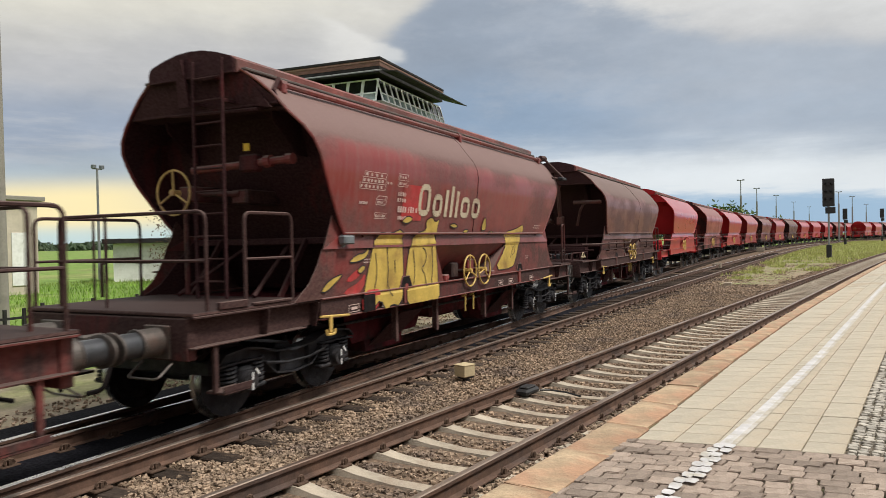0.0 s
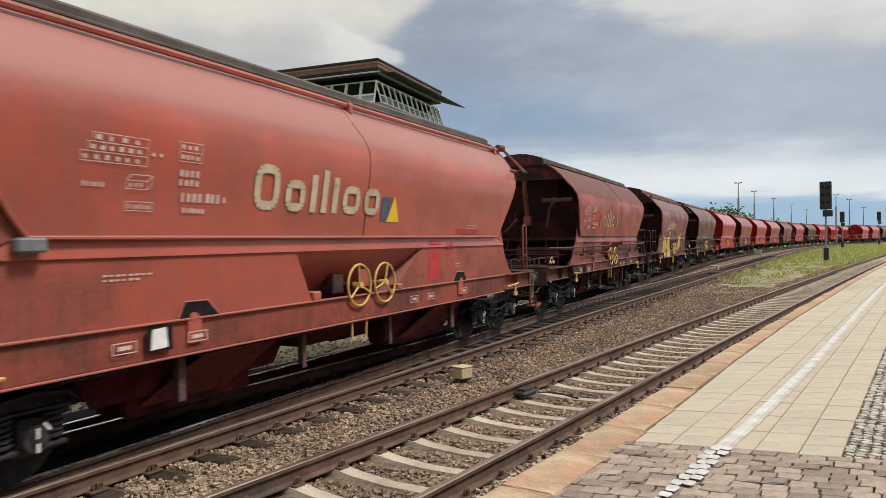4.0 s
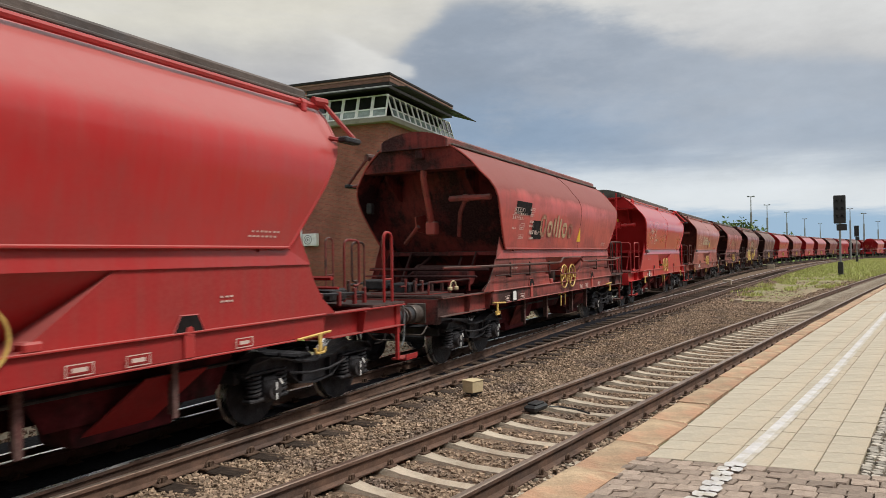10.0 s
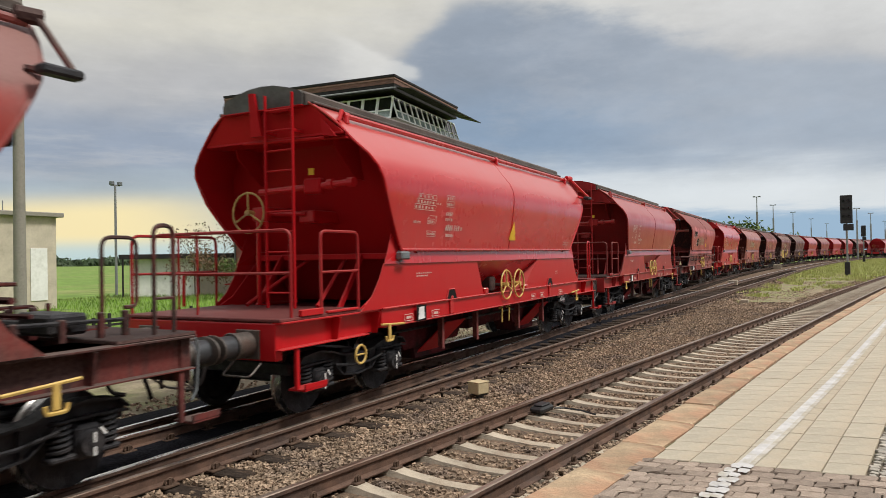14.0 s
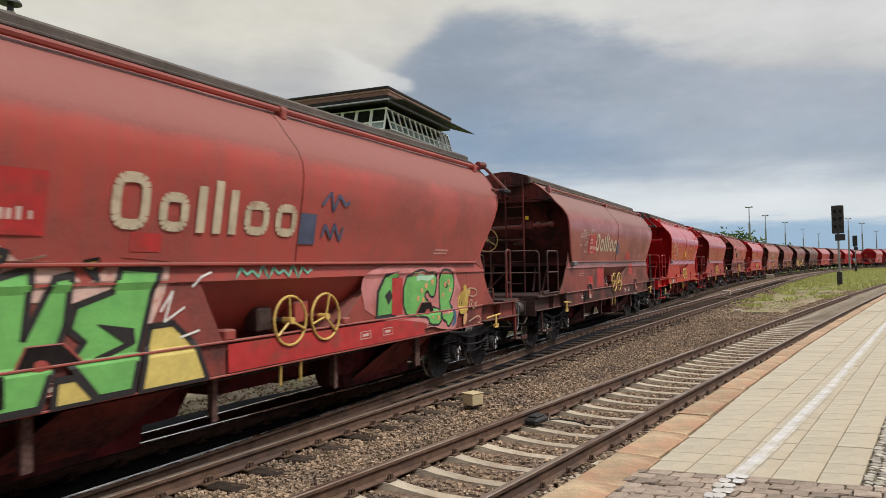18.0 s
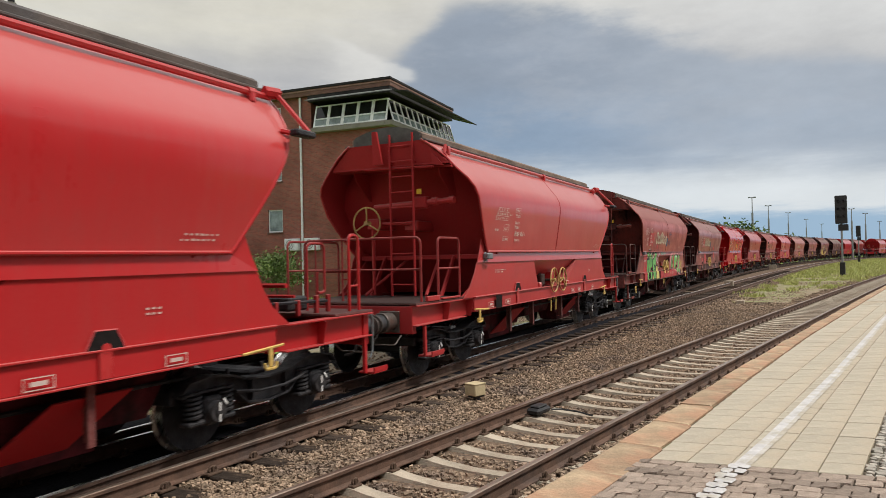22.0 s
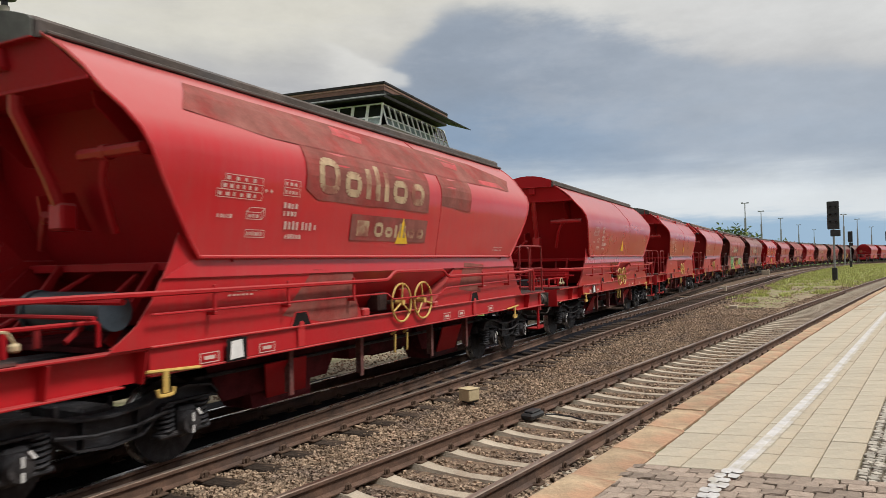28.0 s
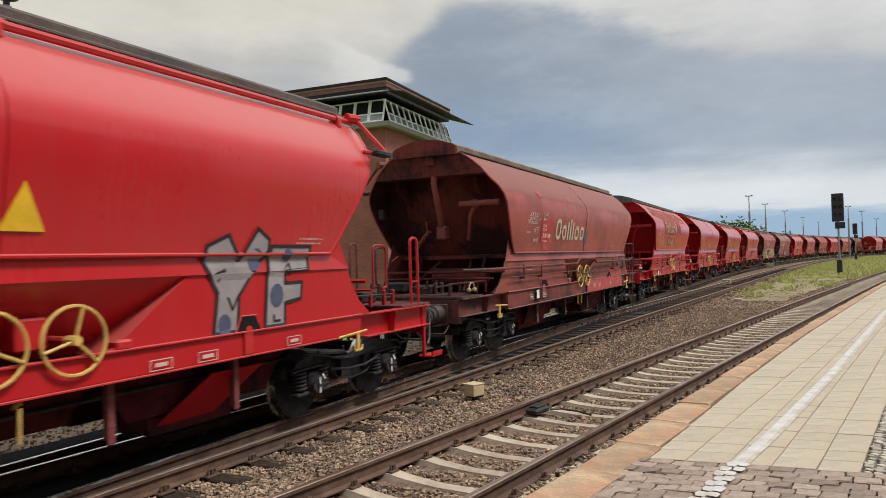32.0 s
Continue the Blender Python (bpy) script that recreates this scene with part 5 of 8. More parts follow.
    part("brake_column", Geo().box((-5.30, 0.46, 2.70), (-4.60, 0.74, 2.92), 0.02).rod((-5.30, 0.60, 1.4), (-5.30, 0.60, 2.7), 0.035, 8).box((-5.0, -0.25, 2.66), (-4.2, 0.05, 2.86), 0.02).rod((-5.2, 0.60, 2.82), (-5.0, -0.1, 2.80), 0.04, 8), PAINTD, w, color=C)
    part("air_pipe", Geo().rod((-5.10, -1.20, 3.20), (-5.10, 0.55, 3.14), 0.055, 10).rod((-5.10, -0.86, 3.19), (-5.10, -0.76, 3.187), 0.085, 10).rod((-5.10, -1.22, 3.20), (-5.10, -1.12, 3.20), 0.075, 10), PAINTL, w, color=C)
    part("valve_body", Geo().box((-5.18, -0.66, 3.06), (-5.02, -0.34, 3.30), 0.03), PAINTE, w, color=C)
    part("warning_mark", Geo().box((-5.190, -0.56, 3.34), (-5.182, -0.46, 3.44)), TRIANGLE, w, smooth=0)
    part("header_box", Geo().plate([(-5.67, 0.20, 4.52), (-5.67, 0.10, 4.52), (-5.60, 0.02, 3.90), (-5.60, 0.22, 3.90)], (-0.05, 0, 0)).rod((-5.50, -1.0, 3.80), (-5.50, 0.5, 3.84), 0.025, 6), PAINTE, w, color=C)
    part("corner_plate", Geo().plate([(-5.52, -0.95, 4.12), (-5.50, -1.22, 3.80), (-5.50, -0.98, 3.84)], (-0.02, 0, 0)), PAINTE, w, color=C, smooth=0)
    # the other end: valves, brake cylinder, hoop handles
    part("brake_cylinder", Geo().rod((4.95, -0.25, 1.68), (4.95, 0.95, 1.68), 0.20, 16).rod((4.95, -0.30, 1.68), (4.95, -0.22, 1.68), 0.22, 16), PAINTE, w, "dirty brake cylinder", C)
    part("valve_gear", Geo().box((5.9, -0.85, 1.42), (6.3, -0.35, 1.62), 0.03).rod((6.1, -0.9, 1.5), (6.1, 0.2, 1.5), 0.04, 8).box((6.4, 0.1, 1.38), (6.7, 0.5, 1.58), 0.03), DARK, w)
    part("end_lever", Geo().tube([(5.44, 0.16, 4.24), (5.40, 0.10, 3.7), (5.02, 0.02, 3.1), (4.86, 0.0, 2.76)], 0.072, 7).box((4.74, -0.12, 2.52), (4.94, 0.12, 2.82), 0.03), PAINTL, w, "heavy lever of the roof gear", C)
    part("lever_bracket", Geo().plate([(4.42, -0.42, 3.0), (4.86, -0.42, 2.92), (4.80, -0.42, 2.62), (4.2, -0.42, 2.55)], (0, 0.03, 0)).tube([(4.80, -0.36, 2.72), (4.66, -0.62, 2.52), (4.52, -0.85, 2.36)], 0.05, 6), PAINTL, w, color=C)
    part("roof_gear", Geo().box((5.44, 0.02, 4.06), (5.62, 0.22, 4.42), 0.03), PAINTE, w, color=C)
    part("air_pipe", Geo().rod((4.98, 0.50, 3.27), (5.02, 1.45, 3.27), 0.062, 8).rod((4.98, 0.82, 3.27), (4.98, 0.92, 3.27), 0.085, 8), PAINTL, w, color=C)
    part("air_pipe", Geo().tube(rounded([(4.98, 0.88, 3.27), (4.9, 0.70, 3.0), (4.6, 0.52, 2.5)], 0.1), 0.045, 6), PAINTL, w, color=C)
    hx, y = 6.84, -1.25
    part("hoop", Geo().tube(rounded([(hx - 0.12, y, 1.36), (hx - 0.12, y, 2.46), (hx + 0.12, y, 2.46), (hx + 0.12, y, 1.36)], 0.13, 6), 0.024, 6).rod((hx - 0.12, y, 1.73), (hx + 0.12, y, 1.73), 0.016, 6), PAINTD, w, "bent tube hand hold", C)
    part("hoop", Geo().tube(rounded([(6.66, -0.55, 1.36), (6.66, -0.55, 2.36), (7.08, -0.55, 2.36), (7.08, -0.55, 1.62), (6.92, -0.55, 1.62)], 0.12, 6), 0.022, 6), PAINTR, w, "bent tube hand hold", C)
    part("end_pipe", Geo().tube(rounded([(5.2, 1.02, 1.36), (5.2, 1.02, 1.60), (6.95, 1.02, 1.60), (6.95, 1.02, 1.36)], 0.06), 0.024, 7).rod((6.1, 1.02, 1.36), (6.1, 1.02, 1.60), 0.03, 6), PAINTE, w, color=C)
    for y in (-0.95, 0.55):
        vr = part("brake_rod", Geo().rod((5.35, y, 1.56), (6.66, y, 1.53), 0.022, 6), DARK, w)
        for x in (5.5, 5.95, 6.35, 6.62):
            part("valve_post", Geo().box((x - 0.032, y - 0.03, 1.36), (x + 0.032, y + 0.03, 1.58 + 0.04 * (x > 6)), 0.01), PAINTR, vr, color=C)
    part("hose_coupler", Geo().box((6.05, 1.12, 1.42), (6.13, 1.20, 1.50), 0.02).box((6.31, 1.12, 1.42), (6.39, 1.20, 1.50), 0.02).tube(rounded([(6.09, 1.16, 1.50), (6.15, 1.16, 1.60), (6.28, 1.16, 1.60), (6.35, 1.16, 1.50)], 0.04), 0.014, 5), BOXM, w, "pale brass hose coupling")
    part("cross_pipe", Geo().rod((5.30, -1.3, 1.80), (5.30, 1.5, 1.80), 0.032, 6).rod((5.45, -1.3, 1.66), (5.45, 1.3, 1.66), 0.022, 6), PAINTE, w, color=C)
    part("valve_box", Geo().box((6.1, -0.2, 1.335), (7.0, 1.0, 1.40), 0.01).rod((6.2, 0.4, 1.52), (6.9, 0.4, 1.52), 0.02, 6).rod((6.3, 0.4, 1.38), (6.3, 0.4, 1.66), 0.025, 6).rod((6.7, 0.4, 1.38), (6.7, 0.4, 1.66), 0.025, 6), PAINTE, w, color=C)
    # long pipe and rod on the +y side
    pipe = [(-5.98, 1.50, 1.40), (-5.98, 1.50, 1.90), (-5.2, 1.54, 1.86), (-1.35, 1.54, 1.86), (-1.15, 1.54, 1.98), (0.5, 1.54, 1.98), (0.7, 1.54, 1.86), (6.6, 1.54, 1.86), (6.9, 1.3, 1.86)]
    part("side_pipe", Geo().tube(rounded(pipe, 0.08), 0.028, 6), PAINTD, w, color=C)
    part("side_rod", Geo().tube(rounded([(-5.1, 1.52, 1.70), (-1.30, 1.52, 1.66), (-1.1, 1.50, 1.56), (0.5, 1.50, 1.56), (0.7, 1.52, 1.66), (5.0, 1.52, 1.66)], 0.06), 0.013, 6), PAINTD, w, color=C)
    for x in (-4.3, -2.9, 1.6, 3.0, 4.2):
        part("pipe_clamp", Geo().box((x - 0.022, 1.43, 1.60), (x + 0.022, 1.55, 1.64), 0.006).box((x - 0.022, 1.515, 1.64), (x + 0.022, 1.545, 1.92), 0.006), PAINTD, w, color=C)
    # discharge chutes and floor between the bogies
    part("underframe", Geo().box((-6.9, -0.22, 0.90), (6.9, 0.22, 1.22), 0.02), DARK, w)
    for x in (-2.45, 2.35):
        for s in (-1, 1):
            g = Geo().loft([[(x - 0.72, s * 0.12, 1.25), (x + 0.72, s * 0.12, 1.25), (x + 0.72, s * 0.80, 1.25), (x - 0.72, s * 0.80, 1.25)], [(x - 0.58, s * 0.40, 0.32), (x + 0.58, s * 0.40, 0.32), (x + 0.58, s * 0.88, 0.32), (x - 0.58, s * 0.88, 0.32)]])
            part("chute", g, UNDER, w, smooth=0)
            part("chute_flap", Geo().plate([(x - 0.55, s * 0.80, 0.34), (x + 0.25, s * 0.80, 0.34), (x + 0.75, s * 1.22, 0.92), (x - 0.05, s * 1.22, 0.92)], (0, s * 0.02, -0.01)), PAINTE, w, "dark red discharge flap", C, smooth=0)
    for s in (-1, 1):
        for d in (-1, 1):
            # Dark plates added to blacken the space under the wagon.
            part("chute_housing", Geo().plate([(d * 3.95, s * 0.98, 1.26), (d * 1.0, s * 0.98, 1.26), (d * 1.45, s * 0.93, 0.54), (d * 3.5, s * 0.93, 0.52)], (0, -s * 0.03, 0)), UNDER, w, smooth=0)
        for x in (-3.55, 3.55):
            part("air_tank", Geo().rod((x - 0.42, s * 0.62, 0.74), (x + 0.42, s * 0.62, 0.74), 0.19, 14), DARK, w, "black air tank")
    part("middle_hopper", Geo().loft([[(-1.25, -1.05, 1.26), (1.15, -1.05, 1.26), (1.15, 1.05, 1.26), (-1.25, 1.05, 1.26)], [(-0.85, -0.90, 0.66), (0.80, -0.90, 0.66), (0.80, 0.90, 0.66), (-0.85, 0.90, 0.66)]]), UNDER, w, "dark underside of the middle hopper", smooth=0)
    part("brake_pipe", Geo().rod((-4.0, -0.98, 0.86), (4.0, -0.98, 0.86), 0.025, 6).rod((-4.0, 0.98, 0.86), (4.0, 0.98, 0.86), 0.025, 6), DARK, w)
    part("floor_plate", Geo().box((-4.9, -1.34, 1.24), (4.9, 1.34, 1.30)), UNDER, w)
    return w


TRAIN = {  # position in the train: turned end for end?, colour, wear, label
    0: (0, (0.24, 0.030, 0.030), 0.85, "brown-red hopper wagon with yellow graffiti"),
    1: (1, (0.38, 0.080, 0.068), 0.76, "soot-brown hopper wagon with faded lettering"),
    2: (0, (0.46, 0.095, 0.062), 0.48, "faded orange-red hopper wagon with cream lettering"),
    3: (0, (0.53, 0.026, 0.031), 0.06, "clean red hopper wagon with yellow handwheels"),
    4: (1, (0.52, 0.082, 0.070), 0.62, "dusty red hopper wagon with cream lettering"),
    5: (0, (0.44, 0.024, 0.026), 0.25, "slightly faded red hopper wagon"),
    6: (0, (0.50, 0.009, 0.014), 0.02, "glossy bright red hopper wagon with a yellow triangle"),
    7: (0, (0.33, 0.055, 0.047), 0.66, "brownish red hopper wagon with cream lettering"),
    8: (0, (0.42, 0.075, 0.062), 0.56, "faded red hopper wagon with green graffiti"),
    9: (0, (0.50, 0.036, 0.038), 0.15, "dull red hopper wagon with riveted seams"),
    10: (0, (0.48, 0.018, 0.022), 0.08, "clean red hopper wagon with a yellow triangle"),
    11: (1, (0.47, 0.013, 0.018), 0.06, "bright red hopper wagon with a side pipe"),
    12: (1, (0.52, 0.012, 0.020), 0.15, "red hopper wagon with large cream lettering and dusty patches"),
    13: (1, (0.40, 0.075, 0.060), 0.60, "brown-red hopper wagon with cream lettering"),
    14: (0, (0.50, 0.012, 0.018), 0.05, "bright red hopper wagon with grey graffiti"),
    15: (0, (0.44, 0.03, 0.03), 0.3, "plain red hopper wagon"), 16: (1, (0.3, 0.045, 0.036), 0.7, "dusty dark red hopper wagon"),
}
AHEAD = [(0.15, .035, .032, 1.0), (.46, .022, .028, .08), (.36, .04, .036, .62), (.47, .02, .026, .1), (.40, .03, .034, .25), (.22, .03, .03, .7), (.42, .03, .034, .2),
         (.12, .04, .035, 1.0), (.45, .02, .026, .1), (.47, .022, .028, .1), (.44, .02, .026, .12), (.30, .045, .036, .6), (.46, .03, .03, .1), (.2, .03, .03, .9), (.44, .03, .03, .2), (.3, .04, .03, .6), (.4, .03, .03, .3)]
for i, (r, gr, b, a) in enumerate(AHEAD):
    TRAIN[-1 - i] = (i < 4 or i % 3 == 1, (r, gr, b), a, "dusty brown-red hopper wagon far ahead" if a > 0.5 else "plain red hopper wagon far ahead")
SMALL = ("middle_hopper", "brake_pipe", "hood_lining", "cap_flange", "corner_web", "end_sill", "hand_hook", "valve", "hose", "cross_pipe", "lever_bracket", "warning_mark", "header_box", "corner_plate", "side_gusset", "air_tank", "chute_housing", "end_floor", "axle_box_mark", "arch_opening", "pipe_bracket", "hanger", "end_lever", "step_hanger",
         "spring", "axle_box", "end_bar", "brake_beam", "transom", "lashing", "arch_hood", "pipe_clamp", "side_rod", "shunter", "brake_hose", "valve", "gusset", "lever", "hatch_knob", "rung",
         "rib", "strut", "slope_bracket", "weld", "coupling", "toe", "gear_box", "chute", "air_pipe", "hoop", "header_flange", "roof_gear", "crank_box", "step", "tow_hook")
WAGONS = {}
first = build_wagon()


def paint_wagon(wg, rgb, age, label):
    tagged(wg, label)
    for ob in wg.children_recursive:
        ob.color = (*rgb, age)


def thin_out(wg):
    """Far wagons do without their smallest parts."""
    for ob in wg.children_recursive:
        if ob.name.startswith(SMALL):
            bpy.data.objects.remove(ob)


def thin_more(wg):
    """Those near the horizon keep only their main forms."""
    for ob in wg.children_recursive:
        if ob.name.startswith(("hanger", "buffer_head", "buffer_plunger", "rim", "solebar_end", "lamp_box", "ladder_bracket", "toe", "flange")):
            bpy.data.objects.remove(ob)


def spread(x):
    """How much of the extra length is taken up by a place along the wagon."""
    return np.sign(x) * np.clip((np.abs(x) - 2.0) / 0.66, 0, 1)


def lengthen(wg, d):
    """A longer wagon: the ends move out, the middle is stretched."""
    for ob in wg.children_recursive:
        if ob.parent.name.startswith("bogie"):
            continue
        extra = 0.75 if ob.name.startswith("tow_hook") else 0.0
        if abs(ob.matrix_basis.translation.x) > 1e-4 or ob.name.startswith("handwheel"):
            m = ob.matrix_basis.copy()
            m.translation.x += d * spread(m.translation.x) - (0.05 if abs(m.translation.x) < 2 else 0)
            ob.matrix_basis = m
            continue
        me = ob.data.copy()
        co = np.empty(len(me.vertices) * 3)
        me.vertices.foreach_get("co", co)
        co = co.reshape(-1, 3)
        co[:, 0] += (d + extra * np.where(co[:, 0] > 0, 1.0, 0.4)) * spread(co[:, 0]) - 0.05 * np.clip((2.3 - np.abs(co[:, 0])) / 0.3, 0, 1)
        if ob.name.startswith(("ridge", "side_band")):
            co[:, 2] -= 0.03 * (co[:, 2] > 2.1)
        if ob.name.startswith(("solebar", "flange")) and co[:, 2].min() > 1.0:
            co[:, 2] -= 0.09 * (co[:, 2] < 1.15)
        me.vertices.foreach_set("co", co.ravel())
        me.update()
        ob.data = me


def nudge(wg, side, d, far=0, low=0.0, more=0.5):
    """Some wagons are built a little shorter or longer at one end of the hopper."""
    for ob in wg.children_recursive:
        if ob.name.startswith(("hopper", "hood", "cap_flange", "side_band", "corner_web", "rim", "end_wall", "end_sill", "end_floor", "header", "roof", "ridge", "lower_side", "rib", "slope", "strut", "ladder", "rung", "air_pipe", "crank", "valve_body", "corner_plate", "warning", "pipe_bracket", "end_lever", "lever_bracket")):
            me = ob.data.copy()
            co = np.empty(len(me.vertices) * 3)
            me.vertices.foreach_get("co", co)
            co = co.reshape(-1, 3)
            skew = 0.0
            if far and ob.name.startswith(("hopper", "hood", "rim", "end_wall")):
                skew = side * np.interp(co[:, 2], (2.2, 2.9, 3.45, 3.95, 4.3), (0.14, 0.24, 0.21, 0.05, 0.0)) * more * np.clip(0.5 + 0.5 * co[:, 1] * far / 1.5, 0, 1)
            draw = 0.0
            if ob.name.startswith(("hopper", "hood", "rim", "end_wall", "ridge", "lower_side", "side_band", "corner_web", "lamp_box", "slope")):
                draw = -side * low * np.interp(co[:, 2], (3.3, 4.1), (1.0, 0.0))
            co[:, 0] += (d + skew + draw) * (co[:, 0] * side > 2.2)
            me.vertices.foreach_set("co", co.ravel())
            me.update()
            ob.data = me


first_long = copy_thing(first, Matrix())
lengthen(first_long, (L_LONG - L_SHORT) / 2)
for k in sorted(TRAIN, key=lambda q: (q != 0, q)):
    turned, rgb, age, label = TRAIN[k]
    wg = first if k == 0 else first_long if k == LONG[0] else copy_thing(first_long if k in LONG else first, Matrix())
    WAGONS[k] = wg
    if 0 <= k <= 14:
        way = 0.1 if turned else -0.1
        nudge(wg, -1, way + {4: 0.14, 8: -0.04, 11: 0.31, 13: -0.22}.get(k, 0), 0 if turned else 1, {5: 0.15, 6: 0.12, 9: 0.18, 10: 0.20}.get(k, 0.0), 1.0 if k in (0, 5, 8, 9, 10) else 0.5)
        nudge(wg, 1, way + {2: 0.15, 7: 0.15, 8: 0.25, 13: 0.15}.get(k, 0), -1 if turned else 0)
    if k < -1 or k > 14:
        thin_out(wg)
    if k < -5:
        thin_more(wg)
    paint_wagon(wg, rgb, age, label)
for ob in WAGONS[12].children_recursive:
    if ob.name.startswith("crank_"):
        bpy.data.objects.remove(ob)
for k, soot in ((1, PAINTSOOT), (4, PAINTSOOT), (8, PAINTTAN), (13, PAINTTAN)):
    for ob in WAGONS[k].children:
        if ob.data and ob.data.materials and ob.data.materials[0] == PAINT:
            ob.data = ob.data.copy()
            ob.data.materials[0] = soot
for ob in WAGONS[9].children:
    if ob.name.startswith(("ladder", "roof_end_cap", "roof_hatch", "cap_flange")):
        ob.matrix_basis = Matrix.Translation((0.13, 0, 0))
for ob in WAGONS[13].children:
    if ob.name.startswith("weld_seam"):
        ob.matrix_basis = Matrix.Translation((0.85, 0, 0))
for k in (9, 13):
    for ob in WAGONS[k].children:
        if ob.name.startswith("roof_hatch"):
            ob.data.materials[0] = ROOFTAN
            tagged(ob, "roof hatch under tan dust")
for k in (3, 6, 9, 10, 12):
    for ob in WAGONS[k].children:
        if ob.name.startswith("roof_end_cap"):
            ob.data.materials[0] = CAPGREY
            tagged(ob, "unpainted grey roof end plate")
for k in (0, 4):
    for ob in WAGONS[k].children:
        if ob.name.startswith("roof_hatch"):
            ob.data.materials[0] = ROOFRED
            tagged(ob, "red-brown roof hatch")
for ob in WAGONS[12].children:
    if ob.name.startswith("brake_cylinder"):
        ob.data = ob.data.copy()
        ob.data.materials[0] = CYLBLUE
        tagged(ob, "blue-grey brake cylinder")
part("release_rod", Geo().rod((5.5, -1.56, 3.67), (5.5, -0.45, 3.84), 0.018, 6), PAINTR, WAGONS[12], "thin steel release rod", (0.45, 0.2, 0.18, 0.3))
dull = HANDWHEEL.copy()
dull.materials[0] = YELLOWOLD
for ob in WAGONS[9].children:
    if ob.name.startswith("handwheel"):
        ob.data = dull
        tagged(ob, "rusty worn three-spoked handwheel")
# a second rake stands on the siding far along the line
for i in range(5):
    x = 206 + 15.5 * i
    wg = copy_thing(first, Matrix.Translation((x, line_b(x), 0)) @ Matrix.Rotation(heading(line_b, x), 4, "Z"))
    thin_out(wg)
    thin_more(wg)
    r, gr, b, a = AHEAD[(i * 2 + 1) % 9]
    paint_wagon(wg, (r, gr, b), a, "hopper wagon parked on the siding far away")
    tagged(wg, group="parked wagons on the siding")

# ---- lettering, plates and graffiti on single wagons ----


def on_side(k, x, z, lift=0.005):
    """A point on the side that faces the platform: x to the right, z up."""
    y = float(np.interp(z, (1.33, 1.345, 1.995, 2.005, 2.19, 2.2), (1.456, 1.426, 1.447, 1.470, 1.447, 1.512))) if z < 2.2 else half_width(z)
    y += lift + (0.006 if z >= 2.2 else 0.0)
    return (-x, y, z) if TRAIN[k][0] else (x, -y, z)


def side_shape(g, k, poly, lift=0.006):
    """A flat painted shape, cut into bands so that it follows the curved side."""
    zs = [z for _, z in poly]
    lo, hi = max(0.975 if k in LONG else 1.065, min(zs)), max(zs)
    n = max(1, int((hi - lo) / 0.07))
    for i in range(n):
        a, b = lo + (hi - lo) * i / n, lo + (hi - lo) * (i + 1) / n
        cut = clip_band(poly, a, b)
        if len(cut) > 2:
            g.add([on_side(k, x, z, lift) for x, z in cut], [tuple(range(len(cut)))])


def clip_band(poly, a, b):
    for lim, sign in ((a, 1), (b, -1)):
        out = []
        for (x0, z0), (x1, z1) in zip(poly, poly[1:] + poly[:1]):
            d0, d1 = (z0 - lim) * sign, (z1 - lim) * sign
            if d0 >= 0:
                out.append((x0, z0))
            if d0 * d1 < 0:
                t = d0 / (d0 - d1)
                out.append((x0 + (x1 - x0) * t, lim))
        poly = out
        if not poly:
            break
    return poly


def rect(x0, z0, x1, z1):
    return [(x0, z0), (x1, z0), (x1, z1), (x0, z1)]


def flat_part(name, k, poly, mat, label="", lift=0.003):
    g = Geo()
    side_shape(g, k, poly, lift)
    return part(name, g, mat, WAGONS[k], label, smooth=0)


def stroke(path, w):
    """A thick line as a polygon band list, from a path of x, z points."""
    out = []
    for (xa, za), (xb, zb) in zip(path, path[1:]):
        d = Vector((xb - xa, zb - za))
        n = Vector((-d.y, d.x)).normalized() * w
        out.append([(xa + n.x, za + n.y), (xb + n.x, zb + n.y), (xb - n.x, zb - n.y), (xa - n.x, za - n.y)])
    return out


def band_letters(k, x0, x1, z0, z1, mat, label):
    """The owner's name as plain shapes: open frames and upright bars of its size."""
    u = (x1 - x0) / 10.0
    q = 0.36 * u
    tall = z1 - z0
    x = x0
    for w, h, kind in ((1.55, 0.96, "frame"), (1.35, 0.70, "frame"), (0.42, 0.86, "bar"), (0.42, 1.0, "bar"), (0.42, 0.86, "bar"), (1.5, 0.70, "frame"), (1.45, 0.70, "frame")):
        t = z0 + tall * h
        g = Geo()
        if kind == "bar":
            side_shape(g, k, rect(x, z0, x + w * u, t))
        else:
            c, h2, w2 = (x + w * u / 2, (z0 + t) / 2), (t - z0 - q) / 2, (w * u - q) / 2
            path = []
            for i in range(17):
                ca, sa_ = math.cos(i * math.pi / 8), math.sin(i * math.pi / 8)
                path.append((c[0] + w2 * math.copysign(abs(ca) ** 0.55, ca), c[1] + h2 * math.copysign(abs(sa_) ** 0.55, sa_)))
            for piece in stroke(path, q / 2):
                side_shape(g, k, piece, 0.008)
        part("lettering", g, mat, WAGONS[k], label, smooth=0)
        x += (w + 0.42) * u


def frame_box(g, k, x0, z0, x1, z1, t=0.012):
    side_shape(g, k, rect(x0, z0, x1, z0 + t))
    side_shape(g, k, rect(x0, z1 - t, x1, z1))
    side_shape(g, k, rect(x0, z0 + t, x0 + t, z1 - t))
    side_shape(g, k, rect(x1 - t, z0 + t, x1, z1 - t))


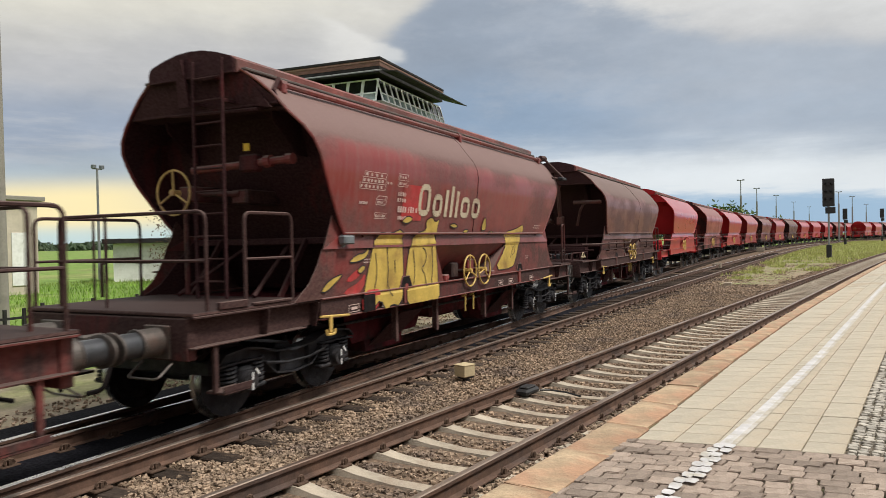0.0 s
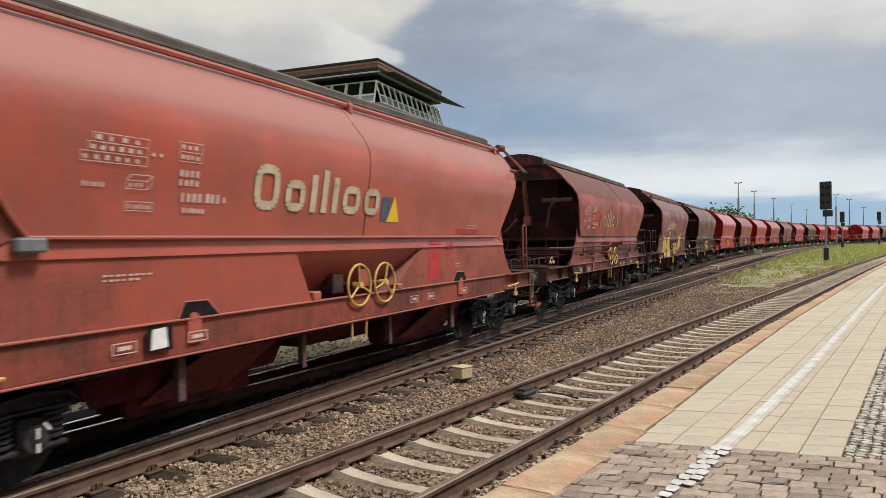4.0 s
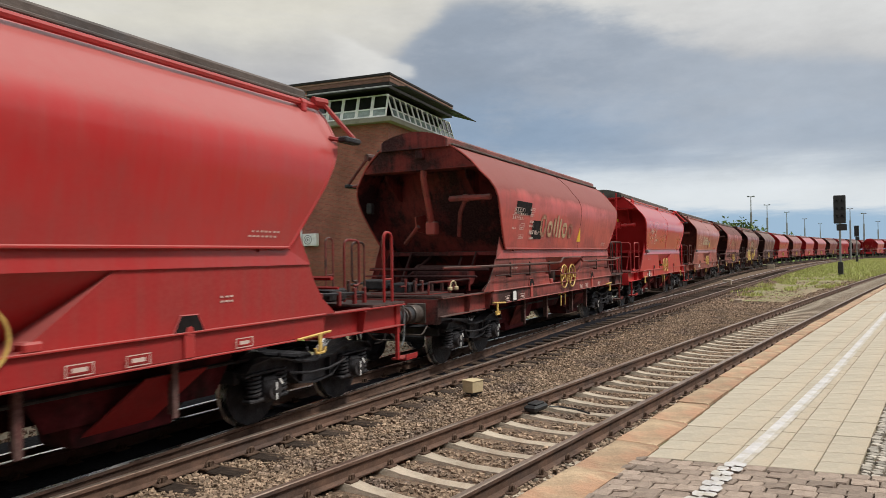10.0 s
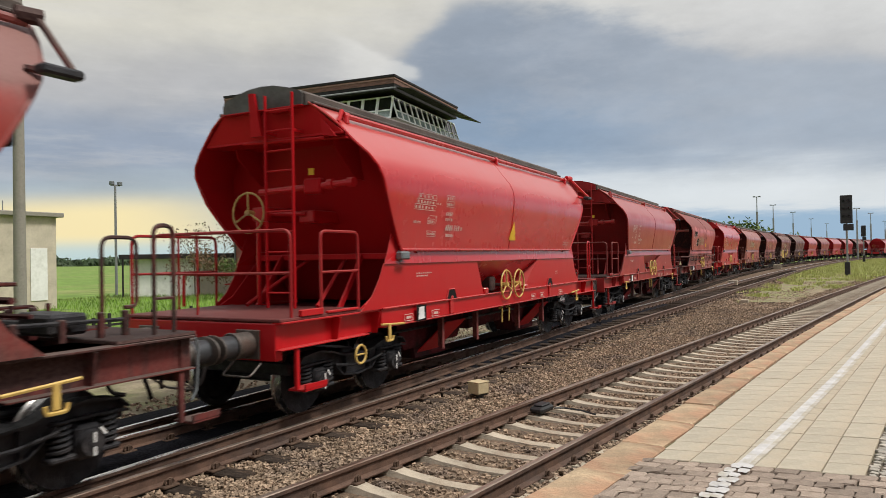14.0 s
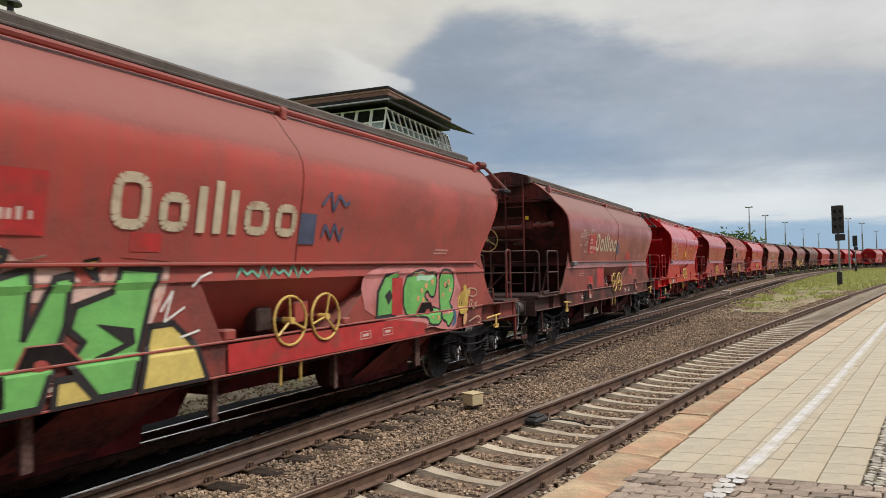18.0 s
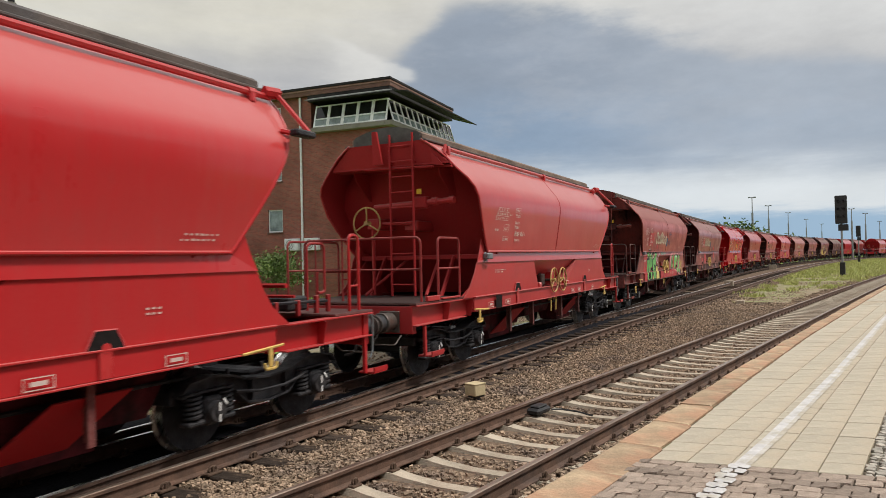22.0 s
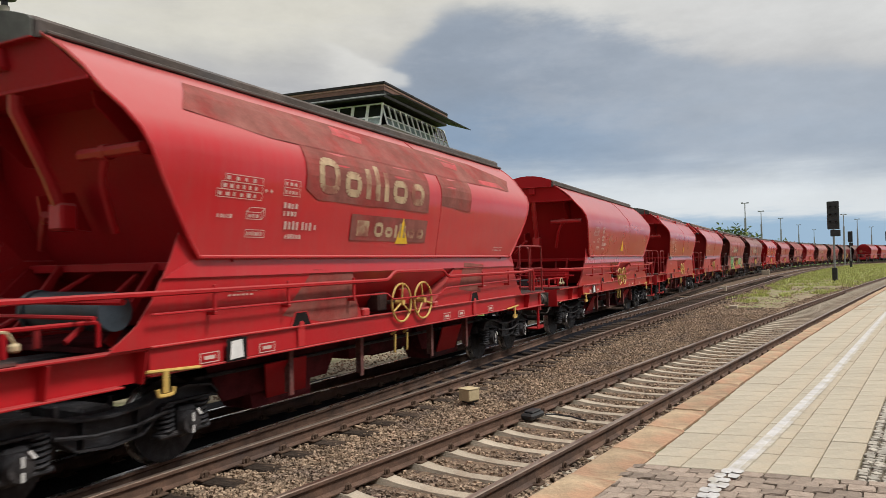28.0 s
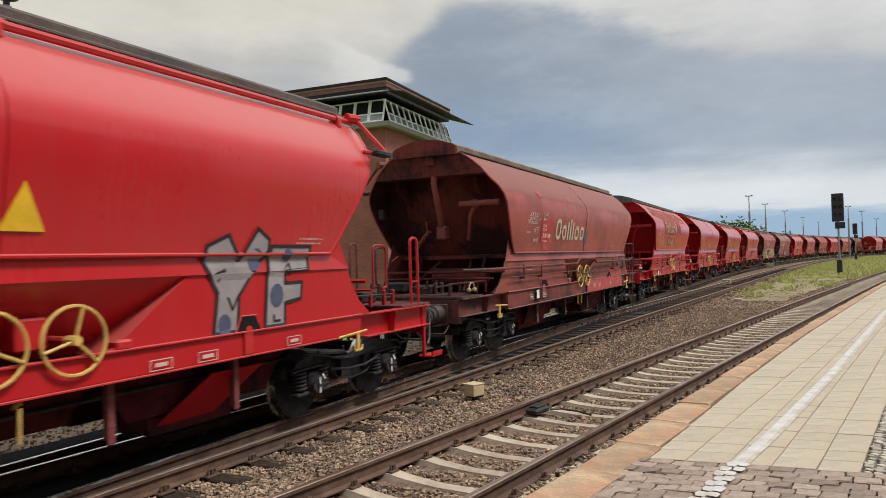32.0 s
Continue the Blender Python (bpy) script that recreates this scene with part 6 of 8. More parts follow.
def inscriptions(k, x, backing=None):
    """Load table, volume box and rows of small figures, as outlines and bars."""
    r = random.Random(k)
    for q in backing or ():
        b = Geo()
        side_shape(b, k, rect(*q), 0.004)
        part("number_panel", b, BLACKP if k == 4 else REDPATCH, WAGONS[k], smooth=0)
    g = Geo()

    def figures(fx, z, n, w, h, gap):
        for i in range(n):
            side_shape(g, k, rect(fx + (w + gap) * i, z, fx + (w + gap) * i + w * r.uniform(0.55, 1.0), z + h * r.uniform(0.8, 1.0)))

    for x0, z0, z1, n in ((x - 0.13, 3.015, 3.10, 4), (x - 0.18, 2.93, 3.02, 6), (x - 0.24, 2.845, 2.935, 6)):
        frame_box(g, k, x0, z0, x + 0.46, z1, 0.007)
        figures(x0 + 0.03, z0 + 0.022, n, 0.055, 0.045, (x + 0.43 - x0) / n - 0.060)
        side_shape(g, k, rect(x0 + 0.17, z0, x0 + 0.176, z1))
    for sx in (x + 0.52, x + 0.61):
        side_shape(g, k, [(sx - 0.022, 2.965), (sx, 2.942), (sx + 0.022, 2.965), (sx, 2.99)])
    frame_box(g, k, x + 0.83, 2.935, x + 1.13, 3.13, 0.007)
    side_shape(g, k, rect(x + 0.84, 3.03, x + 1.12, 3.036))
    figures(x + 0.86, 3.06, 3, 0.045, 0.045, 0.035)
    figures(x + 0.86, 2.96, 4, 0.040, 0.045, 0.022)
    figures(x + 0.86, 2.79, 4, 0.045, 0.068, 0.025)
    figures(x + 0.86, 2.70, 4, 0.045, 0.062, 0.025)
    figures(x + 0.90, 2.54, 4, 0.052, 0.105, 0.022)
    figures(x + 1.23, 2.54, 3, 0.052, 0.105, 0.022)
    figures(x + 1.48, 2.55, 1, 0.050, 0.07, 0.022)
    figures(x + 0.93, 2.43, 6, 0.038, 0.055, 0.014)
    figures(x - 0.20, 2.63, 5, 0.032, 0.045, 0.014)
    frame_box(g, k, x + 0.24, 2.63, x + 0.48, 2.715, 0.007)
    for p, q in (((x + 0.24, 2.715), (x + 0.30, 2.765)), ((x + 0.30, 2.765), (x + 0.53, 2.765)), ((x + 0.48, 2.715), (x + 0.53, 2.765)), ((x + 0.53, 2.765), (x + 0.53, 2.68)), ((x + 0.48, 2.63), (x + 0.53, 2.68))):
        for piece in stroke([p, q], 0.004):
            side_shape(g, k, piece)
    figures(x + 0.28, 2.652, 3, 0.040, 0.040, 0.018)
    frame_box(g, k, x + 0.25, 2.43, x + 0.56, 2.52, 0.007)
    figures(x + 0.275, 2.452, 6, 0.030, 0.045, 0.014)
    tagged(part("inscription", g, WHITE, WAGONS[k], "small white figures and boxes", smooth=0), kind="stuff")
    g = Geo()
    for fx, z, n in ((x + 0.08, 1.78, 6), (x + 0.08, 1.825, 8), (3.45, 2.33, 7), (3.5, 2.385, 7), (3.1, 1.62, 3), (3.1, 1.67, 3)):
        figures(fx, z, n, 0.05, 0.022, 0.02)
    for fx in (-4.35, -3.45, 1.3, 1.9, 3.3):
        frame_box(g, k, fx, 1.10, fx + 0.27, 1.21, 0.010)
        side_shape(g, k, rect(fx + 0.06, 1.135, fx + 0.21, 1.175))
    tagged(part("inscription", g, WHITE, WAGONS[k], "small white notes along the solebar", smooth=0), kind="stuff")
    g = Geo()
    side_shape(g, k, rect(-3.98, 1.07, -3.66, 1.32), 0.016)
    part("label_holder", g, BLACKP, WAGONS[k], "black label holder", smooth=0)
    if k == 10:
        for i in range(5):
            flat_part("label_rib", 10, rect(-4.22 + 0.06 * i, 1.08, -4.19 + 0.06 * i, 1.33), UNDER, "", 0.02)
    if k not in (0, 1, 7, 8, 9, 10):
        g = Geo()
        side_shape(g, k, [(-3.93, 1.09), (-3.72, 1.10), (-3.74, 1.30), (-3.91, 1.29)], 0.020)
        part("paper_label", g, LABEL, WAGONS[k], "white paper label", smooth=0)


def triangle(k, x, z=2.41):
    g = Geo()
    side_shape(g, k, [(x - 0.19, z), (x + 0.19, z), (x, z + 0.40)])
    part("warning_sign", g, TRIANGLE, WAGONS[k], "yellow warning triangle", smooth=0)


def patches(k, mat, rects, name="faded_patch"):
    for q in rects:
        g = Geo()
        side_shape(g, k, rect(*q), 0.003)
        part(name, g, mat, WAGONS[k], smooth=0)


for k in range(0, 15):
    inscriptions(k, -5.0 if k == 8 else -4.0 - (0.5 if k in LONG else 0), [(-4.26, 2.42, -3.38, 2.94)] if k == 8 else [(-3.75, 2.42, -2.9, 2.98)] if k in LONG[1:] else [(-2.97, 2.42, -2.3, 2.98)] if k in (0, 1) else [(-4.05, 2.96, -3.1, 3.24), (-2.92, 2.44, -2.25, 2.86)] if k == 4 else None)
for k, x0, x1, mt in ((0, -2.45, 0.17, CREAM), (1, -2.25, 0.55, CREAMOLD), (2, -2.55, 0.28, CREAM), (4, -2.40, 0.34, CREAMOLD), (7, -3.0, -0.2, CREAM), (8, -2.79, -0.12, CREAM), (13, -2.63, 0.02, CREAM)):
    band_letters(k, x0, x1, 2.50, 3.05, mt, "large cream lettering, partly worn off")
band_letters(12, -2.5, 0.42, 3.02, 3.52, CREAMOLD, "tall cream lettering, partly worn off")
band_letters(12, -1.1, 0.46, 2.50, 2.72, CREAMOLD, "smaller cream lettering")
flat_part("emblem", 12, rect(-1.55, 2.50, -1.25, 2.72), CREAMOLD, "square cream emblem", 0.006)
for k, x in ((2, 0.26), (7, -0.18), (13, 0.04)):
    patches(k, BLUEGREY, [(x, 2.42, x + 0.28, 2.78)], "blue_mark")
patches(8, BLUEGREY, [(-0.15, 2.42, 0.17, 2.80)], "blue_mark")
patches(2, REDPATCH, [(2.0, 1.42, 2.45, 2.12), (3.0, 2.24, 4.0, 2.33), (2.7, 1.85, 2.95, 2.1)])
patches(13, REDDULL, [(0.6, 0.99, 5.12, 1.325), (3.35, 1.36, 5.12, 1.74), (5.84, 1.08, 6.2, 1.27), (-3.55, 2.23, -3.05, 2.45), (-3.95, 3.5, -3.68, 3.66), (-1.48, 3.52, -1.2, 3.66)])
part("side_valve", Geo().box((-4.34, 1.52, 1.68), (-4.10, 1.60, 1.82), 0.02).rod((-4.22, 1.60, 1.70), (-4.22, 1.60, 1.98), 0.022, 6).rod((-4.42, 1.60, 1.74), (-4.02, 1.60, 1.78), 0.016, 6), LAMPGREY, WAGONS[13], "grey shut-off valve on the side pipe")
patches(7, REDPATCH, [(-3.4, 1.45, -2.9, 1.75), (-2.4, 1.40, -1.6, 2.05), (2.2, 1.7, 2.7, 2.1), (1.4, 2.24, 2.0, 2.5)])
for q in ([(-4.5, 3.74), (-3.3, 3.61), (4.4, 3.61), (4.9, 3.90), (3.2, 4.10), (-4.2, 4.12)], [(-2.75, 3.05), (-2.5, 2.93), (0.50, 2.93), (0.50, 3.605), (-2.75, 3.605)], [(0.95, 3.08), (2.15, 3.03), (2.25, 3.605), (0.95, 3.605)],
          [(-3.0, 1.5), (-2.2, 1.36), (-1.35, 1.36), (-1.5, 2.0), (-2.4, 2.05)], [(2.0, 1.6), (3.0, 1.5), (3.1, 2.05), (2.2, 2.1)], [(-1.7, 2.44), (0.5, 2.44), (0.52, 2.80), (-1.7, 2.80)]):
    flat_part("dust_patch", 12, q, DUSTPATCH, "brown dust where the paint was wiped unevenly", 0.003)
for q in ([(-1.7, 3.92), (-1.0, 3.88), (-0.9, 4.02), (-1.6, 4.08)], [(1.7, 3.86), (2.2, 3.84), (2.4, 4.0), (1.6, 4.04)], [(2.9, 3.64), (4.2, 3.64), (4.0, 3.76), (3.0, 3.74)]):
    flat_part("wiped_patch", 12, q, REDPATCH, "", 0.006)
for k, x in ((2, 0.62), (4, 0.95), (6, 0.0), (10, 0.02), (11, -0.10), (12, -0.28), (14, 0.05)):
    triangle(k, x)


def graffiti(k, fills, line_mat, label, line=0.022):
    """fills: (material, polygons); every polygon is a part with its own outline."""
    for mat, polys in fills:
        for p in polys:
            ob = flat_part("graffiti", k, p, mat, label, 0.007)
            gl = Geo()
            for (xa, za), (xb, zb) in zip(p, p[1:] + p[:1]):
                d = Vector((xb - xa, zb - za))
                n = Vector((-d.y, d.x)).normalized() * line
                e = d.normalized() * line * 0.7
                side_shape(gl, k, [(xa + n.x - e.x, za + n.y - e.y), (xb + n.x + e.x, zb + n.y + e.y), (xb - n.x + e.x, zb - n.y + e.y), (xa - n.x - e.x, za - n.y - e.y)], 0.010)
            part("outline", gl, line_mat, ob, smooth=0)


def scrawl(k, mat, paths, w, label="sprayed scrawl"):
    g = Geo()
    for p in paths:
        for q in stroke(p, w):
            side_shape(g, k, q, 0.012)
    part("graffiti_scrawl", g, mat, WAGONS[k], label, smooth=0)


def soften(p, closed=True):
    out = []
    for a, b in zip(p, p[1:] + p[:1] if closed else p[1:]):
        out += [(a[0] * 0.75 + b[0] * 0.25, a[1] * 0.75 + b[1] * 0.25), (a[0] * 0.25 + b[0] * 0.75, a[1] * 0.25 + b[1] * 0.75)]
    return out


YEL = [[(-3.95, 1.24), (-3.78, 1.75), (-3.60, 2.24), (-3.25, 2.20), (-2.85, 2.30), (-2.78, 2.0), (-2.74, 1.5), (-2.88, 1.06), (-3.2, 1.12), (-3.32, 1.0), (-3.5, 1.22), (-3.7, 1.10)],
       [(-2.70, 1.40), (-2.58, 1.95), (-2.40, 2.22), (-2.05, 2.27), (-2.12, 2.42), (-1.92, 2.50), (-1.75, 2.40), (-1.60, 2.48), (-1.68, 2.28), (-1.58, 1.9), (-1.50, 1.4), (-1.52, 1.02), (-1.9, 1.08), (-2.1, 1.0), (-2.35, 1.06), (-2.66, 1.02)],
       [(-4.98, 1.44), (-4.75, 1.60), (-4.42, 1.66), (-4.60, 1.55), (-4.85, 1.42)], [(-4.33, 1.80), (-4.1, 1.92), (-3.92, 1.92), (-3.76, 2.02), (-3.84, 1.86), (-4.1, 1.80)], [(-4.10, 1.68), (-3.95, 1.76), (-3.86, 1.72), (-4.0, 1.62)],
       [(1.12, 1.43), (1.72, 1.86), (1.74, 2.05), (1.62, 2.25), (2.2, 2.30), (2.80, 2.44), (2.62, 2.0), (2.4, 1.6), (2.2, 1.43)],
       [(-2.95, 2.40), (-2.75, 2.50), (-2.55, 2.45), (-2.75, 2.36)], [(-1.2, 2.36), (-1.0, 2.40), (-0.8, 2.34), (-1.0, 2.30)], [(-0.6, 2.24), (-0.45, 2.30), (-0.3, 2.26), (-0.45, 2.21)], [(0.62, 2.22), (0.82, 2.27), (0.95, 2.22), (0.75, 2.18)],
       [(0.25, 2.26), (0.42, 2.60), (0.55, 2.28)]]
YEL = [soften(p) for p in YEL]
graffiti(0, [(GRAFYEL, YEL)], GRAFDARK, "yellow spray-painted letter", 0.009)
for path in ([(-3.62, 2.02), (-3.55, 1.6), (-3.66, 1.3)], [(-3.30, 2.1), (-3.22, 1.7), (-3.26, 1.35), (-3.1, 1.2)], [(-3.05, 1.9), (-3.0, 1.5)], [(-2.45, 2.05), (-2.36, 1.6), (-2.42, 1.3)], [(-2.15, 2.0), (-1.95, 1.9), (-2.0, 1.7), (-2.15, 1.62), (-1.98, 1.5), (-2.0, 1.25)],
             [(-1.78, 2.1), (-1.72, 1.7), (-1.78, 1.2)], [(2.05, 1.6), (2.2, 1.9), (2.4, 1.95), (2.3, 1.75), (2.12, 1.74)]):
    scrawl(0, GRAFDARK, [soften(path, False)], 0.010, "thin dark sprayed line")
for q in ([(-4.45, 1.40), (-4.0, 1.52), (-3.86, 1.66), (-3.92, 1.38), (-4.3, 1.32)], [(-4.4, 1.55), (-4.05, 1.72), (-3.9, 1.68), (-4.2, 1.52)], [(-4.0, 1.30), (-3.7, 1.42), (-3.45, 1.37), (-3.6, 1.05), (-4.0, 1.06)]):
    flat_part("graffiti_ground", 0, soften(q), REDPATCH, "red sprayed haze under the letters", 0.004)
GRN = [[(-3.85, 2.09), (-3.88, 1.99), (-3.98, 1.93), (-4.09, 1.94), (-4.17, 2.01), (-4.2, 2.1), (-4.17, 2.19), (-4.08, 2.23), (-3.98, 2.23), (-3.88, 2.18)], [(-4.22, 1.86), (-3.86, 1.87), (-3.89, 1.68), (-4.05, 0.99), (-4.25, 1.01)], [(-3.79, 1.9), (-3.73, 2.08), (-3.43, 2.16), (-3.49, 1.59), (-3.24, 2.07), (-3.08, 2.1), (-3.13, 1.67), (-3.38, 1.01), (-3.77, 1.01), (-3.86, 1.61)], [(-3.04, 1.83), (-2.68, 1.94), (-2.59, 2.16), (-2.15, 2.13), (-2.25, 1.91), (-2.48, 1.01), (-2.84, 1.01), (-3.1, 1.34), (-2.96, 1.51), (-3.1, 1.63)]]
GRN += [[(1.77, 1.37), (1.8, 1.75), (2.0, 1.99), (2.36, 2.02), (2.42, 1.77), (2.3, 1.38)],
        [(2.55, 1.93), (2.95, 2.05), (3.2, 2.07), (3.3, 2.01), (3.58, 2.03), (3.67, 1.97), (3.68, 1.82), (3.63, 1.65), (3.56, 1.59), (3.43, 1.62), (3.36, 1.71), (3.28, 1.68), (3.25, 1.61), (3.39, 1.53), (3.41, 1.46), (3.6, 1.42), (3.81, 1.36), (3.8, 1.11), (3.37, 1.14), (3.34, 1.27), (3.01, 1.31), (2.55, 1.36)],
        [(3.78, 1.99), (3.89, 2.06), (4.07, 2.06), (4.25, 2.02), (4.36, 1.9), (4.35, 1.7), (4.25, 1.55), (4.18, 1.47), (4.28, 1.39), (4.32, 1.26), (4.22, 1.13), (4.06, 1.04), (3.99, 1.16), (3.86, 1.18), (3.82, 1.34), (3.77, 1.67)]]
GRN = GRN[:-2] + [soften(p) for p in GRN[-2:]]
YEL8 = [[(-3.99, 0.98), (-3.91, 1.36), (-3.81, 0.98)], [(-3.26, 0.98), (-3.23, 1.22), (-3.05, 1.22), (-2.84, 0.98)], [(-2.4, 0.98), (-2.26, 1.59), (-1.99, 1.6), (-1.72, 1.37), (-1.56, 0.98)], [(-3.79, 2.31), (-3.67, 2.28), (-3.71, 2.16)], [(-2.98, 2.2), (-2.87, 2.22), (-2.85, 2.06)]]
HALO = [[(-4.27, 1.91), (-4.26, 2.12), (-4.12, 2.3), (-3.89, 2.31), (-3.73, 2.34), (-3.57, 2.22), (-3.35, 2.27), (-3.3, 2.17), (-3.12, 2.18), (-2.97, 1.99), (-2.63, 2.25), (-2.03, 2.21), (-2.09, 1.91), (-2.26, 1.59), (-2.54, 1.93), (-3.06, 1.85), (-3.86, 1.91), (-4.17, 1.91)]]
HALO2 = [soften([(1.31, 1.97), (1.72, 2.11), (2.31, 2.15), (2.95, 2.14), (3.27, 2.12), (3.62, 2.11), (3.78, 2.08), (3.99, 2.18), (4.26, 2.15), (4.4, 2.02), (4.54, 1.83), (4.69, 1.67), (4.68, 1.49), (4.55, 1.34), (4.44, 1.17), (4.4, 1.02), (4.2, 0.98), (3.59, 1.07), (3.01, 1.24), (1.51, 1.36)])]
SLIT8 = [[(-2.84, 1.66), (-2.45, 1.59), (-2.43, 1.45), (-2.69, 1.36), (-2.88, 1.36), (-2.55, 1.46)], [(1.99, 1.69), (2.14, 1.78), (2.21, 1.67), (2.11, 1.55)]]
for q, mt, lb in ((HALO[0], GRAFHALO, "pale sprayed halo"), (HALO2[0], GRAFPINK, "dull pink sprayed ground")):
    flat_part("graffiti_ground", 8, q, mt, lb, 0.005)
graffiti(8, [(GRAFGRN, GRN[:-2]), (GRAFLEMON, YEL8)], GRAFDARK, "green spray-painted letter", 0.030)
graffiti(8, [(GRAFGRN, GRN[-2:])], GRAFDARK, "rounded green spray-painted letter", 0.018)
for q, mt in (([(2.97, 2.0), (3.18, 2.0), (3.3, 1.95), (3.6, 1.99), (3.54, 1.91), (3.33, 1.87), (3.13, 1.91), (2.97, 1.86)], GRAFPALE), ([(4.19, 1.47), (4.34, 1.37), (4.41, 1.22), (4.37, 1.08), (4.18, 1.03), (4.31, 1.17), (4.28, 1.32)], GRAFBLUE),
              ([(4.54, 1.56), (4.62, 1.63), (4.75, 1.65), (4.75, 1.75), (4.87, 1.78), (4.91, 1.65), (5.04, 1.71), (5.08, 1.62), (4.95, 1.52), (4.97, 1.38), (4.87, 1.27), (4.7, 1.23), (4.55, 1.24), (4.51, 1.4)], GRAFYEL), ([(4.7, 1.23), (4.88, 1.26), (4.83, 1.07), (4.68, 1.01)], GRAFPEACH)):
    flat_part("graffiti_detail", 8, soften(q), mt, "", 0.011)
for x, z, d in ((3.15, 1.72, 0.05), (3.3, 1.80, 0.06), (3.52, 1.86, 0.06), (3.2, 1.57, 0.05), (3.02, 1.60, 0.05), (3.70, 1.24, 0.05), (3.5, 1.26, 0.03), (4.0, 1.80, 0.06), (4.14, 1.84, 0.06), (4.2, 1.70, 0.05), (3.92, 1.62, 0.05), (4.1, 1.3, 0.04)):
    flat_part("graffiti_detail", 8, soften([(x - d, z - d * 0.6), (x + d * 0.4, z - d), (x + d, z + d * 0.5), (x - d * 0.5, z + d)]), GRAFPEACH, "", 0.012)

for q in SLIT8:
    flat_part("graffiti_detail", 8, q, GRAFDARK, "", 0.013)
flat_part("red_block", 8, rect(2.20, 1.38, 2.52, 1.95), REDPATCH, "", 0.012)
scrawl(8, GRAFPALETAN, [soften(q, False) for q in ([(4.88, 1.62), (4.95, 1.69), (5.13, 1.70), (5.34, 1.66), (5.38, 1.58), (5.24, 1.53), (5.03, 1.55), (4.88, 1.62), (4.95, 1.69)], [(5.01, 1.31), (5.05, 1.48), (5.18, 1.46), (5.1, 1.38), (5.2, 1.28)], [(5.26, 1.47), (5.27, 1.28), (5.3, 1.4), (5.41, 1.43)],
                                                   [(4.88, 1.06), (5.08, 1.11), (5.33, 1.16), (5.47, 1.12), (5.44, 1.01), (5.29, 1.03)])], 0.011)
scrawl(8, GRAFDARK, [[(4.58, 1.42), (4.62, 1.52), (4.60, 1.36)], [(4.66, 1.40), (4.70, 1.5), (4.68, 1.38)], [(3.98, 1.84), (4.12, 1.76), (4.02, 1.74), (4.14, 1.86)]], 0.008)
scrawl(8, BLUEGREY, [[(0.25, 2.92), (0.42, 3.10), (0.5, 2.86), (0.6, 3.08), (0.75, 2.95), (0.85, 3.0)], [(0.3, 2.52), (0.35, 2.68), (0.5, 2.5), (0.55, 2.7), (0.7, 2.48), (0.75, 2.66)]], 0.022)
scrawl(8, GRAFMINT, [[(-1.15 + 0.09 * i, 2.00 + 0.11 * (i % 2) + 0.03 * (i % 3)) for i in range(16)]], 0.014)
scrawl(8, LABEL, [[(-2.15, 1.72), (-2.0, 1.92), (-2.1, 1.62), (-1.85, 1.75)], [(-1.75, 1.95), (-1.65, 2.05), (-1.5, 2.1)], [(-1.9, 1.45), (-1.65, 1.5)]], 0.012)
flat_part("faded_patch", 8, rect(-1.26, 1.0, 3.2, 1.31), REDPATCH, "")
flat_part("faded_patch", 8, rect(-2.55, 2.30, -2.2, 2.48), REDPATCH, "")
flat_part("faded_patch", 8, rect(-4.9, 1.0, -4.27, 2.05), REDPATCH, "")
GRY = [[(2.15, 1.36), (2.5, 1.36), (2.52, 1.75), (2.95, 2.25), (2.95, 2.38), (2.75, 2.5), (2.5, 2.15), (2.3, 2.42), (2.0, 2.3), (1.98, 2.15), (2.2, 1.8)],
       [(2.95, 1.36), (3.3, 1.36), (3.3, 1.62), (3.6, 1.66), (3.62, 1.86), (3.3, 1.86), (3.3, 2.0), (3.72, 2.02), (3.72, 2.3), (3.0, 2.3)]]
graffiti(14, [(GRAFGREY, GRY)], GRAFDARK, "grey spray-painted letters with blue dots")
g = Geo()
for x, z, r in ((2.75, 2.15, 0.11), (3.3, 2.2, 0.07), (3.15, 1.72, 0.12), (2.3, 1.45, 0.10)):
    side_shape(g, 14, [(x + r * math.cos(a * 0.6283), z + r * 1.2 * math.sin(a * 0.6283)) for a in range(10)], 0.011)
part("graffiti_dots", g, BLUEGREY, WAGONS[14], smooth=0)
scrawl(14, GRAFDARK, [[(2.15, 2.0), (2.3, 2.05), (2.2, 1.92)], [(2.35, 1.75), (2.42, 1.6), (2.5, 1.75)], [(3.1, 1.5), (3.1, 1.42), (3.22, 1.42)], [(3.25, 2.0), (3.35, 2.1), (3.4, 1.95)]], 0.014)
scrawl(3, GRAFTAN, [[(3.2, 1.75), (3.35, 1.95), (3.25, 1.7)], [(3.45, 1.95), (3.6, 1.75), (3.75, 1.95)], [(3.3, 1.5), (3.45, 1.65), (3.5, 1.48)]], 0.014)
part("hand_ring", Geo().ring((-5.35, -1.32, 0.72), (0, 1, 0), 0.13, 0.018, 16, 6).rod((-5.45, -1.32, 0.72), (-5.25, -1.32, 0.72), 0.014, 6), YELLOW, WAGONS[6], "small yellow hand wheel")
part("hand_ring", Geo().ring((-5.95, -1.32, 0.72), (0, 1, 0), 0.13, 0.018, 16, 6).rod((-6.05, -1.32, 0.72), (-5.85, -1.32, 0.72), 0.014, 6), YELLOW, WAGONS[8], "small yellow hand wheel")

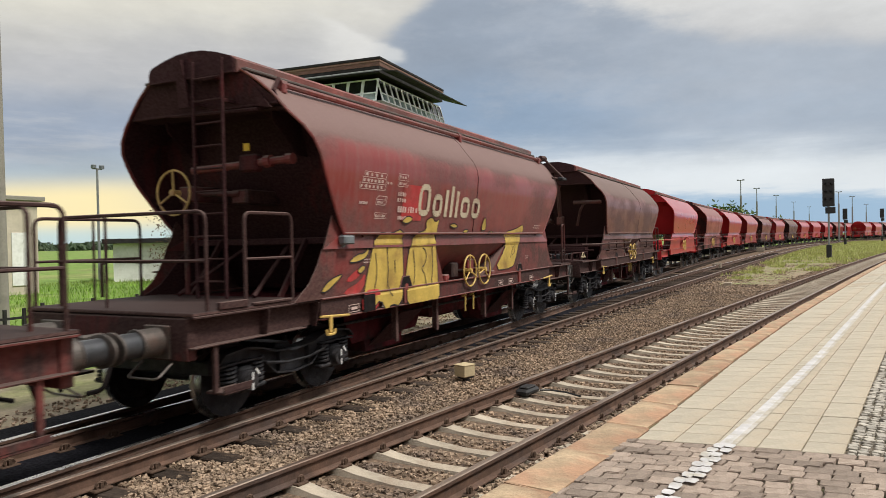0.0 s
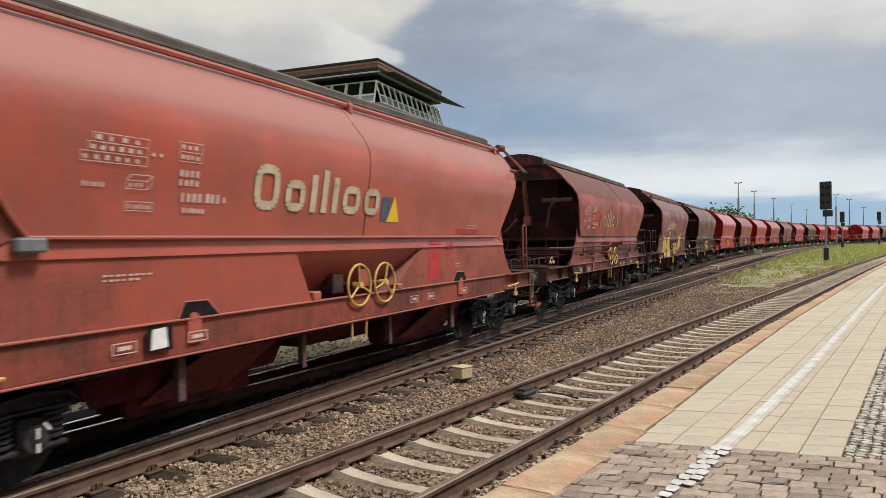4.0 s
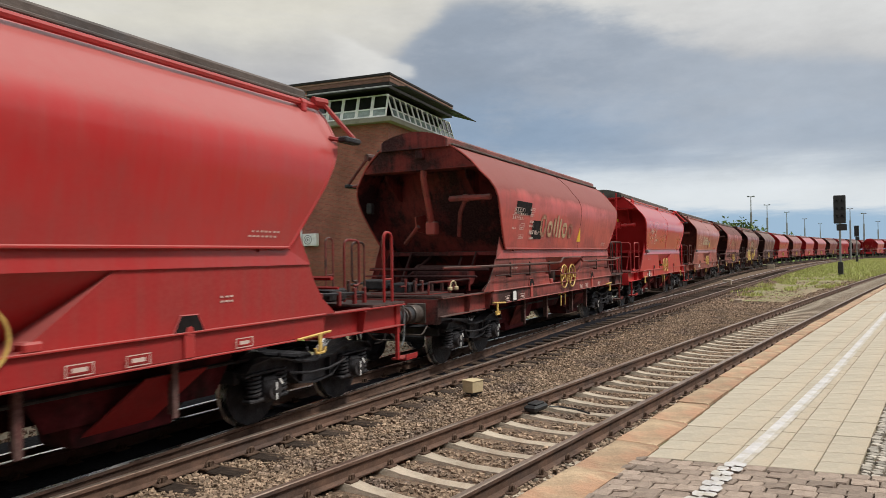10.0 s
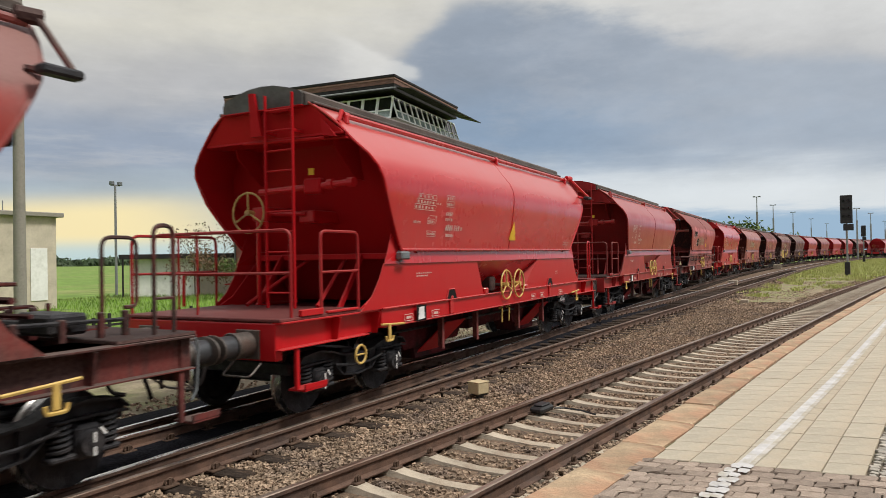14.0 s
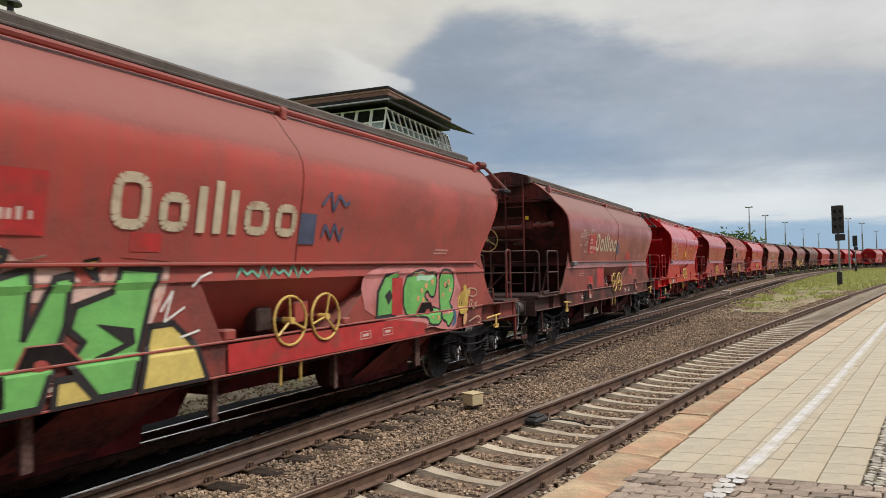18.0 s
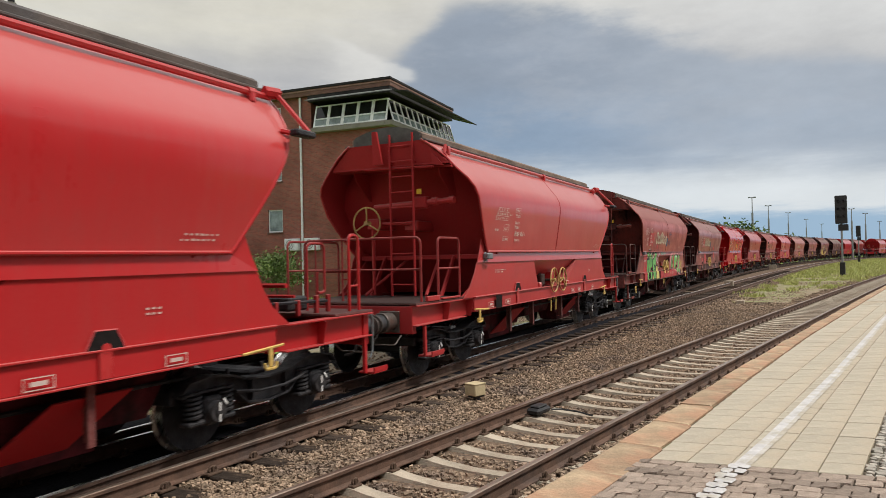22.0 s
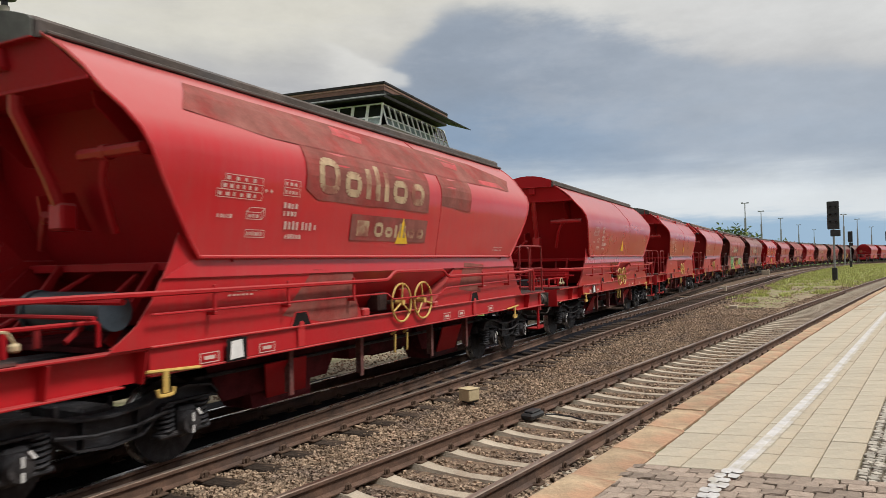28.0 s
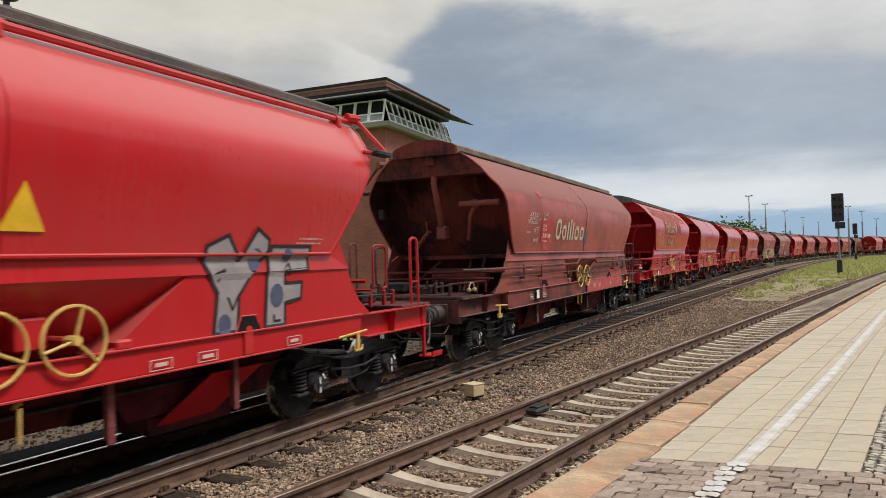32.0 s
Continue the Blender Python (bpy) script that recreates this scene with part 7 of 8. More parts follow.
# ---- signal tower behind the tracks ----
def brick_wall_material():
    m = bpy.data.materials.new("brickwork")
    m.use_nodes = True
    nt = m.node_tree
    lk = nt.links.new
    b = nt.nodes["Principled BSDF"]
    tc = nt.nodes.new("ShaderNodeTexCoord")
    sp = nt.nodes.new("ShaderNodeSeparateXYZ")
    lk(tc.outputs["Object"], sp.inputs[0])
    ad = nt.nodes.new("ShaderNodeMath")
    lk(sp.outputs[0], ad.inputs[0]), lk(sp.outputs[1], ad.inputs[1])
    cb = nt.nodes.new("ShaderNodeCombineXYZ")
    lk(ad.outputs[0], cb.inputs[0]), lk(sp.outputs[2], cb.inputs[1])
    bt = nt.nodes.new("ShaderNodeTexBrick")
    bt.inputs["Scale"].default_value = 1.0
    bt.inputs["Brick Width"].default_value, bt.inputs["Row Height"].default_value = 0.25, 0.083
    bt.inputs["Mortar Size"].default_value = 0.010
    bt.inputs["Color1"].default_value, bt.inputs["Color2"].default_value = (0.34, 0.110, 0.082, 1), (0.24, 0.078, 0.060, 1)
    bt.inputs["Mortar"].default_value = (0.24, 0.135, 0.105, 1)
    lk(cb.outputs[0], bt.inputs[0])
    nz = nt.nodes.new("ShaderNodeTexNoise")
    nz.inputs["Scale"].default_value, nz.inputs["Detail"].default_value = 0.6, 6
    lk(tc.outputs["Object"], nz.inputs[0])
    mr = nt.nodes.new("ShaderNodeMapRange")
    lk(nz.outputs[0], mr.inputs[0])
    mr.inputs[1].default_value, mr.inputs[2].default_value, mr.inputs[3].default_value, mr.inputs[4].default_value = 0.3, 0.7, 0.75, 1.2
    vm = nt.nodes.new("ShaderNodeVectorMath")
    vm.operation = "SCALE"
    lk(bt.outputs[0], vm.inputs[0]), lk(mr.outputs[0], vm.inputs["Scale"])
    lk(vm.outputs[0], b.inputs["Base Color"])
    b.inputs["Roughness"].default_value = 0.9
    return m


BRICKW = brick_wall_material()
TW = Matrix.Translation((38.56, 23.31, -0.46)) @ Matrix.Rotation(radians(4.6), 4, "Z")
tower = thing("signal_tower", "red brick signal tower with a glazed control room", "signal tower", TW)
ZR = 14.46
o = 0.45                      # roof overhang
LX, LY = 11.2, 13.9
# brick shaft with real window openings in the west wall
g = Geo()
win_y = 8.85
win_z = [(4.63, 6.23), (8.2, 9.8), (11.8, 13.4)]
ys = [o, 6.35, win_y, win_y + 1.25, LY - o]
zs = [0.0] + [z for w in win_z for z in w] + [13.95]
for i in range(len(ys) - 1):
    if ys[i] == win_y:
        for j in range(0, len(zs) - 1, 2):
            part("wall", Geo().box((o, ys[i], zs[j]), (o + 0.38, ys[i + 1], zs[j + 1])), BRICKW, tower, "red brick wall", smooth=0)
    else:
        part("wall", Geo().box((o, ys[i], 0), (o + 0.38, ys[i + 1], 11.4 if i == 0 else 13.95)), BRICKW, tower, "red brick wall", smooth=0)
part("wall", Geo().box((o + 0.38, o, 0), (LX - o, o + 0.38, 11.5)), BRICKW, tower, "red brick wall", smooth=0)
part("wall", Geo().box((LX - o - 0.38, o + 0.38, 0), (LX - o, LY - o, 13.95)), BRICKW, tower, smooth=0)
part("wall", Geo().box((o + 0.38, LY - o - 0.38, 0), (LX - o - 0.38, LY - o, 13.95)), BRICKW, tower, smooth=0)
part("wall", Geo().box((o + 0.4, 6.35, 11.4), (LX - o - 0.4, 6.65, 13.95)), BRICKW, tower, smooth=0)
part("floor_slab", Geo().box((0.1, 0.1, 11.35), (LX - 0.1, 6.5, 11.6), 0.03), POLEM, tower)
for z0, z1 in win_z:
    wn = part("window", Geo().box((o + 0.10, win_y, z0), (o + 0.2, win_y + 1.25, z0 + 0.09)).box((o + 0.10, win_y, z1 - 0.09), (o + 0.2, win_y + 1.25, z1)).box((o + 0.10, win_y, z0 + 0.09), (o + 0.2, win_y + 0.09, z1 - 0.09)).box((o + 0.10, win_y + 1.16, z0 + 0.09), (o + 0.2, win_y + 1.25, z1 - 0.09)), FRAMEW, tower, "white framed window", smooth=0)
    part("pane", Geo().box((o + 0.14, win_y + 0.09, z0 + 0.09), (o + 0.16, win_y + 1.16, z1 - 0.09)), CURTAINED, wn, "pane with a pale net curtain behind it", smooth=0)
    part("sill", Geo().box((o - 0.08, win_y - 0.05, z0 - 0.09), (o + 0.1, win_y + 1.3, z0), 0.01), FASCIA, wn)
    part("interior", Geo().box((o + 0.36, win_y, z0), (o + 0.38, win_y + 1.25, z1)), ROOFTAR, wn, smooth=0)
part("roof", Geo().box((0, 0, ZR - 0.16), (LX, LY, ZR), 0.02), ROOFTAR, tower, "dark flat roof edge")
part("fascia", Geo().box((0.06, 0.06, ZR - 0.58), (LX - 0.06, LY - 0.06, ZR - 0.16)), FASCIA, tower, "brown fascia board", smooth=0)
part("fascia_strip", Geo().box((0.02, 0.02, ZR - 0.30), (LX - 0.02, LY - 0.02, ZR - 0.22)), FRAMEOLD, tower, smooth=0)
# sun hoods round the control room
part("hood", Geo().loft([[(0.2, -0.05, 13.62), (LX, -0.05, 13.62), (LX, -0.05, 13.55), (0.2, -0.05, 13.55)], [(-0.7, -1.55, 13.22), (LX + 1.0, -1.55, 13.22), (LX + 1.0, -1.55, 13.16), (-0.7, -1.55, 13.16)]]), ROOFTAR, tower, "dark slatted sun hood", smooth=0)
part("hood", Geo().loft([[(-0.05, 0.2, 13.62), (-0.05, 5.9, 13.62), (-0.05, 5.9, 13.55), (-0.05, 0.2, 13.55)], [(-1.0, -0.6, 13.32), (-1.0, 5.9, 13.32), (-1.0, 5.9, 13.26), (-1.0, -0.6, 13.26)]]), GALV, tower, "grey metal sun hood", smooth=0)
# leaning windows: the sill stands further out than the head
def leaning(y_top, y_bot, a, b, along_x, n):
    zt, zb = 13.15, 11.62
    for i in range(n):
        s0, s1 = a + (b - a) * i / n, a + (b - a) * (i + 1) / n

        def P(s, t, d=0.0):
            q = y_bot + (y_top - y_bot) * t + d
            z = zb + (zt - zb) * t
            return (s, q, z) if along_x else (q, s, z)

        g = Geo()
        fr = 0.11
        du = fr / (s1 - s0)
        for (u0, u1, t0, t1) in ((0, du, 0, 1), (1 - du, 1, 0, 1), (du, 1 - du, 0, 0.06), (du, 1 - du, 0.94, 1), (du, 1 - du, 0.34, 0.40)):
            A, B = s0 + (s1 - s0) * u0, s0 + (s1 - s0) * u1
            g.loft([[P(A, t0, -0.04), P(B, t0, -0.04), P(B, t0, 0.04), P(A, t0, 0.04)], [P(A, t1, -0.04), P(B, t1, -0.04), P(B, t1, 0.04), P(A, t1, 0.04)]])
        wn = part("window", g, FRAMEW, tower, "leaning white framed window", smooth=0)
        A, B = s0 + (s1 - s0) * du, s1 - (s1 - s0) * du
        part("pane", Geo().add([P(A, 0.38), P(B, 0.38), P(B, 0.95), P(A, 0.95)], [(0, 1, 2, 3)]), GLASS, wn, smooth=0)
        part("pane", Geo().add([P(A, 0.05), P(B, 0.05), P(B, 0.36), P(A, 0.36)], [(0, 1, 2, 3)]), CURTAINED, wn, "pale lower pane", smooth=0)
leaning(0.42, -0.02, 0.3, LX + 0.1, True, 12)
leaning(0.42, -0.02, 0.3, 5.9, False, 5)
part("control_room_core", Geo().box((1.4, 1.4, 11.6), (LX - 1.0, 6.3, 13.6)), ROOFTAR, tower, smooth=0)
part("soffit", Geo().box((0.1, 0.1, 13.45), (LX - 0.1, 6.4, 13.9)), ROOFTAR, tower, smooth=0)
part("sill_band", Geo().box((-0.1, -0.1, 11.28), (LX + 0.05, 0.4, 11.60), 0.02).box((-0.1, 0.4, 11.28), (0.4, 6.0, 11.60), 0.02), POLEM, tower, smooth=0)
part("downpipe", Geo().rod((o - 0.09, 7.18, 0), (o - 0.09, 7.18, 13.95), 0.085, 8), FRAMEW, tower, "white painted downpipe")
part("downpipe", Geo().rod((o - 0.07, LY - o - 0.10, 0), (o - 0.07, LY - o - 0.10, 13.9), 0.06, 8), GALV, tower, "grey zinc downpipe")
part("roof_vent", Geo().rod((3.0, 12.0, ZR), (3.0, 12.0, ZR + 0.38), 0.07, 8).rod((3.0, 12.0, ZR + 0.38), (3.0, 12.0, ZR + 0.50), 0.14, 8), ROOFTAR, tower, "small roof vent pipe")
for y in (6.35, 7.95):
    unit = part("cooling_unit", Geo().box((0.08, y - 0.56, 3.30), (o - 0.02, y + 0.56, 4.14), 0.03), FRAMEW, tower, "white outdoor cooling unit")
    part("fan_grille", Geo().ring((0.07, y + 0.12, 3.72), (1, 0, 0), 0.30, 0.022, 20, 6).ring((0.07, y + 0.12, 3.72), (1, 0, 0), 0.17, 0.016, 16, 6).rod((0.075, y + 0.12, 3.72), (0.05, y + 0.12, 3.72), 0.07, 10), GALV, unit, "round grey fan grille")
    for dy in (-0.4, 0.4):
        part("bracket", Geo().box((0.06, y + dy - 0.025, 3.24), (o, y + dy + 0.025, 3.30)), GALV, unit)
part("downpipe", Geo().rod((o - 0.07, LY - o - 0.1, 0), (o - 0.07, LY - o - 0.1, 13.9), 0.06, 8), GALV, tower)
part("vent_pipe", Geo().rod((3.0, 10.2, ZR), (3.0, 10.2, ZR + 0.45), 0.07, 8), ROOFTAR, tower)

# ---- low buildings, sheds, poles ----
house = thing("station_annex", "low pale rendered building with a flat roof", "building", Matrix.Translation((24.9, 37.6, -0.46)))
part("wall", Geo().box((-16, 0, 0), (0, 7, 5.15)), PLASTER, house, "pale cream render", smooth=0)
part("roof", Geo().box((-16.3, -0.3, 5.15), (0.3, 7.3, 5.40), 0.03), POLEM, house, "grey flat roof slab")
part("window", Geo().box((-5.2, -0.06, 1.6), (-3.7, 0.0, 3.4)), FRAMEW, house)
part("panel", Geo().box((-1.5, -0.05, 0.5), (-0.55, 0.0, 3.4), 0.01), SHEDM, house, "pale grey panel", smooth=0)
part("roof_rail", Geo().rod((-1.2, 3, 5.4), (-1.2, 3, 6.2), 0.03, 6), GALV, house)
shed = thing("shed", "white panelled shed with a dark overhanging flat roof", "shed", Matrix.Translation((34.0, 43.0, -0.46)) @ Matrix.Rotation(radians(-40), 4, "Z"))
part("wall", Geo().box((0, 0, 0), (4.6, 3.0, 2.75)), SHEDM, shed, "white panels", smooth=0)
part("wall", Geo().box((4.64, 0.2, 0), (9.5, 3.0, 2.6)), PLASTER, shed, smooth=0)
part("roof", Geo().box((-0.7, -0.7, 2.75), (9.8, 3.4, 3.08), 0.02), ROOFTAR, shed, "dark flat roof")
for x in (-0.5, 4.6):
    part("post", Geo().box((x, -0.6, 0), (x + 0.12, -0.48, 2.75)), ROOFTAR, shed)

pole = thing("lamp_pole", "tall concrete lamp pole beside the goods track", "lamp pole", Matrix.Translation((13.45, 22.15, -0.46)))
part("shaft", Geo().rod((0, 0, 0), (0, 0, 11.0), 0.19, 14, 0.145), POLEM, pole)
part("collar", Geo().rod((0, 0, 10.95), (0, 0, 11.25), 0.10, 12), SIGNALB, pole)
part("lamp_head", Geo().rod((0, 0, 11.25), (0, 0, 11.34), 0.34, 16, 0.30).rod((0, 0, 11.34), (0, 0, 11.55), 0.14, 12, 0.08), SIGNALB, pole, "dark round lamp head")
lampl = thing("yard_lamp", "slim pole with two small floodlights", "lamp pole", Matrix.Translation((36.4, 47.6, -0.46)))
part("shaft", Geo().rod((0, 0, 0), (0, 0, 8.6), 0.11, 10, 0.08), GALV, lampl)
part("arm", Geo().box((-0.4, -0.05, 8.5), (0.4, 0.05, 8.6), 0.01), GALV, lampl)
for x in (-0.42, 0.28):
    part("floodlight", Geo().box((x - 0.05, -0.18, 8.55), (x + 0.25, 0.12, 8.85), 0.03), LAMPGREY, lampl)


def mast(x, y, h):
    m = thing("light_mast", "tall steel yard light mast with a cross arm", "light mast", Matrix.Translation((x, y, -0.46)), group="yard light masts")
    part("shaft", Geo().rod((0, 0, 0), (0, 0, h * 0.80), 0.20, 10, 0.17).rod((0, 0, h * 0.80), (0, 0, h + 0.4), 0.085, 8, 0.07), GALV, m)
    part("cross_arm", Geo().box((-0.10, -0.62, h + 0.30), (0.10, 0.62, h + 0.42), 0.03), GALV, m)
    for s in (-0.45, 0.45):
        part("floodlight", Geo().box((-0.22, s - 0.18, h + 0.36), (0.22, s + 0.18, h + 0.50), 0.04), LAMPGREY, m)


for x, y in ((244, 13), (293, 10), (355, 4), (439, -4), (530, -14)):
    mast(x * 0.55, y * 0.55, 11.7)
for x, y, s in ((354, -21, 0.5), (406, -30, 0.5), (530, -47, 0.46)):
    mast(x * s, y * s, (20 - 2.1) * s + 2.1)


def signal(x, y, h, head, name="railway_signal"):
    s = thing(name, "black colour-light signal on a grey post", "railway signal", Matrix.Translation((x, y, -0.46)) @ Matrix.Rotation(radians(-8), 4, "Z"), group="signals")
    part("base", Geo().box((-0.2, -0.2, 0), (0.2, 0.2, 0.25), 0.02), POLEM, s)
    part("post", Geo().rod((0, 0, 0.2), (0, 0, h), 0.085, 10), GALV, s)
    hd = part("head", Geo().box((-0.18, -head * 0.19, h - head), (0.12, head * 0.19, h), 0.05), SIGNALB, s, "black signal head")
    for i in range(3):
        for k in (-1, 1):
            c = (-0.18, k * head * 0.085, h - head * (0.2 + 0.27 * i))
            part("lamp_hood", Geo().loft([[(c[0] - d, c[1] + 0.09 * head / 2.5 * math.cos(q * 0.7854), c[2] + 0.09 * head / 2.5 * math.sin(q * 0.7854)) for q in range(8)] for d in (0.0, 0.14)], True, False), SIGNALB, hd, smooth=0)
    part("plate", Geo().box((-0.16, -head * 0.22, h - head - 0.62), (-0.10, head * 0.10, h - head - 0.06), 0.01), SIGNALB, s)
    part("cabinet", Geo().box((-0.2, -0.2, 0.25), (0.2, 0.2, 1.45), 0.03), SIGNALB, s, "dark cable cabinet on the post")
    return s


signal(69.6, -3.35, 7.25, 2.45)
signal(139.5, -9.2, 6.6, 1.9)
signal(176, -18.5, 7.4, 2.0)
signal(118, 3.6, 5.2, 0.9)

bx = thing("trackside_box", "small tan cable box on a dark foot in the ballast", "cable box", Matrix.Translation((10.24, 4.71, -0.22)) @ Matrix.Rotation(radians(-20), 4, "Z"))
part("body", Geo().box((-0.125, -0.12, 0.10), (0.125, 0.12, 0.28), 0.012), BOXM, bx)
part("lid", Geo().box((-0.132, -0.127, 0.281), (0.132, 0.127, 0.296), 0.006), BOXM, bx)
part("foot", Geo().rod((0.0, -0.03, -0.05), (0.0, -0.03, 0.10), 0.06, 10).box((-0.10, -0.10, 0.07), (0.12, 0.08, 0.10), 0.01), SIGNALB, bx)
pm = thing("rail_device", "black box clamped to the inside of the rail", "track device", Matrix.Translation((9.52, line_a(9.52) + 0.60, -0.17)) @ Matrix.Rotation(heading(line_a, 9.52), 4, "Z"))
part("body", Geo().box((-0.20, -0.12, 0.02), (0.18, 0.09, 0.11), 0.03), SIGNALB, pm)
part("lid", Geo().box((-0.14, -0.09, 0.11), (0.12, 0.06, 0.14), 0.015), SIGNALB, pm)
part("cable", Geo().tube([(0.22, -0.1, 0.04), (0.34, -0.2, 0.03), (0.36, -0.45, 0.02), (0.30, -0.7, 0.0)], 0.014, 5), SIGNALB, pm)
for x, y, s in ((33.4, 2.36, 0.16), (51.6, 5.74 - 1.4, 0.28), (98, 3.0, 0.45)):
    mk = thing("marker_stone", "small pale concrete marker in the ballast", "marker", Matrix.Translation((x, y, -0.25)))
    part("block", Geo().box((-s, -s, 0), (s, s, s * 1.3), 0.02), CONCRETE, mk)
# low dark fence beyond the goods track
fence = thing("fence", "low dark fence of posts beyond the goods track", "fence", Matrix.Translation((0, 19.5, -0.46)))
for i in range(40):
    part("post", Geo().box((8 + i * 0.55, -0.04, 0), (8.09 + i * 0.55, 0.04, 0.85 + 0.1 * (i % 3 == 0)), 0.01), ROOFTAR, fence)
part("rail", Geo().box((8, -0.03, 0.55), (30, 0.03, 0.62)), ROOFTAR, fence)

# ---- plants ----
def leaf_cloud(n, centre, radius, size, squash=0.8, seed=1, lumps=9):
    """Small leaf blades gathered in lumps, with gaps between."""
    r = np.random.RandomState(seed)
    lc = r.normal(0, 0.55, (lumps, 3)) * radius * np.array([1, 1, squash]) + np.array(centre)
    which = r.randint(0, lumps, n)
    p = lc[which] + r.normal(0, 0.27, (n, 3)) * radius * np.array([1, 1, squash])
    a, b = r.normal(0, 1, (n, 3)), r.normal(0, 1, (n, 3))
    a /= np.linalg.norm(a, axis=1)[:, None]
    b -= a * (a * b).sum(1)[:, None]
    b /= np.linalg.norm(b, axis=1)[:, None]
    s = size * r.uniform(0.6, 1.4, (n, 1))
    v = np.stack([p - a * s, p + b * s * 0.45, p + a * s, p - b * s * 0.45], 1).reshape(-1, 3)
    f = np.arange(4 * n).reshape(-1, 4)
    return v, f


def tree(x, y, h, spread, seed, leaf, n, size, label, cat="tree", stem=0.12):
    r = random.Random(seed)
    t = thing(cat if cat != "bush" else "bush", label, cat, Matrix.Translation((x, y, -0.46)))
    g = Geo()
    g.tube([(0, 0, 0), (r.uniform(-.1, .1), r.uniform(-.1, .1), h * 0.35), (r.uniform(-.2, .2), r.uniform(-.2, .2), h * 0.7)], stem, 6)
    for i in range(9):
        a = r.uniform(0, 6.28)
        z = h * r.uniform(0.2, 0.6)
        e = spread * r.uniform(0.5, 1.0)
        g.tube([(0, 0, z), (math.cos(a) * e * 0.5, math.sin(a) * e * 0.5, z + h * 0.14), (math.cos(a) * e, math.sin(a) * e, z + h * r.uniform(0.2, 0.38))], stem * 0.3, 5)
    part("trunk", g, BARK, t)
    v, f = leaf_cloud(n, (0, 0, h * 0.62), spread, size, h * 0.30 / spread, seed)
    bulk("crown", v, f, leaf, t)


tree(34.6, 29.6, 3.6, 1.5, 3, LEAF, 2600, 0.10, "fresh green bush beside the brick tower", "bush", 0.05)
tree(34.2, 31.4, 3.0, 1.4, 6, LEAF, 2000, 0.10, "low green bush against the brick wall", "bush", 0.05)
tree(33.6, 34.2, 4.6, 1.6, 4, LEAFRED, 1300, 0.09, "sparse reddish bush beside the tower", "bush", 0.05)
tree(34.8, 37.4, 4.4, 1.5, 5, LEAFRED, 900, 0.09, "sparse twiggy bush near the shed", "bush", 0.05)
tree(11.9, 23.8, 9.5, 1.1, 8, LEAF, 700, 0.10, "thin birch behind the lamp pole", "tree", 0.06)
for i, (x, y, h, sp) in enumerate(((131, 8.6, 7.6, 3.2), (136, 10.5, 6.5, 3.0), (170, 4.5, 5.5, 3.4), (186, 6, 5.2, 3.0), (205, 2, 5.2, 3.6), (150, 10, 5.0, 3.0), (240, -2, 5.0, 4.0))):
    tree(x, y, h, sp, 20 + i, LEAF, 1500, 0.34, "green tree behind the train", "tree", 0.18)
r = np.random.RandomState(5)
vs, fs, nv = [], [], 0
for i in range(320):
    az = radians(r.uniform(38, 68)) if i < 240 else radians(r.uniform(-16, 38))
    d = r.uniform(520, 760)
    c = np.array([math.cos(az) * d, math.sin(az) * d, r.uniform(-0.5, 3.0)])
    v, f = leaf_cloud(36, c, r.uniform(5, 10), 2.6, 0.35, 100 + i, 3)
    vs.append(v), fs.append(f + nv)
    nv += len(v)
tagged(bulk("far_woods", np.concatenate(vs), np.concatenate(fs), FAR), "distant line of low green trees", "trees", kind="stuff")


def blades(name, n, x0, x1, lo, hi, h, mat, label, z=-0.26, patchy=0.0, far=0.0):
    r = np.random.RandomState(len(name) * 7 + n % 97)
    x = x0 + (x1 - x0) * r.uniform(0, 1, n) ** (1 + far)
    a, b = np.array([lo(t) for t in x]), np.array([hi(t) for t in x])
    y = a + (b - a) * r.uniform(0, 1, n)
    if patchy:
        keep = np.array([noise.noise(Vector((p * 0.35, q * 0.9, 1.0))) for p, q in zip(x, y)]) > patchy * (1 - np.clip((x - x0) / 25, 0, 2))
        x, y = x[keep], y[keep]
        n = len(x)
    hh = h * r.uniform(0.4, 1.2, n)
    ang = r.uniform(0, 6.28, n)
    w = 0.012 + 0.0004 * x
    lean = r.normal(0, 0.35, (n, 2)) * hh[:, None]
    v = np.stack([np.stack([x - np.cos(ang) * w, y - np.sin(ang) * w, np.full(n, z)], -1), np.stack([x + np.cos(ang) * w, y + np.sin(ang) * w, np.full(n, z)], -1),
                  np.stack([x + lean[:, 0], y + lean[:, 1], z + hh], -1)], 1).reshape(-1, 3)
    return tagged(bulk(name, v, np.arange(3 * n).reshape(-1, 3), mat), label, "grass", kind="stuff")


blades("weeds", 42000, 31, 190, lambda x: line_a(x) + 1.3, lambda x: line_b(x) - 1.25, 0.26, WEED, "yellow-green weeds between the two tracks", -0.26, 0.55, 0.5)
blades("weeds_edge", 9000, 36, 200, lambda x: line_a(x) + 0.9, lambda x: line_b(x) - 0.9, 0.22, WEED, "short grass between the two tracks", -0.26, 0.3, 0.4)
blades("meadow_blades", 30000, 2, 70, lambda x: 16.5, lambda x: 46.0, 0.26, WEEDG, "long green meadow grass", -0.46)

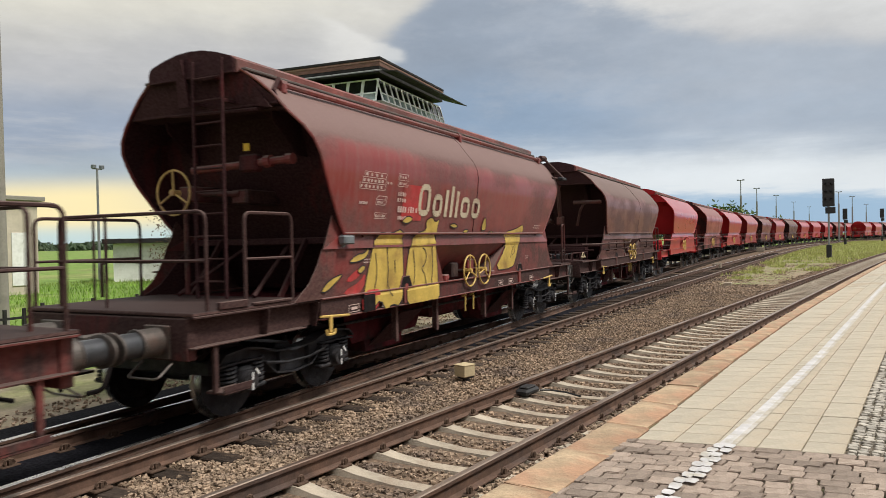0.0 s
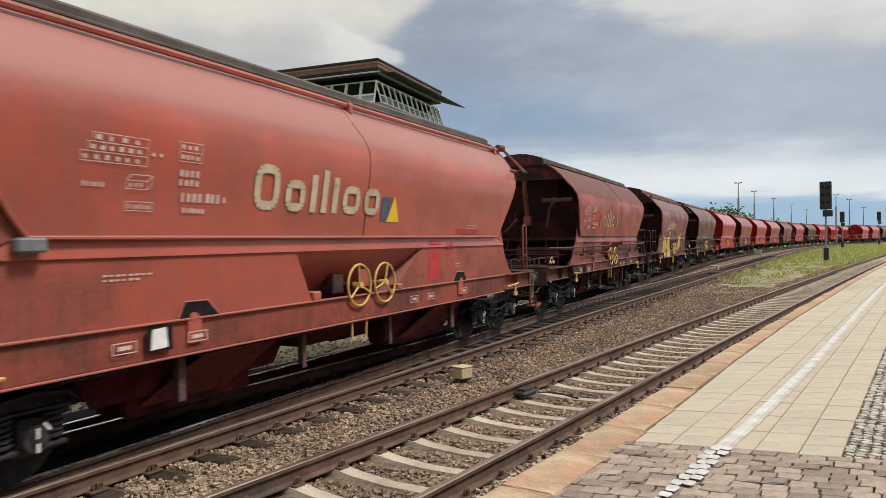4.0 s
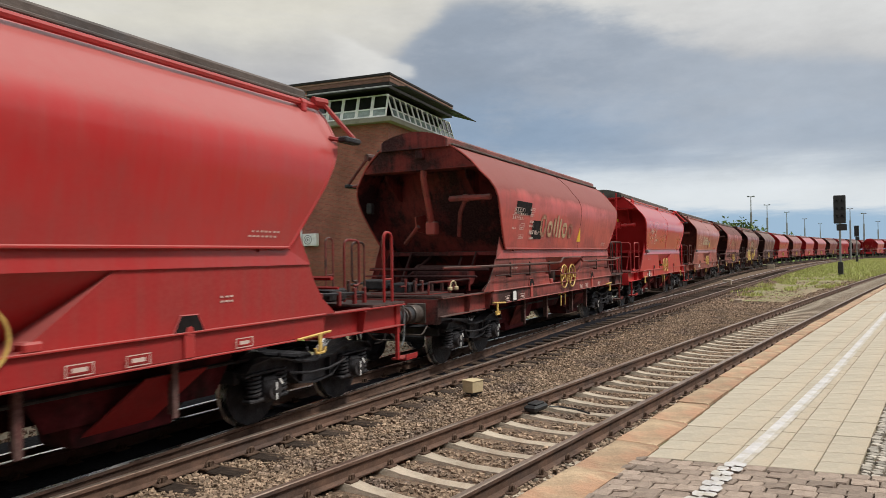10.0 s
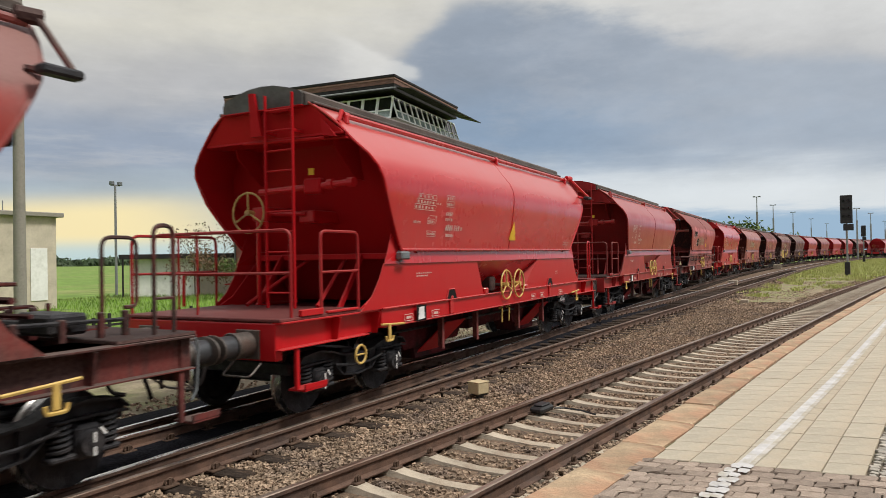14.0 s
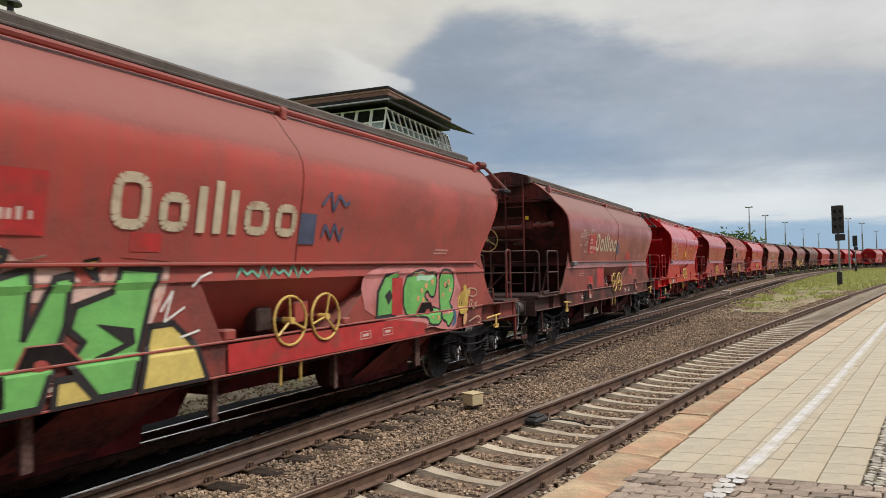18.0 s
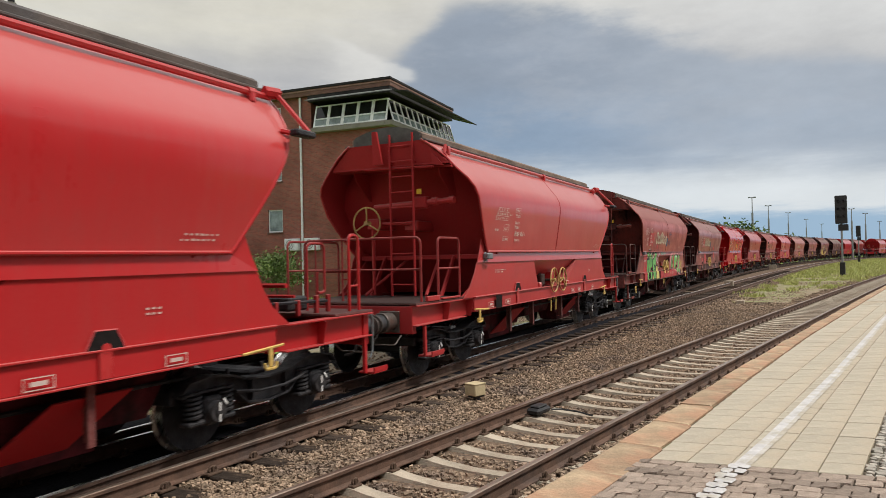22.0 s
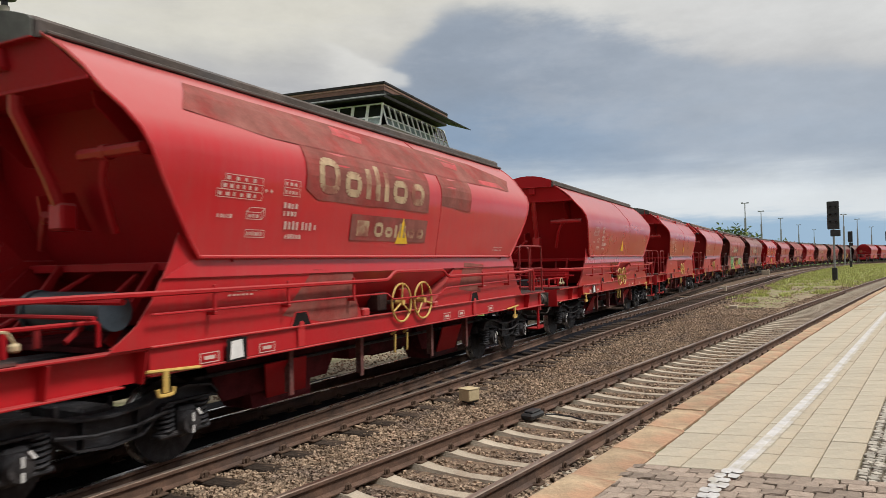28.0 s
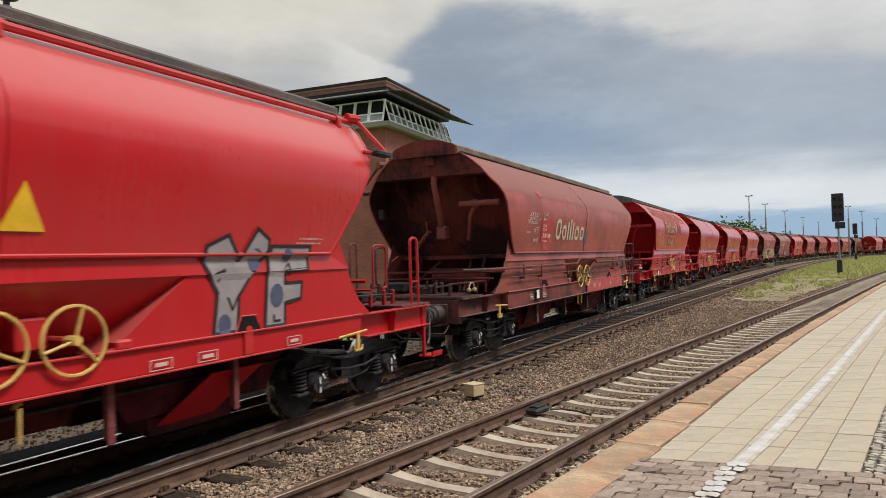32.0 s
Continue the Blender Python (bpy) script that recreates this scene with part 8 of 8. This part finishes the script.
# ---- unseen block behind the camera, added to cut low sky light on the wagons ----
station = thing("station_building", "unseen brick block behind the platform, added to cut low sky light", "building", plat_m(-10, 15.5, PZ) @ Matrix.Rotation(0.0, 4, "Z"))
part("wall", Geo().box((-45, -8, -0.5), (38, 0, 7.5)), BRICKW, station, "red brick wall", smooth=0)
part("roof", Geo().box((-45.4, -8.4, 7.5), (38.4, 0.5, 7.9), 0.03), ROOFTAR, station, "dark flat roof")


# ---- motion ----
RUN = [  # seconds, metres run by the train's leading reference along the goods track
    (0, 12.488),
    (1, 19.468),
    (2, 26.479),
    (3, 33.499),
    (4, 40.507),
    (5, 47.484),
    (6, 54.408),
    (7, 61.275),
    (8, 68.100),
    (9, 74.888),
    (10, 81.645),
    (11, 88.376),
    (12, 95.074),
    (13, 101.733),
    (14, 108.368),
    (15, 114.990),
    (16, 121.611),
    (17, 128.232),
    (18, 134.845),
    (19, 141.449),
    (20, 148.044),
    (21, 154.630),
    (22, 161.203),
    (23, 167.766),
    (24, 174.320),
    (25, 180.870),
    (26, 187.418),
    (27, 193.965),
    (28, 200.506),
    (29, 207.045),
    (30, 213.582),
    (31, 220.119),
    (32, 226.654),
    (33, 233.188),
]


def run_at(t):
    i = max(0, min(len(RUN) - 2, int(t)))
    (t0, a), (t1, b) = RUN[i], RUN[i + 1]
    return a + (b - a) * (t - t0) / (t1 - t0)


def length(k):
    return L_LONG if k in LONG else L_SHORT


def back_of_first(k):
    """Distance of a wagon's middle behind that of the first one seen whole."""
    if k < 0:
        return k * L_SHORT
    return sum((length(j) + length(j + 1)) / 2 for j in range(k))


def wagon_pose(k, t):
    x = run_at(t) - back_of_first(k)
    # distance along the curve, not along X
    if x > 40:
        x = 40 + 720 * math.sin(min(1.5, (x - 40) / 720))
    f = line_c
    a = Vector((x - 5.15, f(x - 5.15), 0))
    b = Vector((x + 5.15, f(x + 5.15), 0))
    c = (a + b) / 2
    turn = math.atan2(b.y - a.y, b.x - a.x) + (math.pi if TRAIN[k][0] else 0.0)
    return Matrix.Translation(c) @ Matrix.Rotation(turn, 4, "Z")


def motions():
    for k, wg in WAGONS.items():
        walk(wg, [(t, wagon_pose(k, t)) for t in range(0, 33)])
    for k in range(0, 15):
        way = -1.0 if TRAIN[k][0] else 1.0
        for ob in WAGONS[k].children_recursive:
            if ob.name.startswith("wheelset"):
                at = ob.location.copy()
                walk(ob, [(i * 0.1, Matrix.Translation(at) @ Matrix.Rotation(way * (run_at(i * 0.1) / 0.46) % (2 * math.pi), 4, "Y")) for i in range(0, 321)])


motions()
